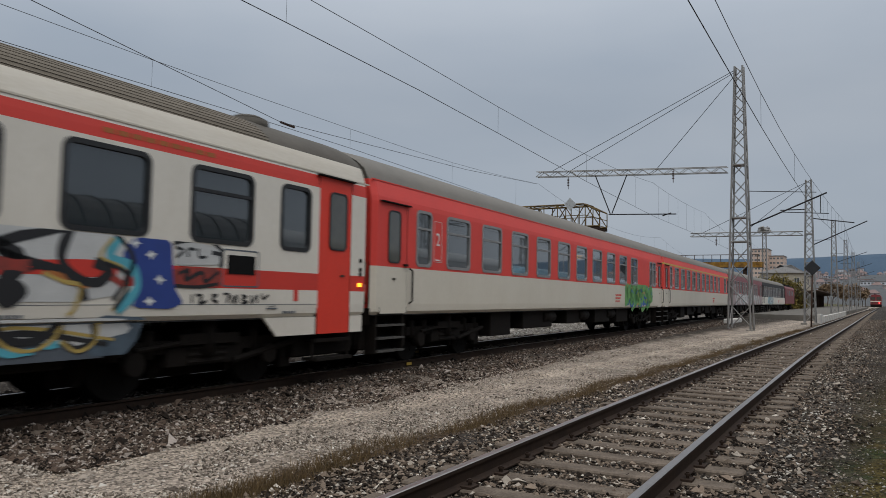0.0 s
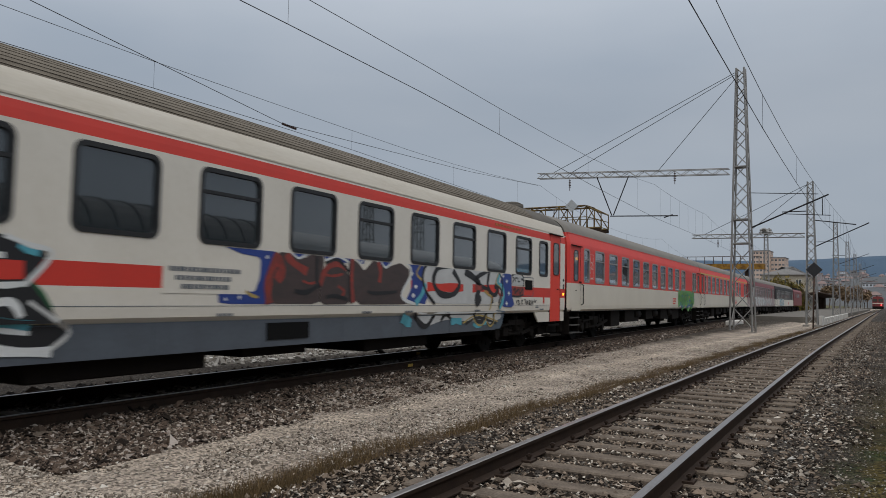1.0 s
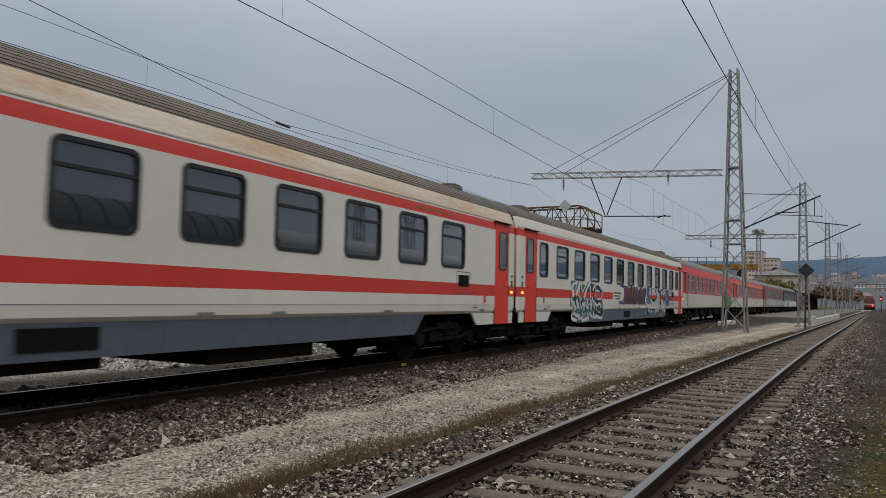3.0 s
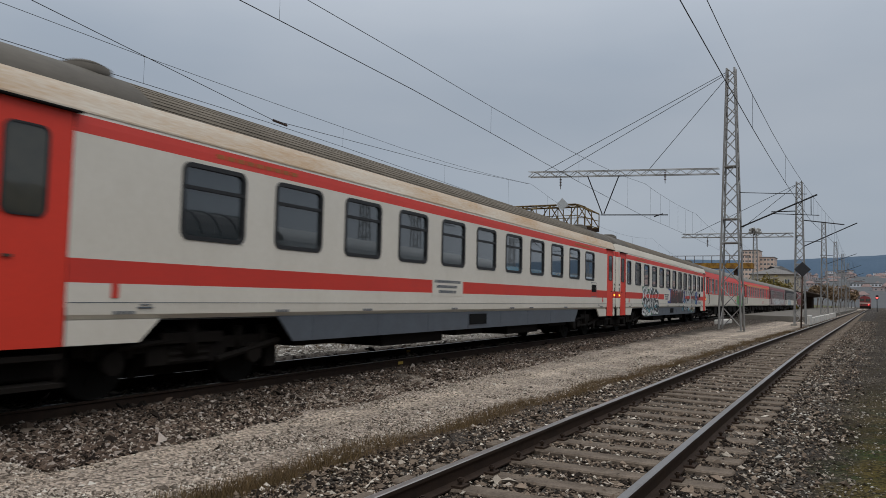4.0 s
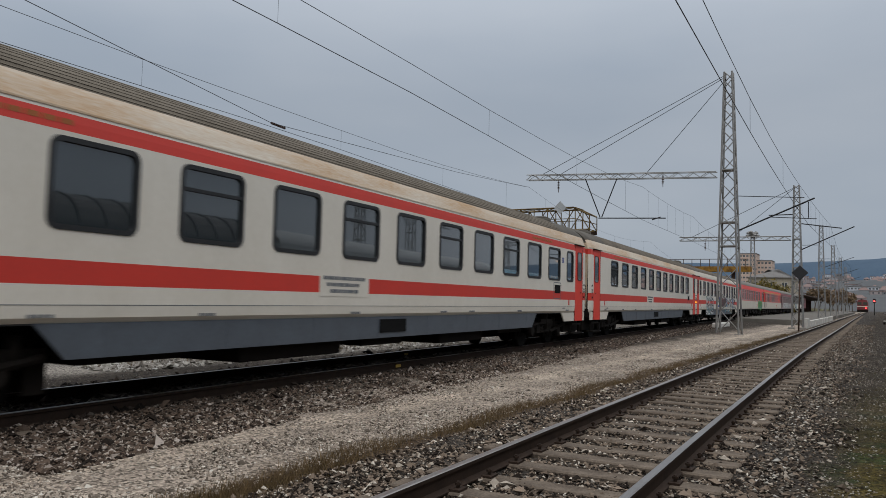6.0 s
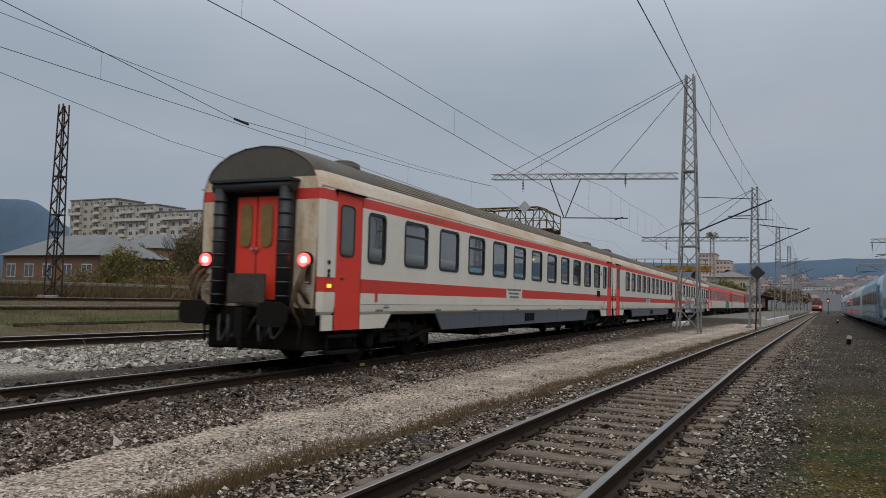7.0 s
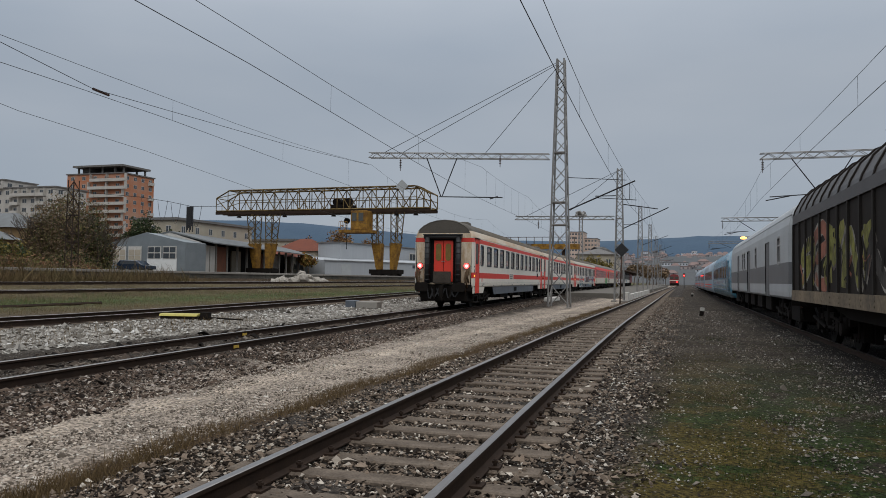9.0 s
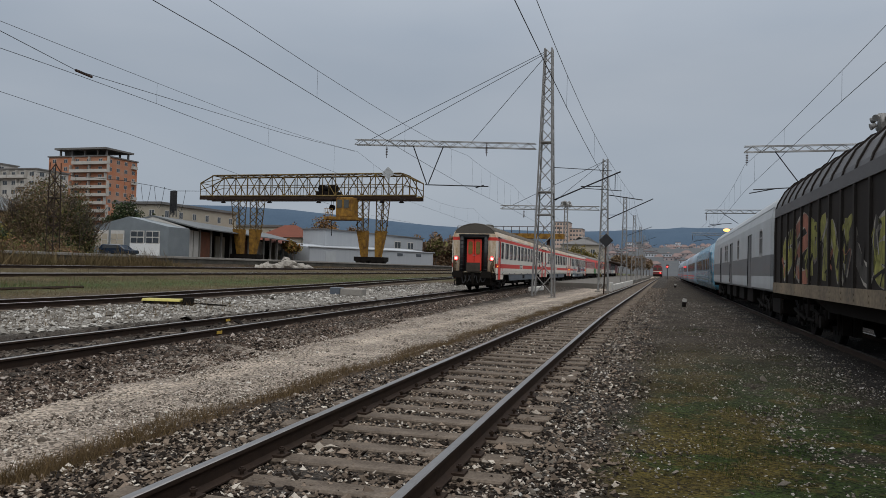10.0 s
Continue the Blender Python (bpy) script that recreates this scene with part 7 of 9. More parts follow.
G_moss = mat("faded_moss_green_spray", (0.42, 0.40, 0.10), 0.8, 0, (0.07, 0.065, 0.035), 1.6, 18, 0, 0.6, 0, (1, 1, 0.4))
G_rose = mat("faded_rose_spray", (0.46, 0.18, 0.12), 0.8, 0, (0.08, 0.045, 0.035), 1.6, 18, 0, 0.6, 0, (1, 1, 0.4))
G_pale = mat("faded_pale_spray", (0.52, 0.48, 0.42), 0.8, 0, (0.08, 0.07, 0.06), 1.6, 18, 0, 0.6, 0, (1, 1, 0.4))
G_wash = mat("thin_grey_wash_spray", (0.11, 0.10, 0.09), 0.8, 0, (0.025, 0.022, 0.02), 1.6, 18, 0, 0.6, 0, (1, 1, 0.4))
sliding_wall_wagon(stand(LINE_FREIGHT, 1.2, 22.9, -0.03), 21.7)
sliding_wall_wagon(stand(LINE_FREIGHT, -21.8, -0.1, -0.03), 21.7)


def baggage_van(m):
    v = thing("baggage_van", "light grey baggage van with a slate band", "railway van", m, "parked rail cars")
    op = [(-7.6, -6.4, 1.0, 2.95), (-1.4, 0.2, 1.0, 2.95), (6.5, 7.9, 1.0, 2.95), (-4.4, -3.7, 2.1, 2.95), (-3.3, -2.6, 2.1, 2.95), (2.5, 3.2, 2.1, 2.95), (10.2, 10.9, 2.1, 2.95)]
    bands = [(1.0, 1.45, M_vanlight), (1.45, 2.1, M_vandark), (2.1, 3.5, M_vanlight)]
    coach_body(v, bands, op, M_vanlight, "light grey body with a slate band", M_vanlight, gutter=3.5)
    add_windows(v, [(a, b) for a, b, c, d in op if c > 2], 2.1, 2.95, [True] * 4, M_alu)
    bm = bmesh.new()
    for a, b, c, d in op:
        if c < 2:
            for sd in (1, -1):
                p, q = sorted((sd * a, sd * b))
                box(bm, sd * 1.36 - 0.02, sd * 1.36 + 0.02, p, q, 1.0, 2.95)
                box(bm, sd * 1.36 - 0.03, sd * 1.36 + 0.03, (p + q) / 2 - 0.03, (p + q) / 2 + 0.03, 1.0, 2.95)
    part_each("sliding_door", bm, M_vandark, v)
    bm = bmesh.new()
    for k in range(4):
        box(bm, -1.2, 1.2, -6.5 + 3.3 * k, -4.6 + 3.3 * k, 0.45, 1.0)
    bevelled(bm, 0.03)
    part_each("underfloor_equipment", bm, M_bogie, v)
    for e in (-1, 1):
        end_wall(v, e, M_vanlight, M_vanlight, (3.0, 3.1), 0.5)
        bogie(v, e * 9.5)
    return v


baggage_van(stand(LINE_FREIGHT, 23.7, 50.1, -0.03))


def blue_car(m, nose):
    c = thing("blue_train_car", "pale blue streamlined railcar with dark window band" + (" and a sloping nose" if nose else ""), "railcar", m, "parked rail cars")
    ring = [(-1.3, 0.5), (1.3, 0.5), (1.45, 0.9), (1.45, 2.6), (1.36, 3.2), (1.1, 3.65), (0.6, 3.85), (0, 3.9), (-0.6, 3.85), (-1.1, 3.65), (-1.36, 3.2), (-1.45, 2.6), (-1.45, 0.9)]
    st = [(-12.6, 1, 1), (12.6, 1, 1)]
    if nose:
        st = [(-12.7, 0.75, 0.72), (-12.2, 0.88, 0.82), (-11, 0.96, 0.93), (-9.4, 1, 1), (12.6, 1, 1)]
    bm = bmesh.new()
    sweep(bm, ring, [((0, y, 0.5 * (1 - sz)), (sx, 0, 0), (0, 0, sz)) for y, sx, sz in st], smooth=True)
    part("body", bm, M_sky if nose else M_silver, c)
    wm = bmesh.new()
    sweep(wm, rounded(1.5, 0.8, 0.12), [((0, 0, 0), (0, 1, 0), (0, 0, 1)), ((0.02, 0, 0), (0, 1, 0), (0, 0, 1))])
    wm = mesh_of("window", wm, M_doorglass)
    for k in range(9):
        for sx in (-1, 1):
            o = part("window", wm, None, c)
            o.matrix_basis = Matrix.Translation((sx * 1.455 - 0.01, -8 + 2.3 * k, 2.2))
    bm = bmesh.new()
    for sx in (-1, 1):
        if nose:
            for q in range(3):
                pts = [(-11.2 + 0.5 * q, 0.9), (-10.4 + 0.5 * q, 2.2), (-9.6 + 0.5 * q, 3.0), (-8.6 + 0.4 * q, 2.4), (-8.2 + 0.4 * q, 1.2)]
                for a, b in zip(pts, pts[1:]):
                    d = Vector((b[0] - a[0], b[1] - a[1])).normalized() * 0.12
                    bm.faces.new([bm.verts.new((sx * 1.46, a[0] - d.y, a[1] + d.x)), bm.verts.new((sx * 1.46, a[0] + d.y, a[1] - d.x)), bm.verts.new((sx * 1.46, b[0] + d.y, b[1] - d.x)), bm.verts.new((sx * 1.46, b[0] - d.y, b[1] + d.x))])
        box(bm, sx * 1.452 - 0.006, sx * 1.452 + 0.006, -8.5, 12.6, 1.2, 1.32)
        box(bm, sx * 1.452 - 0.006, sx * 1.452 + 0.006, -8.5, 12.6, 0.95, 1.02)
    part("painted_swoosh", bm, M_deep if nose else M_red, c)
    bm = bmesh.new()
    for sx in (-1, 1):
        box(bm, sx * 1.455 - 0.006, sx * 1.455 + 0.005, -8.9, 12.6, 1.75, 2.65)
    part_each("window_band", bm, M_deep if nose else M_apron, c)
    for e in (-1, 1):
        bogie(c, e * 8.8)
    return c


for k in range(5):
    blue_car(stand(LINE_FREIGHT, 51.0 + 25.6 * k, 76.2 + 25.6 * k, -0.03), k == 0)

# yard lamp behind the van
lamp = thing("yard_lamp", "lit sodium yard lamp on a slender pole", "lamp")
bm = bmesh.new()
rod(bm, (6.9, 80, -0.2), (6.9, 80, 6.2), 0.07, 8, 0, 0.05)
rod(bm, (6.9, 80, 6.2), (5.5, 80, 6.05), 0.04, 8)
part("pole", bm, M_galv, lamp)
bm = bmesh.new()
bmesh.ops.create_uvsphere(bm, u_segments=14, v_segments=8, radius=0.26, matrix=Matrix.Translation((5.3, 80, 5.95)) @ Matrix.Diagonal((1.2, 0.9, 0.55, 1)))
part("lamp_head", bm, mat("sodium_glow", (1, 0.7, 0.3), 0.4, emit=((1.0, 0.47, 0.09), 3.2)), lamp, "glowing amber lamp head")

# red locomotive standing far down the near track
far_loco = thing("shunting_locomotive", "distant red locomotive with lit red lamps", "locomotive", pose(-4.15, 262, 0))
bm = bmesh.new()
sweep(bm, [(-1.45, 1.0), (1.45, 1.0), (1.45, 3.2), (1.2, 3.9), (0, 4.1), (-1.2, 3.9), (-1.45, 3.2)], [((0, y, 0), (s, 0, 0), (0, 0, 1)) for y, s in ((-7, 0.94), (-6.5, 1), (7, 1))])
part("body", bm, M_darkred, far_loco)
bm = bmesh.new()
for x in (-0.75, 0.75):
    box(bm, x - 0.55, x + 0.55, -7.05, -6.9, 2.5, 3.3)
part_each("windscreen", bm, M_doorglass, far_loco)
bm = bmesh.new()
box(bm, -1.4, 1.4, -7.1, 7, 0.3, 1.1)
part("running_gear", bm, M_bogie, far_loco)
bm = bmesh.new()
box(bm, -1.43, 1.43, -7.06, -7.0, 1.9, 2.1)
part("pale_band", bm, M_cream, far_loco)
for x in (-0.9, 0.9):
    bm = bmesh.new()
    rod(bm, (x, -7.05, 1.55), (x, -7.15, 1.55), 0.17, 12)
    part("head_lamp", bm, M_tail if x > 0 else M_doorglass, far_loco, "lit red lamp" if x > 0 else "dark lamp")
sig = thing("signal_lamp", "red signal light on a slim post", "signal")
bm = bmesh.new()
rod(bm, (-0.9, 216, -0.2), (-0.9, 216, 3.3), 0.08, 8)
box(bm, -1.2, -0.6, 215.9, 216.2, 2.9, 3.9)
part("post", bm, M_bogie, sig)
bm = bmesh.new()
rod(bm, (-0.9, 215.9, 3.3), (-0.9, 215.8, 3.3), 0.2, 12)
part("lens", bm, M_tail, sig)

# ---------------------------------------------------------------- platform, small yard things
plat = thing("platform", "low grey concrete station platform with white edge", "platform", kind="structure")
bm = bmesh.new()
for a, b in zip(range(72, 250, 6), range(78, 256, 6)):
    q = [(on(LINE_TRAIN, a) + 1.75, a), (on(LINE_NEAR, a) - 1.65, a), (on(LINE_NEAR, b) - 1.65, b), (on(LINE_TRAIN, b) + 1.75, b)]
    lo, hi = [bm.verts.new((x, y, -0.2)) for x, y in q], [bm.verts.new((x, y, 0.28)) for x, y in q]
    bm.faces.new(hi)
    for k in range(4):
        bm.faces.new((lo[k], lo[(k + 1) % 4], hi[(k + 1) % 4], hi[k]))
part("slab", bm, mat("worn_platform_asphalt", (0.17, 0.155, 0.135), 0.9, 0, (0.10, 0.092, 0.08), 0.8, 20, 0.2), plat)
M_ivory = mat("worn_white_edge_paint", (0.62, 0.6, 0.56), 0.8, 0, (0.4, 0.38, 0.35), 3, 25)
for k in range(14):
    bm = bmesh.new()
    y = 62.5 + 3.2 * k
    x = on(LINE_NEAR, y) - 1.55
    box(bm, x - 0.12, x + 0.12, y - 0.9, y + 0.9, -0.18, 0.36 if k else 0.55)
    bevelled(bm, 0.02)
    part("edge_stone", bm, M_ivory, plat)
bm = bmesh.new()
box(bm, -9.6, -9.1, 52, 56, -0.1, 0.22)
bevelled(bm, 0.05)
part("ramp_kerb", bm, M_ivory, plat)

post = thing("signal_board", "dark diamond signal board on a thin post", "railway sign")
bm = bmesh.new()
rod(bm, (-4.62, 55, -0.25), (-4.5, 55, 3.9), 0.05, 8)
part("post", bm, M_rustmast, post)
bm = bmesh.new()
box(bm, -0.36, 0.36, -0.08, 0.08, -0.36, 0.36)
bevelled(bm, 0.02)
o = part("board", bm, M_black, post)
o.matrix_basis = Matrix.Translation((-4.5, 54.9, 3.7)) @ Matrix.Rotation(math.pi / 4, 4, "Y")
for k, (x, y) in enumerate(((0.64, 38.5), (0.5, 92.0))):
    s = thing("marker_stone", "leaning white-topped marker stone", "marker stone", Matrix.Translation((x, y, -0.2)) @ pose(0, 0, 0, 0, 8, 20) @ Matrix.Scale(0.8, 4))
    bm = bmesh.new()
    box(bm, -0.12, 0.12, -0.07, 0.07, -0.1, 0.34)
    bevelled(bm, 0.03, 2)
    part("stone", bm, M_bogie, s)
    bm = bmesh.new()
    box(bm, -0.125, 0.125, -0.075, 0.075, 0.3, 0.52)
    bevelled(bm, 0.03, 2)
    part("white_cap", bm, M_ivory, s)

sw = thing("point_machine", "low point machine with a weathered yellow lid", "point machine", pose(-15.6, 20.4, -0.02, 0, 0, 12))
bm = bmesh.new()
box(bm, -0.62, 0.62, -0.24, 0.24, 0.0, 0.12)
box(bm, 0.66, 0.95, -0.12, 0.12, 0.0, 0.26)
rod(bm, (0.9, 0, 0.08), (2.1, -0.1, 0.04), 0.03)
bevelled(bm, 0.015)
part("case", bm, M_bogie, sw)
bm = bmesh.new()
sweep(bm, [(-0.28, 0.12), (0.28, 0.12), (0.2, 0.2), (-0.2, 0.2)], [((-0.66, 0, 0), (0, 1, 0), (0, 0, 1)), ((0.62, 0, 0), (0, 1, 0), (0, 0, 1))])
bevelled(bm, 0.015)
part("lid", bm, mat("weathered_yellow_paint", (0.5, 0.42, 0.08), 0.6, 0, (0.35, 0.3, 0.08), 4), sw, "weathered yellow lid")
ch = thing("cable_chamber", "low concrete cable chamber with a steel lid", "cable chamber", pose(-14.9, 33.0, -0.05, 0, 0, 8))
bm = bmesh.new()
box(bm, -0.2, 0.85, -0.45, 0.45, 0, 0.34)
bevelled(bm, 0.03)
part("chamber", bm, M_concrete, ch)
bm = bmesh.new()
box(bm, -0.75, -0.25, -0.35, 0.35, 0, 0.38)
bevelled(bm, 0.02)
part("steel_box", bm, M_apron, ch)
for x, y, rz in ((-9.05, 16.2, 0), (-8.85, 13.3, 0)):
    mk = thing("rail_marker", "small yellow paint mark plate on the rail web", "marker", pose(on(LINE_TRAIN, y) + (0.7525 if x > -9 else -0.7525) + 0.045, y, -0.03))
    bm = bmesh.new()
    box(bm, -0.006, 0.006, -0.09, 0.09, -0.03, 0.03)
    part("plate", bm, M_yellow, mk)
# short stubs of old rail lying in the grass, sign diamond over the crane
bm = bmesh.new()
rod(bm, (-21.8, 14, 0.25), (-22.2, 24, 0.27), 0.07, 6)
thing("loose_rail", "loose rusty rail lying in the grass", "rail", data=mesh_of("loose_rail", bm, M_railside))
M_rubble = mat("pale_broken_concrete", (0.42, 0.385, 0.335), 0.9, 0, (0.20, 0.18, 0.155), 2.5, 20, 0.3)
rubble = thing("rubble_heap", "heap of pale concrete rubble at the dock", "rubble")
rs = random.Random(9)
for k in range(22):
    bm = bmesh.new()
    bmesh.ops.create_icosphere(bm, subdivisions=1, radius=0.62)
    sx, sy, sz = rs.uniform(0.7, 1.6), rs.uniform(0.7, 1.3), rs.uniform(0.6, 1.0)
    for v in bm.verts:
        v.co *= 1 + 0.35 * noise.noise(v.co * 1.7 + Vector((k * 7, 0, 0)))
        v.co = Vector((v.co.x * sx, v.co.y * sy, v.co.z * sz))
    o = part("rubble_block", bm, M_rubble, rubble)
    o.matrix_basis = pose(-35.6 + rs.uniform(-0.7, 0.5), 59.5 + 0.43 * k + rs.uniform(-0.4, 0.4), 0.8 + rs.uniform(-0.15, 0.75 if 3 < k < 18 else 0.2), rs.uniform(-25, 25), rs.uniform(-25, 25), rs.uniform(0, 180))

# dock wall in cast panels
dock = thing("dock_wall", "stained concrete loading dock wall", "retaining wall", kind="structure")
bm = bmesh.new()
box(bm, -0.12, 0.12, -1.98, 1.98, 0.2, 1.56)
bevelled(bm, 0.02)
dp = mesh_of("wall_panel", bm, M_dock)
bm = bmesh.new()
box(bm, -0.3, 0.2, -2.0, 2.0, 1.56, 1.74)
bevelled(bm, 0.02)
dc = mesh_of("coping", bm, M_concrete)
for k in range(44):
    for nm, me in (("wall_panel", dp), ("coping", dc)):
        o = part(nm, me, None, dock)
        o.matrix_basis = Matrix.Translation((-36.95, -6 + 4.0 * k, 0))

# ---------------------------------------------------------------- gantry crane
M_crane = mat("flaking_yellow_crane_paint", (0.36, 0.195, 0.035), 0.8, 0, (0.07, 0.032, 0.018), 1.4, 14, 0.08, 0.8)
M_cranebeam = mat("rusty_olive_truss_paint", (0.19, 0.132, 0.05), 0.8, 0, (0.035, 0.022, 0.016), 1.3, 14, 0.08, 0.75)
M_cranerust = mat("dark_rust_girder", (0.05, 0.03, 0.02), 0.85, 0, (0.025, 0.017, 0.013), 1.2, 14, 0.1)
crane = thing("gantry_crane", "old yellow gantry crane with rusty truss girder", "gantry crane")
X0, X1, CY, CZ0, CZ1 = -66.0, -32.6, 95.0, 10.9, 13.9
bm = bmesh.new()
for dy in (-1.5, 1.5):
    rod(bm, (X0, CY + dy, CZ0), (X1, CY + dy, CZ0), 0.12, 4)
    rod(bm, (X0 + 2.2, CY + dy, CZ1), (X1 - 2.2, CY + dy, CZ1), 0.11, 4)
    rod(bm, (X0, CY + dy, CZ0 + 1.9), (X0 + 2.2, CY + dy, CZ1), 0.1, 4)
    rod(bm, (X1, CY + dy, CZ0 + 1.9), (X1 - 2.2, CY + dy, CZ1), 0.1, 4)
part_each("girder_chord", bm, M_cranebeam, crane)
bm = bmesh.new()
for dy in (-1.5, 1.5):
    box(bm, X0, X1, CY + dy - 0.14, CY + dy + 0.14, CZ0 - 0.5, CZ0 - 0.12)
for k in range(12):
    box(bm, X0 + 1.2 + 2.7 * k, X0 + 2.4 + 2.7 * k, CY - 1.62, CY - 1.3, CZ0 - 0.62, CZ0 - 0.46)
part_each("runway_beam", bm, M_cranerust, crane, "dark rusty lower runway beam")
bm = bmesh.new()
n = 17
for k in range(n + 1):
    x = X0 + (X1 - X0) * k / n
    top = CZ1 if 1 <= k <= n - 1 else CZ0 + 1.9
    for dy in (-1.5, 1.5):
        rod(bm, (x, CY + dy, CZ0), (x, CY + dy, top), 0.07, 4)
        if k < n:
            xn = X0 + (X1 - X0) * (k + 1) / n
            tn = CZ1 if 1 <= k + 1 <= n - 1 else CZ0 + 1.9
            rod(bm, (x, CY + dy, CZ0 if k % 2 else top), (xn, CY + dy, tn if k % 2 else CZ0), 0.07, 4)
            rod(bm, ((x + xn) / 2, CY + dy, CZ0), ((x + xn) / 2, CY + dy, (top + CZ0) / 2), 0.05, 4)
            rod(bm, (x, CY + dy, (top + CZ0) / 2), (xn, CY + dy, (tn + CZ0) / 2), 0.05, 4)
    rod(bm, (x, CY - 1.5, top), (x, CY + 1.5, top), 0.055, 4)
    rod(bm, (x, CY - 1.5, CZ0), (x, CY + 1.5, CZ0), 0.055, 4)
    if k < n:
        rod(bm, (x, CY - 1.5, top), (X0 + (X1 - X0) * (k + 1) / n, CY + 1.5, tn), 0.05, 4)
tagged(part("girder_bracing", bm, M_cranebeam, crane), kind="stuff")
for lx in (-58.9, -39.4):
    for off in (-1.35, 1.35):
        bm = bmesh.new()
        for q in (-0.55, 0.55):
            for r in (-0.9, 0.9):
                rod(bm, (lx + off * 1.15 + q, CY + r * 1.3, CZ0), (lx + off + q * 0.8, CY + r * 0.8, 6.0), 0.08, 4)
        for k in range(5):
            z0, z1 = CZ0 - 0.98 * k, CZ0 - 0.98 * (k + 1)
            g = 1 if k % 2 else -1
            for r in (-1, 1):
                rod(bm, (lx + off * 1.1 + g * 0.5, CY + r, z0), (lx + off * 1.05 - g * 0.5, CY + r, z1), 0.055, 4)
                rod(bm, (lx + off * 1.1 + r * 0.5, CY - g, z0), (lx + off * 1.05 + r * 0.5, CY + g, z1), 0.055, 4)
        tagged(part("lattice_leg", bm, M_cranebeam, crane), kind="stuff")
        bm = bmesh.new()
        sweep(bm, [(-0.62, -0.8), (0.62, -0.8), (0.62, 0.8), (-0.62, 0.8)], [((lx + off, CY, 6.2), (1, 0, 0), (0, 1, 0)), ((lx + off * 0.75, CY, 2.4), (0.5, 0, 0), (0, 0.6, 0))])
        part("box_leg", bm, M_crane, crane, "flaking yellow box leg")
    bm = bmesh.new()
    box(bm, lx - 2.2, lx + 2.2, CY - 0.9, CY + 0.9, 2.0, 2.6)
    for q in (-1.6, -0.7, 0.7, 1.6):
        rod(bm, (lx + q, CY - 0.95, 2.02), (lx + q, CY + 0.95, 2.02), 0.36, 12)
    part("travel_carriage", bm, M_bogie, crane)
bm = bmesh.new()
box(bm, -43.4, -41.0, CY - 3.3, CY - 1.2, 7.9, 10.5)
bevelled(bm, 0.08)
cab = part("cabin", bm, M_crane, crane, "yellow operator cabin")
bm = bmesh.new()
for x in (-43.2, -42.2):
    box(bm, x, x + 0.7, CY - 3.34, CY - 3.28, 9.1, 10.2)
part_each("cabin_window", bm, M_doorglass, cab)
bm = bmesh.new()
box(bm, -45.0, -40.5, CY - 3.6, CY - 0.8, 7.5, 7.9)
for k in range(6):
    rod(bm, (-45 + 0.25 * k, CY - 3.55, 7.9), (-45 + 0.25 * k, CY - 3.55, 9.0), 0.03, 4)
rod(bm, (-45, CY - 3.55, 9.0), (-43.8, CY - 3.55, 9.0), 0.03, 4)
part("cabin_platform", bm, M_crane, cab)
bm = bmesh.new()
box(bm, -47.5, -44.6, CY - 1.2, CY + 1.2, 11.0, 11.6)
rod(bm, (-46.8, CY - 0.9, 12.0), (-46.8, CY + 0.9, 12.0), 0.55, 12)
box(bm, -45.9, -45.0, CY - 0.7, CY + 0.7, 11.6, 12.5)
part("trolley", bm, M_bogie, crane)
bm = bmesh.new()
for q in (-0.15, 0.15):
    rod(bm, (-45.5 + q, CY, 11.0), (-45.5 + q, CY, 9.6), 0.03, 4)
rod(bm, (-45.5, CY - 0.2, 9.4), (-45.5, CY + 0.2, 9.4), 0.4, 14)
rod(bm, (-45.5, CY, 9.2), (-45.5, CY, 5.4), 0.05, 5)
part("hook_block", bm, M_bogie, crane)
for x in (-62, -54.5, -46.8, -37.4, -34.6):
    bm = bmesh.new()
    rod(bm, (x, CY - 1.6, CZ0 - 0.2), (x, CY - 1.6, CZ0 - 0.6), 0.06, 6)
    rod(bm, (x, CY - 1.6, CZ0 - 0.55), (x, CY - 1.6, CZ0 - 1.0), 0.1, 10, 0, 0.38)
    part("flood_lamp", bm, M_bogie, crane)
bm = bmesh.new()
box(bm, -0.62, 0.62, -0.04, 0.04, -0.62, 0.62)
o = part("warning_board", bm, M_vanlight, crane, "pale diamond board")
o.matrix_basis = Matrix.Translation((-36.6, CY - 1.75, 13.9)) @ Matrix.Rotation(math.pi / 4, 4, "Y")
wire("crane_cable", "slack crane supply cable", [(-95, 91.5, 14.6), (-79, 93, 13.2), (-74.5, 94, 12.5), (-71, 94.5, 11.8), (-66, 95, 11.8)], 0.035)
for k, (x, z) in enumerate(((-78.6, 13.1), (-75.6, 12.7), (-73.2, 12.3), (-69.5, 11.8))):
    bm = bmesh.new()
    for q in range(8):
        a, b = q / 8, (q + 1) / 8
        rod(bm, (x - 0.9 + 1.8 * a, 93.6, z - 3.2 * 4 * a * (1 - a)), (x - 0.9 + 1.8 * b, 93.6, z - 3.2 * 4 * b * (1 - b)), 0.03, 5)
    part("cable_loop", bm, M_black, crane, "slack loop of black cable")
bm = bmesh.new()
for k in range(10):
    rod(bm, (-71.5 + 0.12 * k, 94, 11.75), (-71.5 + 0.12 * k, 94 + 0.1 * (k % 3), 7.9 + 0.3 * (k % 4)), 0.075, 5)
part("cable_bundle", bm, M_black, crane, "hanging bundle of black cables")

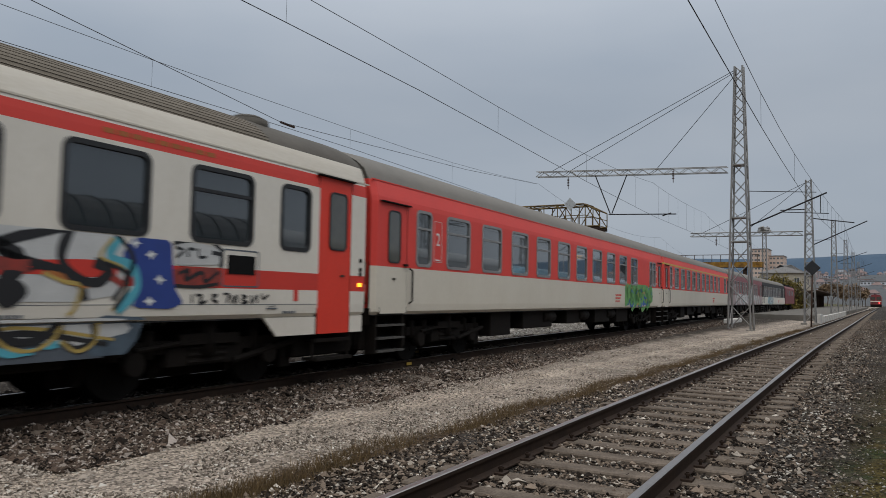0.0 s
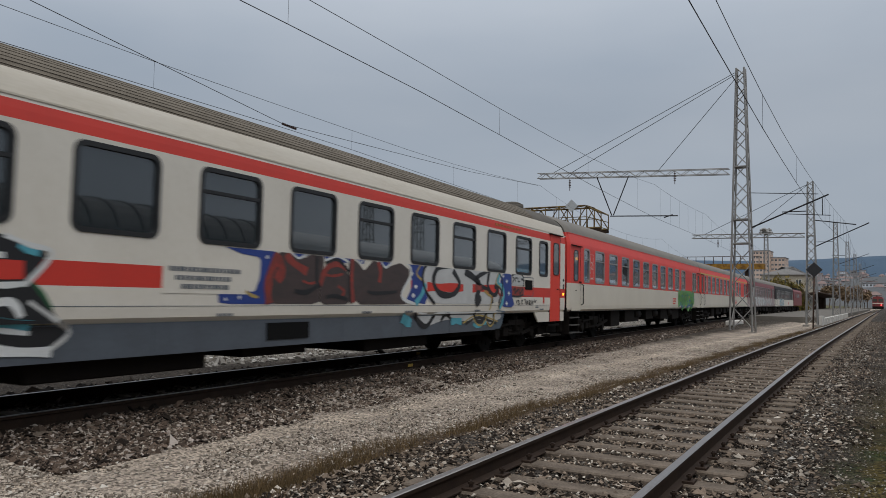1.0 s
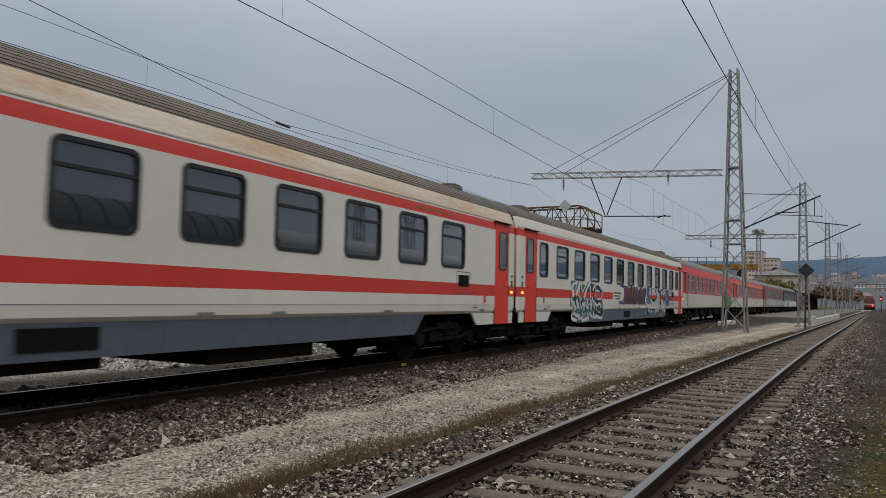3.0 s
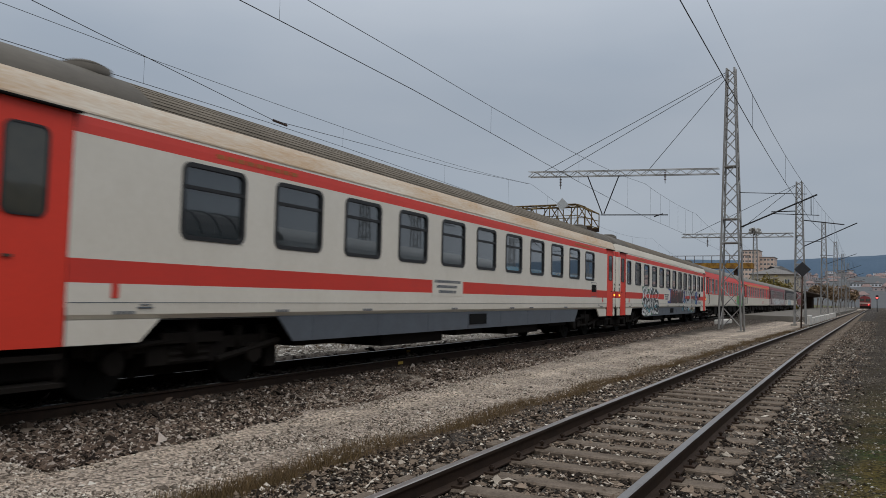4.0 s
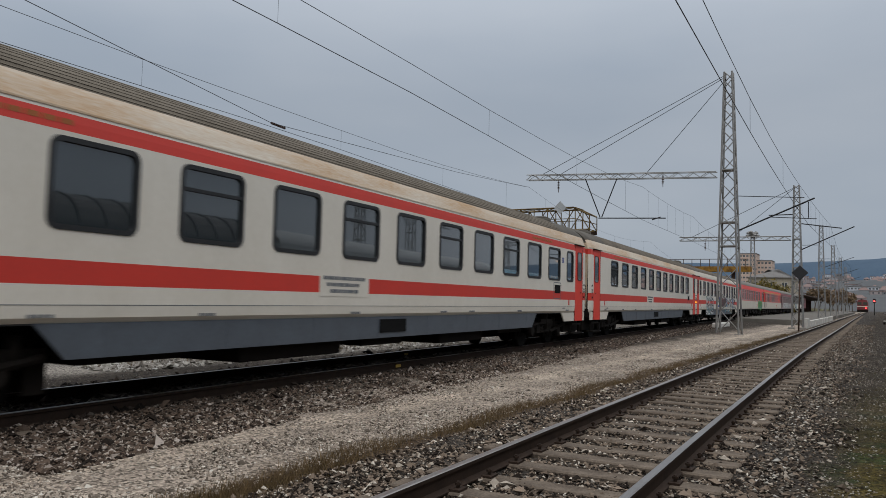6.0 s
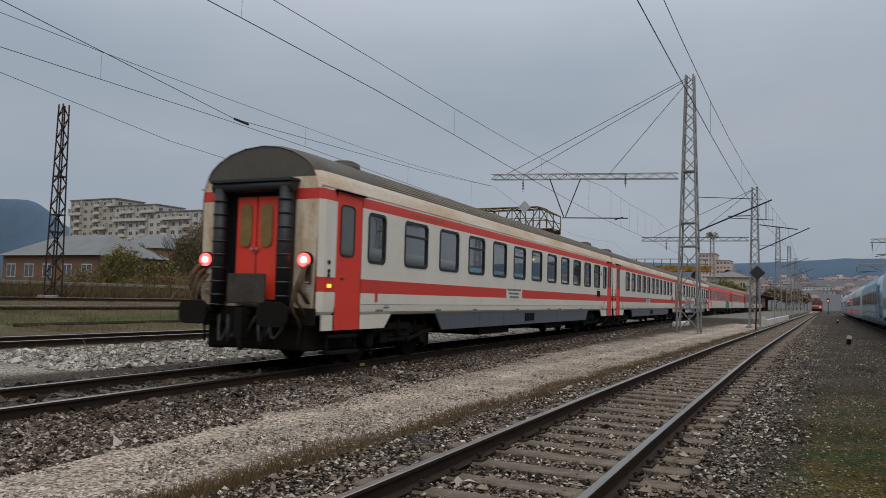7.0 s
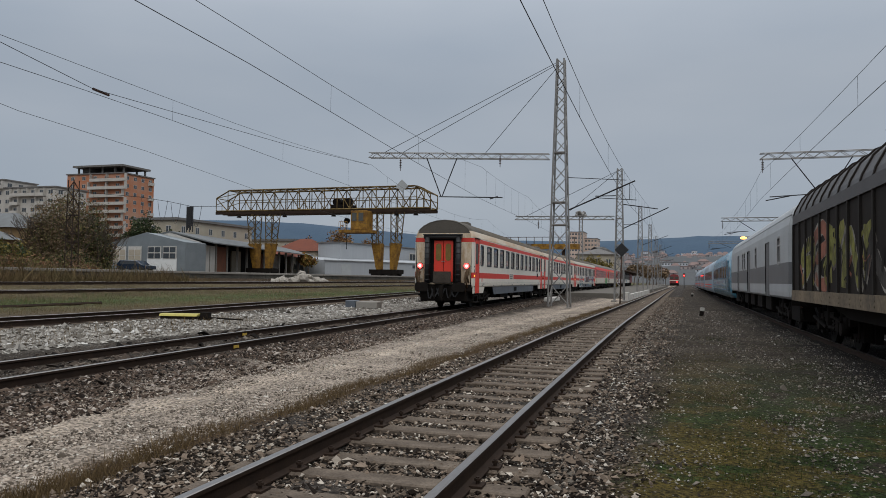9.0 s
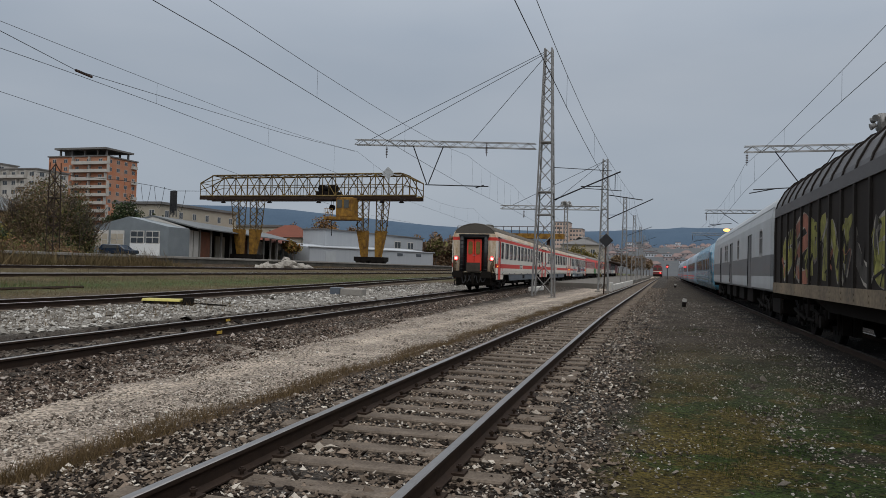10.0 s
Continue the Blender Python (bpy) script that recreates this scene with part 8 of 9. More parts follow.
# ---------------------------------------------------------------- buildings
M_pane = mat("dark_building_glass", (0.03, 0.035, 0.04), 0.12, 0, (0.07, 0.08, 0.09), 0.6, 5)
M_plaster = mat("grey_white_panel_plaster", (0.60, 0.575, 0.53), 0.9, 0, (0.36, 0.335, 0.30), 0.25, 6, 0.1)
M_brick = mat("orange_brick_panel", (0.42, 0.155, 0.075), 0.9, 0, (0.40, 0.25, 0.18), 0.2, 8, 0.1, 0.9)
M_depotbrick = mat("patched_depot_brick", (0.20, 0.125, 0.085), 0.9, 0, (0.13, 0.08, 0.055), 0.9, 8, 0.1)
M_oldmetal = mat("dull_grey_roof_sheet", (0.15, 0.165, 0.175), 0.65, 0.1, (0.085, 0.085, 0.08), 0.5, 9, 0.06)
# ochre of the far blocks, paled to carry distance haze
M_haze = mat("rose_ochre_wall_haze_painted", (0.58, 0.43, 0.34), 0.9, 0, (0.48, 0.37, 0.31), 0.1, 2)
M_creamwall = mat("faded_cream_plaster", (0.46, 0.41, 0.32), 0.9, 0, (0.33, 0.29, 0.23), 0.4, 8, 0.1)
M_ochre = mat("faded_ochre_plaster", (0.30, 0.19, 0.09), 0.9, 0, (0.22, 0.15, 0.08), 0.4, 8, 0.1)
M_tile = mat("red_clay_tiles", (0.20, 0.065, 0.04), 0.85, 0, (0.13, 0.05, 0.035), 0.8, 14, 0.2)
M_metal = mat("weathered_sheet_metal", (0.28, 0.31, 0.32), 0.45, 0.4, (0.17, 0.19, 0.2), 0.6, 10, 0.05)
M_clad = mat("white_grey_cladding", (0.37, 0.385, 0.40), 0.7, 0, (0.31, 0.325, 0.34), 0.4, 10, 0.03, 0.5, 0, (4, 4, 0.2))
M_slab = mat("grey_roof_slab", (0.20, 0.19, 0.18), 0.9, 0, (0.13, 0.125, 0.12), 0.4, 8)
M_timber = mat("rust_red_sheet", (0.20, 0.075, 0.04), 0.85, 0, (0.1, 0.05, 0.035), 1.0, 12)


def block(name, label, w, d, h, m, walls, floors, bays, side_bays, roof="slab", balcony=None, side_wall=None, category="building", zbase=0.0, win=(1.5, 1.4), pitch=2.4):
    """A house with its front towards -y and a side towards +x; windows are parts set in reveals."""
    b = thing(name, label, category, m, "town buildings")
    bm = bmesh.new()
    box(bm, -w / 2, w / 2, 0, d, -2, h)
    for fa in bm.faces:
        if side_wall and fa.calc_center_median().x > w / 2 - 0.1:
            fa.material_index = 1
    part("wall", bm, (walls, side_wall or walls), b)
    bm = bmesh.new()
    if roof == "slab":
        box(bm, -w / 2 - 0.4, w / 2 + 0.4, -0.4, d + 0.4, h, h + 0.45)
        part("roof", bm, M_slab, b)
    else:
        v = [bm.verts.new(p) for p in ((-w / 2 - 0.5, -0.5, h), (w / 2 + 0.5, -0.5, h), (w / 2 + 0.5, d + 0.5, h), (-w / 2 - 0.5, d + 0.5, h), (-w / 2 + d * 0.4, d / 2, h + pitch), (w / 2 - d * 0.4, d / 2, h + pitch))]
        for q in ((0, 1, 5, 4), (1, 2, 5), (2, 3, 4, 5), (3, 0, 4), (3, 2, 1, 0)):
            bm.faces.new([v[k] for k in q])
        part("roof", bm, roof, b)
    bm = bmesh.new()
    box(bm, -win[0] / 2, win[0] / 2, -0.03, 0.06, -win[1] / 2, win[1] / 2)
    wf = mesh_of("window", bm, M_ivory)
    bm = bmesh.new()
    for sx in (-1, 1):
        box(bm, min(sx * 0.06, sx * (win[0] / 2 - 0.09)), max(sx * 0.06, sx * (win[0] / 2 - 0.09)), -0.05, 0.0, -win[1] / 2 + 0.1, win[1] / 2 - 0.1)
    wp = mesh_of("pane", bm, M_pane)
    bmb = None
    if balcony:
        bm = bmesh.new()
        box(bm, -1.9, 1.9, -1.25, 0, -1.5, -1.35)
        box(bm, -1.9, 1.9, -1.25, -1.15, -1.4, -0.35)
        for sx in (-1.9, 1.8):
            box(bm, sx, sx + 0.1, -1.25, 0, -1.4, 1.25)
        bmb = mesh_of("balcony", bm, balcony)
    rs = random.Random(int(w * 13 + h * 7))
    fh = (h - zbase) / floors
    for f in range(floors):
        z = zbase + fh * (f + 0.5)
        for k in range(bays):
            x = -w / 2 + w * (k + 0.5) / bays
            o = part("window", wf, None, b)
            o.matrix_basis = Matrix.Translation((x, 0, z))
            part("pane", wp, None, o)
            if bmb and (k % 3 == 1 or rs.random() < 0.2):
                q = part("balcony", bmb, None, b)
                q.matrix_basis = Matrix.Translation((x, 0, z))
        for k in range(side_bays):
            o = part("window", wf, None, b)
            o.matrix_basis = Matrix.Translation((w / 2, d * (k + 0.5) / side_bays, z)) @ Matrix.Rotation(math.pi / 2, 4, "Z")
            part("pane", wp, None, o)
    return b


# tall brick block with a flat crown, long panel block, further blocks
tower = block("apartment_block", "orange brick apartment tower with pale balconies and an open roof storey", 27, 17, 38.4, pose(-217.5, 230, 1.5), M_brick, 12, 5, 4, side_wall=M_brick, category="apartment block", zbase=2, win=(1.7, 1.5))
for f in range(12):
    z = 2 + 36.4 / 12 * f
    bm = bmesh.new()
    x1 = 15.2 if f % 3 else 14.0
    box(bm, -2.4 + (f % 2), x1, -1.5, -0.05, z, z + 0.2)
    box(bm, -2.4 + (f % 2), x1, -1.5, -1.35, z + 0.2, z + 1.15)
    for x in (-2.4 + (f % 2), 6.3, x1 - 0.15):
        box(bm, x, x + 0.15, -1.35, -0.05, z + 0.2, z + 2.9)
    part("balcony", bm, M_plaster, tower, "pale plastered balcony")
    if f % 2:
        bm = bmesh.new()
        box(bm, 13.55, 14.6, 13.5, 16, z, z + 1.2)
        part("balcony", bm, M_plaster, tower)
bm = bmesh.new()
box(bm, -9.5, 14.3, -1.6, 14, 41.0, 41.7)
for x in (-8.5, -3, 3, 9, 13):
    for y in (0.3, 12):
        box(bm, x - 0.3, x + 0.3, y, y + 0.6, 38.8, 41.0)
box(bm, -8, -4, 2, 9, 38.8, 41.0)
part("roof_storey", bm, M_slab, tower)
for x0, x1, h, f, fb, wm in ((-279, -252, 37.2, 11, 7, M_creamwall), (-252, -229, 34.0, 10, 6, M_plaster), (-229, -206, 31.0, 9, 6, M_plaster)):
    block("apartment_block", "weathered grey panel apartment block with glazed balconies", x1 - x0, 14, h - 1.5, pose((x0 + x1) / 2, 200, 1.5), wm, f, fb, 3, balcony=M_plaster, category="apartment block", zbase=2, win=(2.0, 1.5))
block("flat_roofed_house", "pale two-storey flat-roofed building with small windows", 9.5, 24, 9.6, pose(-90.6, 110, 1.6), M_creamwall, 3, 3, 6, win=(1.1, 1.3))
block("row_house", "long cream row house behind the sheds", 26, 10, 8.0, pose(-98, 150, 1.6), M_creamwall, 3, 7, 3, win=(1.2, 1.3))
block("tiled_house", "ochre house with a red tiled hipped roof", 10, 9, 5.3, pose(-79, 140, 1.6), M_creamwall, 2, 3, 2, M_tile, win=(1.0, 1.2), pitch=2.8)
block("tiled_house", "long low house with a brown tiled roof", 12, 7, 3.6, pose(-78, 126, 1.6), M_creamwall, 1, 4, 2, M_tile, win=(1.0, 1.2), pitch=1.8)
block("depot_house", "low patched brick depot with a grey metal roof", 16, 9, 3.3, pose(-75.8, 52, 1.6), M_depotbrick, 1, 5, 3, M_oldmetal, win=(1.6, 1.5), pitch=2.6)
block("depot_house", "low ochre depot with a hipped metal roof", 11, 8, 6.2, pose(-95.8, 80, 1.6), M_ochre, 1, 3, 2, M_oldmetal, win=(1.2, 1.3), pitch=2.4)

M_clean = mat("clean_white_door_paint", (0.74, 0.74, 0.72), 0.6, 0, (0.62, 0.62, 0.6), 1.5, 10)
# garage of weathered sheet metal with white doors
gar = thing("metal_garage", "sheet metal garage with glazed fronts and white doors", "garage", pose(-63.1, 75, 1.68))
bm = bmesh.new()
v = [(-6.2, 0), (6.0, 0), (6.0, 3.7), (0.2, 4.9), (-6.2, 3.4)]
sweep(bm, v, [((0, 0, 0), (1, 0, 0), (0, 0, 1)), ((0, 4, 0), (1, 0, 0), (0, 0, 1))])
part("shell", bm, M_metal, gar)
bm = bmesh.new()
box(bm, 0.5, 4.8, -0.06, 0.05, 0.02, 1.75)
bevelled(bm, 0.02)
part("garage_door", bm, M_clean, gar, "white garage door")
for x0 in (-4.6, -2.3, 0.6, 2.8):
    bm = bmesh.new()
    box(bm, x0, x0 + 1.95, -0.07, 0.03, 1.65 if x0 > 0 else 1.2, 3.2)
    o = part("garage_window", bm, M_ivory, gar)
    bm = bmesh.new()
    for q in range(2):
        for s in range(2):
            box(bm, x0 + 0.1 + 0.92 * q, x0 + 0.9 + 0.92 * q, -0.1, -0.06, (1.75 if x0 > 0 else 1.35) + 0.75 * s, (2.4 if x0 > 0 else 2.1) + 0.75 * s - 0.05)
    part("pane", bm, M_pane if x0 > 0 else M_creamwall, o)

# long open shed on posts
shed = thing("goods_shed", "long open goods shed with a sloping grey roof on posts", "shed", pose(-57.4, 79, 1.68, 0, 0, 13.7))
bm = bmesh.new()
sweep(bm, [(-9.5, 4.0), (-4.5, 5.3), (1.2, 3.9), (1.2, 3.75), (-4.5, 5.1), (-9.5, 3.8)], [((0, 0, 0), (1, 0, 0), (0, 0, 1)), ((0, 50, 0), (1, 0, 0), (0, 0, 1))])
part("roof", bm, M_oldmetal, shed)
# back wall coloured near-black for the shade inside the open shed
bm = bmesh.new()
box(bm, -9, -4.4, 0.3, 49.5, 0, 3.9)
part("back_wall_shade", bm, M_bogie, shed)
pm = bmesh.new()
box(pm, -0.14, 0.14, -0.14, 0.14, 0, 3.85)
pm = mesh_of("post", pm, M_concrete)
for k in range(13):
    o = part("post", pm, None, shed)
    o.matrix_basis = Matrix.Translation((-0.3, 0.6 + 4 * k, 0))
for y0, y1, mm in ((0.85, 2.5, M_plaster), (2.8, 4.4, M_plaster), (4.8, 8.4, M_timber)):
    bm = bmesh.new()
    box(bm, -0.42, -0.3, y0, y1, 0.05, 3.6)
    part("wall_sheet", bm, mm, shed)
for y0, y1, mm in ((9, 10.5, M_creamwall), (16, 19, M_plaster), (21, 25, M_creamwall), (32, 37, M_timber), (40, 46, M_plaster)):
    bm = bmesh.new()
    box(bm, -4.4, -4.2, y0, y1, 0, 3.6)
    part("wall_sheet", bm, mm, shed)
bm = bmesh.new()
sweep(bm, [(-9.3, 0), (-0.4, 0), (-0.4, 3.9), (-4.5, 5.1), (-9.3, 3.8)], [((0, 0.05, 0), (1, 0, 0), (0, 0, 1)), ((0, 0.3, 0), (1, 0, 0), (0, 0, 1))])
part("gable", bm, M_plaster, shed)

# white warehouse with a lower annex
wh = thing("warehouse", "white-grey clad warehouse with a lower annex", "warehouse", pose(-66, 135, 1.68, 0, 0, -10))
bm = bmesh.new()
box(bm, -5.5, 0, 0, 40.6, 0, 6.7)
part("main_hall", bm, M_clad, wh)
bm = bmesh.new()
box(bm, -5.8, 0.3, -0.3, 41, 6.7, 6.9)
part("roof", bm, M_slab, wh)
bm = bmesh.new()
for y in (27, 33):
    box(bm, -0.02, 0.06, y, y + 2.8, 3.8, 5.6)
part("window", bm, M_ivory, wh)
bm = bmesh.new()
for y in (27, 33):
    for q in (0.15, 1.5):
        box(bm, 0.05, 0.09, y + q, y + q + 1.15, 4.0, 5.4)
part_each("pane", bm, M_pane, wh)
an = thing("warehouse_annex", "low white-grey clad annex with small windows", "warehouse", pose(-64.2, 125, 1.68, 0, 0, -22.2))
bm = bmesh.new()
sweep(bm, [(-9, 0), (0, 0), (0, 2.9), (-9, 3.8)], [((0, 0, 0), (1, 0, 0), (0, 0, 1)), ((0, 35.7, 0), (1, 0, 0), (0, 0, 1))])
part("hall", bm, M_clad, an)
bm = bmesh.new()
box(bm, -0.3, 0.25, -0.2, 36, 2.9, 3.05)
part("roof_edge", bm, M_vanlight, an)
for y in (13, 24, 30):
    bm = bmesh.new()
    box(bm, -0.02, 0.06, y, y + 1.6, 1.9, 2.5)
    part("window", bm, M_pane, an)
for y in (4, 17):
    bm = bmesh.new()
    box(bm, -0.02, 0.05, y, y + 2.6, 0, 2.3)
    part("door", bm, M_vanlight, an)

# parked car, lorry
car = thing("parked_car", "dark blue estate car parked on the dock", "car", pose(-61.6, 72, 1.7, 0, 0, 4))
bm = bmesh.new()
sweep(bm, [(-2.1, 0.35), (2.1, 0.35), (2.1, 0.75), (1.2, 0.88), (0.6, 1.38), (-1.7, 1.42), (-2.1, 0.95)], [((0, y, 0), (1, 0, 0), (0, 0, s)) for y, s in ((-0.85, 0.95), (-0.7, 1), (0.7, 1), (0.85, 0.95))])
bevelled(bm, 0.05, 2)
part("body", bm, mat("dark_blue_car_paint", (0.015, 0.03, 0.055), 0.25, coat=0.6), car)
bm = bmesh.new()
sweep(bm, [(-1.6, 0.95), (0.95, 0.95), (0.5, 1.32), (-1.5, 1.34)], [((0, -0.86, 0), (1, 0, 0), (0, 0, 1)), ((0, 0.86, 0), (1, 0, 0), (0, 0, 1))])
part("side_glass", bm, M_pane, car)
for x in (-1.3, 1.3):
    for y in (-0.8, 0.8):
        bm = bmesh.new()
        rod(bm, (x, y - 0.1, 0.32), (x, y + 0.1, 0.32), 0.32, 16)
        o = part("wheel", bm, M_rubber, car)
lorry = thing("parked_lorry", "blue and white box lorry beside the garage", "lorry", pose(-70.8, 77, 1.7))
bm = bmesh.new()
box(bm, -2.2, 2.2, 0, 2.4, 0.9, 3.3)
bevelled(bm, 0.05)
part("cargo_box", bm, G_blue, lorry)
bm = bmesh.new()
box(bm, -2.2, 0.3, -0.03, 0.0, 1.1, 1.9)
part("white_panel", bm, M_white, lorry)
bm = bmesh.new()
for x in (-1.4, 1.4):
    rod(bm, (x, 0.1, 0.45), (x, 0.4, 0.45), 0.45, 14)
part("wheel", bm, M_rubber, lorry)

# station side: floodlight tower, footbridge, canopy, cream station house
ft = lattice_mast(-17.6, 130, 0, 12.6, 0.9, 0.5, M_galv, "floodlight tower with a ring of lamps", 1.3, "lighting towers")
for k in range(7):
    bm = bmesh.new()
    a = 2 * math.pi * k / 7
    rod(bm, (-17.6 + 0.55 * math.cos(a), 130 + 0.55 * math.sin(a), 12.9 + 0.5 * (k % 2)), (-17.6 + 0.95 * math.cos(a), 130 + 0.95 * math.sin(a), 12.7 + 0.5 * (k % 2)), 0.26, 10)
    part("flood_lamp", bm, M_galv, ft)
bm = bmesh.new()
rod(bm, (-17.6, 130, 12.6), (-17.6, 130, 13.4), 0.5, 10)
part("lamp_ring", bm, M_galv, ft)
ft = lattice_mast(14.3, 60, -0.2, 11.9, 0.9, 0.5, M_galv, "floodlight tower beyond the parked wagons", 1.3, "lighting towers")
for k in range(8):
    bm = bmesh.new()
    a = 2 * math.pi * k / 8
    rod(bm, (14.3 + 0.35 * math.cos(a), 60 + 0.35 * math.sin(a), 12.5 + 0.55 * (k % 2)), (14.3 + 0.75 * math.cos(a), 60 + 0.75 * math.sin(a), 12.35 + 0.55 * (k % 2)), 0.14, 10, 0, 0.26)
    part("flood_lamp", bm, M_galv, ft)
bm = bmesh.new()
rod(bm, (14.3, 60, 11.9), (14.3, 60, 13.3), 0.3, 10)
part("lamp_ring", bm, M_galv, ft)
br = thing("pipe_bridge", "rust-orange beam bridge with rails over the tracks", "bridge")
bm = bmesh.new()
box(bm, -34, -16.5, 119, 121, 6.5, 7.3)
part("beam", bm, M_crane, br)
bm = bmesh.new()
for k in range(14):
    rod(bm, (-34 + 1.3 * k, 119, 7.3), (-34 + 1.3 * k, 119, 8.4), 0.05, 4)
rod(bm, (-34, 119, 8.4), (-16.8, 119, 8.4), 0.05, 4)
part("railing", bm, M_rustmast, br)
bm = bmesh.new()
for x in (-33, -19):
    rod(bm, (x, 120, 0), (x, 120, 6.5), 0.3, 8)
part_each("pier", bm, M_rustmast, br)
canopy = thing("platform_canopy", "dark open platform canopy on posts", "canopy")
bm = bmesh.new()
sweep(bm, [(-4, 4.0), (0, 3.5), (4, 3.9), (4, 4.1), (0, 3.75), (-4, 4.2)], [((-17.5, 178, 0), (1, 0, 0), (0, 0, 1)), ((-19.6, 280, 0), (1, 0, 0), (0, 0, 1))])
part("roof", bm, M_rustmast, canopy)
for k in range(14):
    bm = bmesh.new()
    x, y = -17.5 - 2.1 * k / 13, 180 + 7.4 * k
    box(bm, x - 0.25, x + 0.25, y - 0.25, y + 0.25, 0, 3.6)
    part("post", bm, M_rustmast, canopy)
# rear wall coloured black to stand for the shade under the roof
bm = bmesh.new()
box(bm, -22.5, -21.9, 178, 280, 0, 3.6)
part("rear_wall_shade", bm, M_gap, canopy)
block("station_house", "cream station house with a shallow grey roof", 9.5, 15, 7.6, pose(-21.8, 188, 0.5), M_creamwall, 2, 3, 4, M_slab, win=(1.2, 1.6), pitch=2.2, category="station building")
block("apartment_block", "distant ochre apartment block", 12, 20, 39, pose(-85, 600, 1.5), M_haze, 12, 5, 3, category="apartment block", win=(1.6, 1.5))
block("apartment_block", "distant ochre apartment block, lower", 10, 20, 34, pose(-74, 606, 1.5), M_haze, 10, 4, 3, category="apartment block", win=(1.6, 1.5))

# ---------------------------------------------------------------- trees
def tree(label, x, y, z, h, spread, leaf_mats, seed, leaves=1800, leaf=0.16, bare=0.0, trunk_mat=None):
    t = thing("tree", label, "tree", pose(x, y, z), "trees")
    rs = random.Random(seed)
    bm = bmesh.new()
    tips = []

    def grow(p, d, length, r, depth):
        q = p + d * length
        rod(bm, p, q, r, 5, 0, r * 0.68)
        if depth == 0:
            tips.append(q)
            return
        for _ in range(rs.choice((2, 3, 3))):
            nd = (d + Vector((rs.uniform(-1, 1) * spread, rs.uniform(-1, 1) * spread, rs.uniform(-0.15, 0.55)))).normalized()
            grow(q, nd, length * rs.uniform(0.62, 0.85), r * 0.62, depth - 1)
        if depth < 3:
            tips.append(q)

    if bare:
        for _ in range(6):
            grow(Vector((rs.uniform(-0.14, 0.14) * h, rs.uniform(-0.1, 0.1) * h, -0.05)), Vector((rs.uniform(-0.9, 0.9), rs.uniform(-0.6, 0.6), 1)).normalized(), h * 0.2, h * 0.008 + 0.02, 5)
    else:
        grow(Vector((0, 0, -0.05)), Vector((rs.uniform(-0.2, 0.2), rs.uniform(-0.2, 0.2), 1)).normalized(), h * 0.25, h * 0.02 + 0.03, 4)
    part("trunk", bm, trunk_mat or M_bark, t)
    r = np.random.RandomState(seed)
    T = np.array([tuple(p) for p in tips])
    per = leaves // len(leaf_mats)
    for k, lm in enumerate(leaf_mats):
        c = T[r.randint(0, len(T), per)] * (r.uniform(0.45, 1.0, (per, 1)) if bare else 1) + r.normal(0, (0.05 if bare else 0.06) * h, (per, 3))
        c[:, 2] = np.maximum(c[:, 2], 0.1)
        a = r.normal(0, 1, (per, 3))
        a /= np.linalg.norm(a, axis=1)[:, None]
        b = np.cross(a, r.normal(0, 1, (per, 3)))
        b /= np.linalg.norm(b, axis=1)[:, None]
        s = leaf * np.exp(r.normal(0, 0.35, (per, 1)))
        P = np.stack([c - a * s, c + b * s * 0.6, c + a * s, c - b * s * 0.6], 1).reshape(-1, 3)
        part("crown", from_arrays("crown", P, [tuple(range(4 * q, 4 * q + 4)) for q in range(per)], lm), None, t)
    return t


M_bark = mat("grey_brown_bark", (0.10, 0.078, 0.06), 0.9, 0, (0.06, 0.046, 0.036), 4, 30, 0.2)
F_brown = mat("dull_brown_leaves", (0.24, 0.165, 0.10), 0.85, 0, (0.14, 0.098, 0.062), 1, 8, island=0.4)
F_olive = mat("olive_leaves", (0.17, 0.155, 0.055), 0.85, 0, (0.10, 0.09, 0.035), 1, 8, island=0.4)
F_rust = mat("rust_brown_leaves", (0.24, 0.125, 0.07), 0.85, 0, (0.14, 0.08, 0.045), 1, 8, island=0.4)
F_moor = mat("moor_green_leaves", (0.10, 0.105, 0.05), 0.85, 0, (0.06, 0.06, 0.03), 1, 8, island=0.4)
F_dark = mat("dark_green_leaves", (0.042, 0.062, 0.026), 0.8, 0, (0.028, 0.04, 0.018), 1, 8, island=0.4)
F_orange = mat("autumn_orange_leaves", (0.30, 0.14, 0.035), 0.8, 0, (0.13, 0.075, 0.03), 1, 8, island=0.4)
F_gold = mat("yellow_autumn_leaves", (0.24, 0.17, 0.04), 0.8, 0, (0.13, 0.10, 0.03), 1, 8, island=0.4)

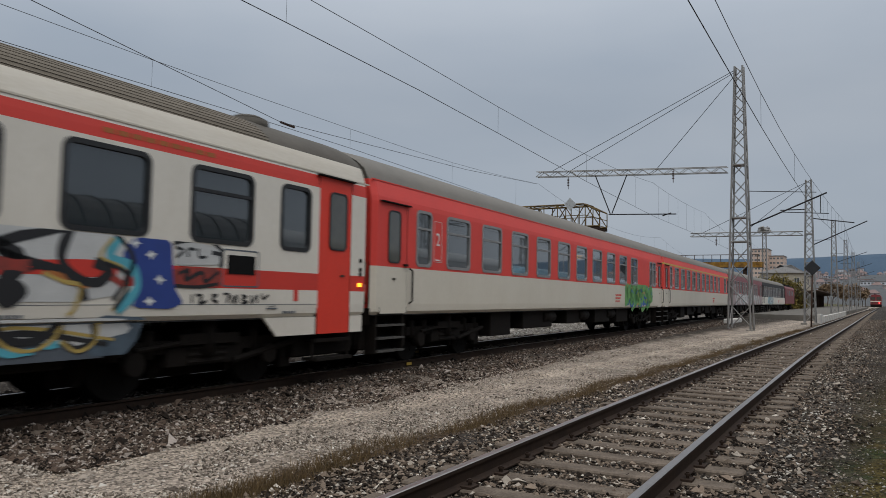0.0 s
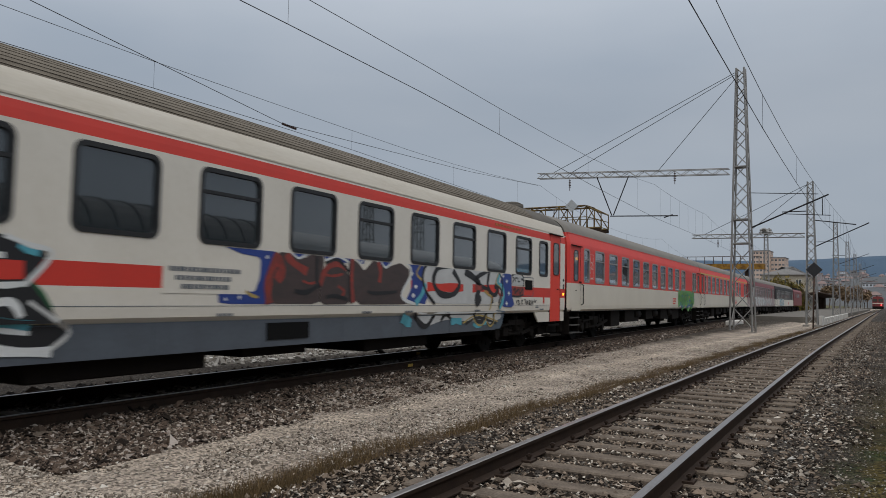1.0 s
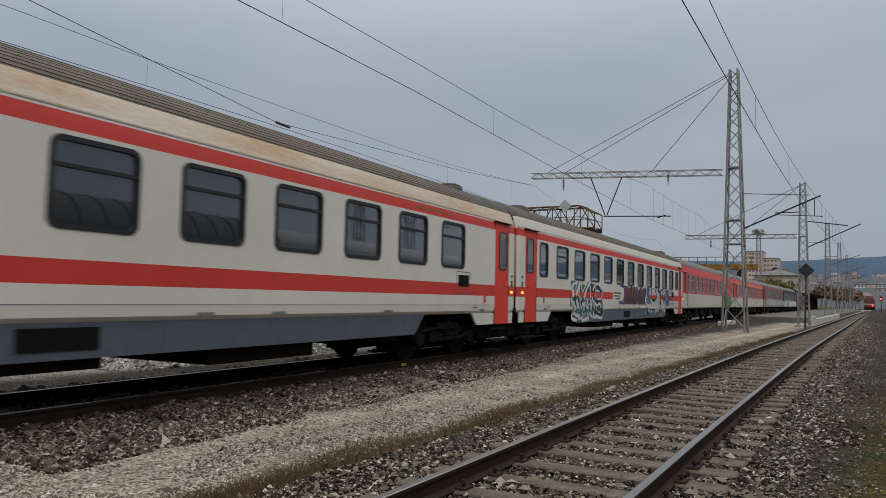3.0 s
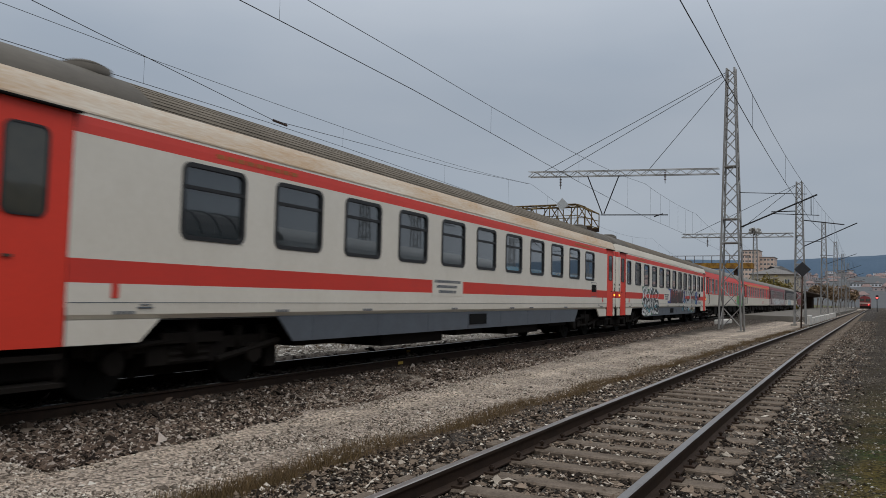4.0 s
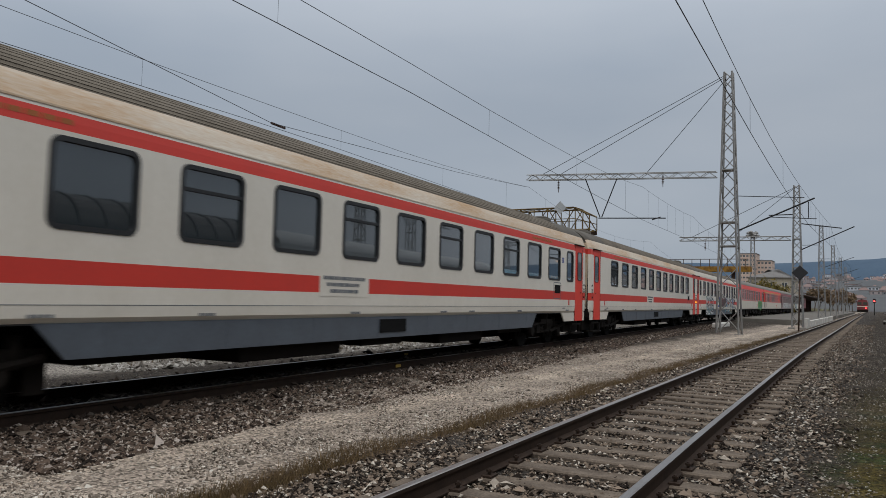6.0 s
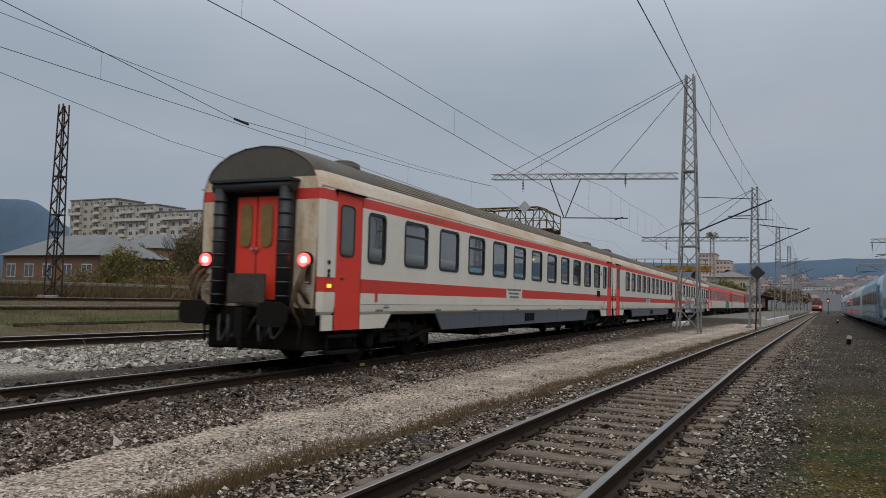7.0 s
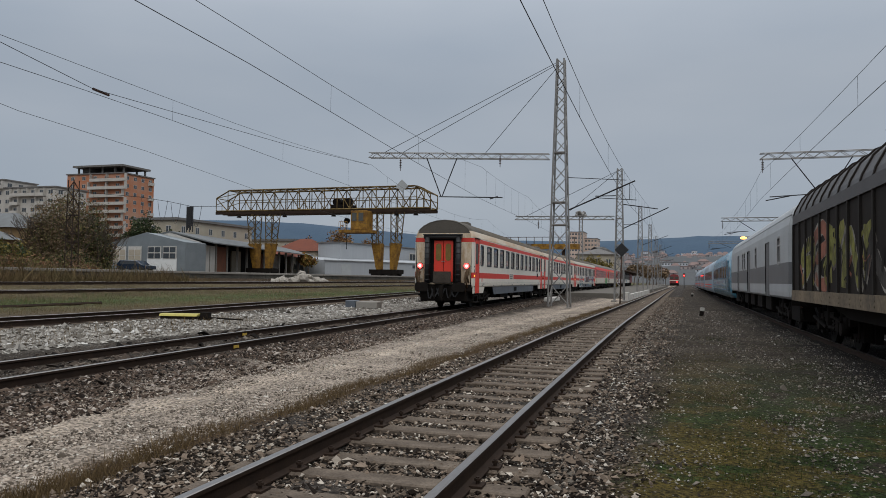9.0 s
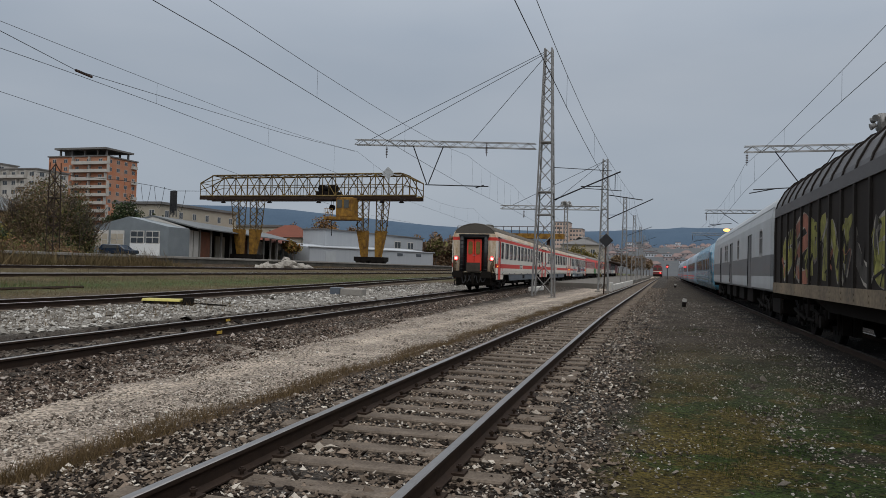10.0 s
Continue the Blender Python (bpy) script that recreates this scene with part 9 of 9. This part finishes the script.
def bush(label, x, y, z, w, h, leaf_mats, seed, leaves, leaf, stems=22, gaps=0.12):
    """Broad bush, leafy from the ground up, with fanned stems and a lobed outline."""
    t = thing("bush", label, "bush", pose(x, y, z), "bushes")
    rs = random.Random(seed)
    bm = bmesh.new()

    def grow(p, d, length, r, depth):
        q = p + d * length
        rod(bm, p, q, r, 4, 0, r * 0.7)
        if depth:
            for _ in range(rs.choice((2, 2, 3))):
                grow(q, (d + Vector((rs.uniform(-0.6, 0.6), rs.uniform(-0.6, 0.6), rs.uniform(-0.1, 0.4)))).normalized(), length * rs.uniform(0.6, 0.85), r * 0.62, depth - 1)

    for _ in range(stems):
        a = rs.uniform(-1, 1)
        grow(Vector((a * 0.3 * w, rs.uniform(-0.15, 0.15) * w, -0.05)), Vector((a * 0.45 + rs.uniform(-0.15, 0.15), rs.uniform(-0.5, 0.5), 1)).normalized(), h * 0.24, 0.012 * h, 4)
    tagged(part("stem_tangle", bm, M_bark, t), kind="stuff")
    r = np.random.RandomState(seed)
    per = leaves // len(leaf_mats)
    for k, lm in enumerate(leaf_mats):
        n = per * 3
        u = r.normal(0, 1, (n, 3))
        u /= np.linalg.norm(u, axis=1)[:, None]
        u[:, 2] = np.abs(u[:, 2])
        lobe = np.array([1 + 0.3 * noise.noise(Vector(q) * 2.2 + Vector((seed, 0, 0))) + 0.14 * noise.noise(Vector(q) * 6 + Vector((seed, 3, 0))) for q in u])
        c = u * (lobe * r.uniform(0.02, 1, n) ** 0.45)[:, None] * np.array((w / 2, w * 0.3, h)) / 1.05
        c += r.normal(0, 0.012 * h, c.shape)
        thick = np.array([noise.noise(Vector(q) * 1.6 + Vector((seed, 9 + 5 * k, 0))) for q in c])
        c = c[thick > gaps - 0.35 * r.uniform(0, 1, n)][:per]
        c[:, 2] = np.maximum(c[:, 2], 0.05)
        m = len(c)
        a = r.normal(0, 1, (m, 3))
        a /= np.linalg.norm(a, axis=1)[:, None]
        b = np.cross(a, r.normal(0, 1, (m, 3)))
        b /= np.linalg.norm(b, axis=1)[:, None]
        q = leaf * np.exp(r.normal(0, 0.35, (m, 1)))
        P = np.stack([c - a * q, c + b * q * 0.6, c + a * q, c - b * q * 0.6], 1).reshape(-1, 3)
        part("crown", from_arrays("crown", P, [tuple(range(4 * e, 4 * e + 4)) for e in range(m)], lm), None, t)
    return t


bush("large half-bare brown and olive bush behind an old mast", -50.2, 50, 1.7, 9.6, 6.7, (F_brown, F_brown, F_olive, F_brown, F_moor), 3, 46000, 0.062, 34, -0.15)
bush("dark green bush beside the old mast", -47.4, 50, 1.7, 4.4, 4.9, (F_dark, F_olive, F_moor), 5, 13000, 0.062, 14)
bush("low green and yellow bush at the dock", -48.8, 43, 1.65, 5.4, 2.3, (F_dark, F_gold, F_olive), 6, 7000, 0.07, 12)
bush("low green and brown bush at the dock", -44.5, 45, 1.65, 4.6, 1.6, (F_olive, F_dark, F_brown), 16, 5000, 0.065, 12)
bush("tall dry brown undergrowth along the dock", -40.5, 41, 1.2, 6.0, 1.3, (F_brown, F_rust, F_olive), 26, 6000, 0.06, 12)
bush("tall dry brown undergrowth along the dock", -47.5, 42.5, 1.4, 8.0, 1.5, (F_brown, F_rust, F_olive), 27, 8000, 0.06, 12)
bush("yellowing bush by the depot", -56.8, 46, 1.7, 5.6, 3.9, (F_gold, F_olive, F_olive), 7, 14000, 0.065, 16)
bush("brown scrub beside the depot", -63.0, 47, 1.7, 6.0, 1.7, (F_brown, F_olive), 8, 5000, 0.07, 12)
bush("dull green bush behind the depot", -73.5, 62, 1.7, 7.0, 5.6, (F_moor, F_olive), 18, 8000, 0.1, 12)
bush("dark green trees behind the garage", -88.0, 104, 1.6, 9.0, 10.2, (F_dark, F_moor, F_dark), 61, 16000, 0.16, 10)
bush("dark green trees behind the garage", -84.6, 107, 1.6, 6.0, 7.6, (F_dark, F_moor), 62, 9000, 0.16, 10)
tree("dark green tree behind the flats", -120, 140, 1.6, 11, 0.7, (F_dark, F_olive), 9, 2200, 0.4)
tree("dark green tree behind the flats", -106, 122, 1.6, 8, 0.7, (F_dark, F_olive), 19, 2000, 0.35)
tree("orange autumn tree behind the goods shed", -72, 150, 1.6, 9.0, 0.65, (F_orange, F_orange, F_brown), 10, 2600, 0.3)
tree("orange autumn tree, lower", -66, 122, 1.6, 4.6, 0.8, (F_orange, F_gold), 11, 1800, 0.22)
tree("brown autumn tree behind the goods shed", -78, 165, 1.6, 8, 0.7, (F_brown, F_orange), 12, 1800, 0.3)
for k, (x, h) in enumerate(((-79.5, 7.6), (-75.8, 8.9), (-72.4, 7.2), (-84.5, 6.5))):
    bush("orange and gold autumn trees behind the goods shed", x, 146 + 3 * k, 1.5, 6.4, h, (F_orange, F_orange, F_gold, F_brown), 300 + k, 5000, 0.17, 8)
for k, (x, y, w, h) in enumerate(((-75.0, 153, 9.5, 11.2), (-80.0, 149, 6.5, 8.2), (-69.8, 157, 7.0, 9.0))):
    bush("large orange autumn tree behind the warehouse", x, y, 1.5, w, h, (F_orange, F_brown, F_orange, F_rust), 330 + k, 11000, 0.19, 8)
for k, (x, h) in enumerate(((-64.5, 8.2), (-60.0, 9.4), (-56.0, 8.6), (-52.0, 10.0), (-48.0, 8.4))):
    bush("brown autumn trees beyond the warehouse", x, 186 + 2 * k, 1.5, 7.0, h, (F_brown, F_rust, F_brown), 350 + k, 6000, 0.24, 8)
rs = random.Random(77)
for k in range(12):
    yy = 185 + rs.uniform(-15, 20)
    tree("brown autumn tree behind the warehouse", -66 + 3.1 * k, yy, 1.5, rs.uniform(6, 9), 0.7, (rs.choice((F_brown, F_orange, F_olive)), F_brown), 100 + k, 1100, 0.4)
for k in range(4):
    bush("gold and olive tree clump behind the platform", -20.4 + 1.5 * k, 150 + 2.5 * k, 0.2, 4.4, (6.2, 6.9, 6.4, 5.6)[k], (F_gold, F_gold, F_olive), 130 + k, 3600, 0.16, 8)
for k in range(10):
    tree("bare brown tree by the station", -20 + 1.1 * k, 300 + 9 * k, 0, rs.uniform(7, 11), 0.6, (F_brown,), 150 + k, 600, 0.4)

# ---------------------------------------------------------------- town and hills
# wall and roof colours are paled and blued to carry the distance haze
M_town = [mat("hazed_wall_white", (0.64, 0.66, 0.70), 0.9), mat("hazed_wall_sand", (0.48, 0.47, 0.48), 0.9), mat("hazed_wall_rose", (0.42, 0.36, 0.35), 0.9), mat("hazed_wall_shade", (0.28, 0.28, 0.29), 0.9)]
M_townroof = mat("hazed_roof_tile", (0.26, 0.19, 0.175), 0.9)
rs = random.Random(12)
for k in range(298):
    y = 560 + 2.5 * k + rs.uniform(-20, 20)
    x = y * rs.uniform(-0.10, 0.19)
    z = max(0, (y - 470) * 0.056)
    w, d, h = rs.uniform(4.5, 9), rs.uniform(5, 8), rs.uniform(2.8, 5) + (4 if rs.random() < 0.12 and k > 60 else 0)
    hs = thing("town_house", "distant pale town house on the hillside", "house", pose(x, y, z, 0, 0, rs.uniform(-20, 20)), "town houses on the hill")
    bm = bmesh.new()
    box(bm, -w / 2, w / 2, 0, d, -8, h)
    part("wall", bm, rs.choice(M_town), hs)
    bm = bmesh.new()
    if rs.random() < 0.55:
        v = [bm.verts.new(p) for p in ((-w / 2 - 0.4, -0.4, h), (w / 2 + 0.4, -0.4, h), (w / 2 + 0.4, d + 0.4, h), (-w / 2 - 0.4, d + 0.4, h), (-w / 2 + 2, d / 2, h + 2.4), (w / 2 - 2, d / 2, h + 2.4))]
        for q in ((0, 1, 5, 4), (1, 2, 5), (2, 3, 4, 5), (3, 0, 4), (3, 2, 1, 0)):
            bm.faces.new([v[j] for j in q])
    else:
        box(bm, -w / 2 - 0.2, w / 2 + 0.2, -0.2, d + 0.2, h, h + 0.5)
    part("roof", bm, M_townroof, hs)
    bm = bmesh.new()
    nf, nb = max(2, int(h / 3)), max(2, int(w / 3.2))
    for f in range(nf):
        for q in range(nb):
            xx, zz = -w / 2 + w * (q + 0.5) / nb, h * (f + 0.5) / nf
            box(bm, xx - 0.5, xx + 0.5, -0.08, 0.0, zz - 0.55, zz + 0.55)
    tagged(part("glazing", bm, M_pane, hs), kind="stuff")

block("apartment_block", "long white apartment block below the town", 23, 10, 8.5, pose(-11, 700, 10.5), M_town[0], 3, 9, 2, category="apartment block", win=(1.5, 1.6))
# distance haze is put into these two colours: blue ridge, grey slope
M_hill = mat("wooded_hill_haze_painted", (0.075, 0.112, 0.155), 1.0, 0, (0.055, 0.085, 0.125), 0.02, 0.3)
M_slope = mat("town_slope_haze_painted", (0.115, 0.115, 0.115), 1.0, 0, (0.075, 0.08, 0.085), 0.05, 0.5)


def hill(name, label, ridge, y0, depth, material, seed):
    """A wooded ridge: rows of ground rising to an uneven crest."""
    xs_, zs_ = np.array(ridge, float).T
    X = np.linspace(xs_[0], xs_[-1], 220)
    Z = np.interp(X, xs_, zs_)
    Z = np.convolve(np.pad(Z, 6, "edge"), np.hanning(13) / np.hanning(13).sum(), "valid")
    bm = bmesh.new()
    rows = []
    for q in range(9):
        t = q / 8
        rows.append([bm.verts.new((x, y0 + depth * t, -3 + (z + 3) * math.sin(t * math.pi / 2) + (2.2 * noise.noise((x * 0.02, q, seed)) + 1.2 * noise.noise((x * 0.09, q, seed))) * t)) for x, z in zip(X, Z)])
    rows.append([bm.verts.new((x, y0 + depth * 2.5, -3)) for x in X])
    for A, B in zip(rows, rows[1:]):
        for k in range(len(X) - 1):
            bm.faces.new((A[k], A[k + 1], B[k + 1], B[k])).smooth = True
    return thing(name, label, "hill", kind="structure", data=mesh_of(name, bm, material))


hill("hill_backdrop", "wooded ridge on the horizon, distance haze in its blue colour", [(-4200, 330), (-2600, 300), (-2210, 277), (-2150, 190), (-1900, 150), (-930, 130), (-757, 117), (-568, 97), (-416, 84), (-148, 79), (-30, 88), (93, 92), (304, 81), (700, 60), (1800, 45)], 1300, 200, M_hill, 3)
hill("town_slope", "low wooded slope below the town, haze in its grey colour", [(-600, 8), (-200, 14), (-80, 34), (0, 40), (120, 42), (300, 38), (700, 15)], 470, 760, M_slope, 8)


# ---------------------------------------------------------------- motion of the train
SPEED, S_AB = 11.18, 10.88
_ys = np.arange(-100, 329, 0.25)
_xs = np.interp(_ys, *LINE_TRAIN)
_arc = np.concatenate([[0], np.cumsum(np.hypot(np.diff(_xs), np.diff(_ys)))])
_arc0 = float(np.interp(0, _ys, _arc))


def at_arc(s):
    s += _arc0
    return Vector((float(np.interp(s, _arc, _xs)), float(np.interp(s, _arc, _ys)), Z_TRAIN))


def ride(s, pivot):
    a, b = at_arc(s - pivot), at_arc(s + pivot)
    d = b - a
    return Matrix.Translation((a + b) / 2) @ Matrix.Rotation(math.atan2(-d.x, d.y), 4, "Z")


def motions():
    offsets = ((coach_a, -13.16, 9.5), (coach_w, -39.23, 9.5), (coach_last, -65.54, 9.5), (coach_b, 12.94, 9.5), (coach_c, 39.15, 9.5), (coach_d, 65.38, 9.5), (coach_e, 91.53, 9.5), (loco_head, 113.2, 4.2))
    for ob, off, pivot in offsets:
        walk(ob, [(0.5 * k, ride(S_AB + off + SPEED * 0.5 * k, pivot)) for k in range(21)])
    # the wheels of the nearest coaches turn with the road covered
    turn = SPEED / FPS / 0.46
    for ws in WHEELSETS:
        if ws.parent.parent in (coach_a, coach_w, coach_last, coach_b):
            rest = ws.matrix_basis.copy()
            walk(ws, [(k / FPS, rest @ Matrix.Rotation(-turn * k, 4, "X")) for k in range(301)])


motions()
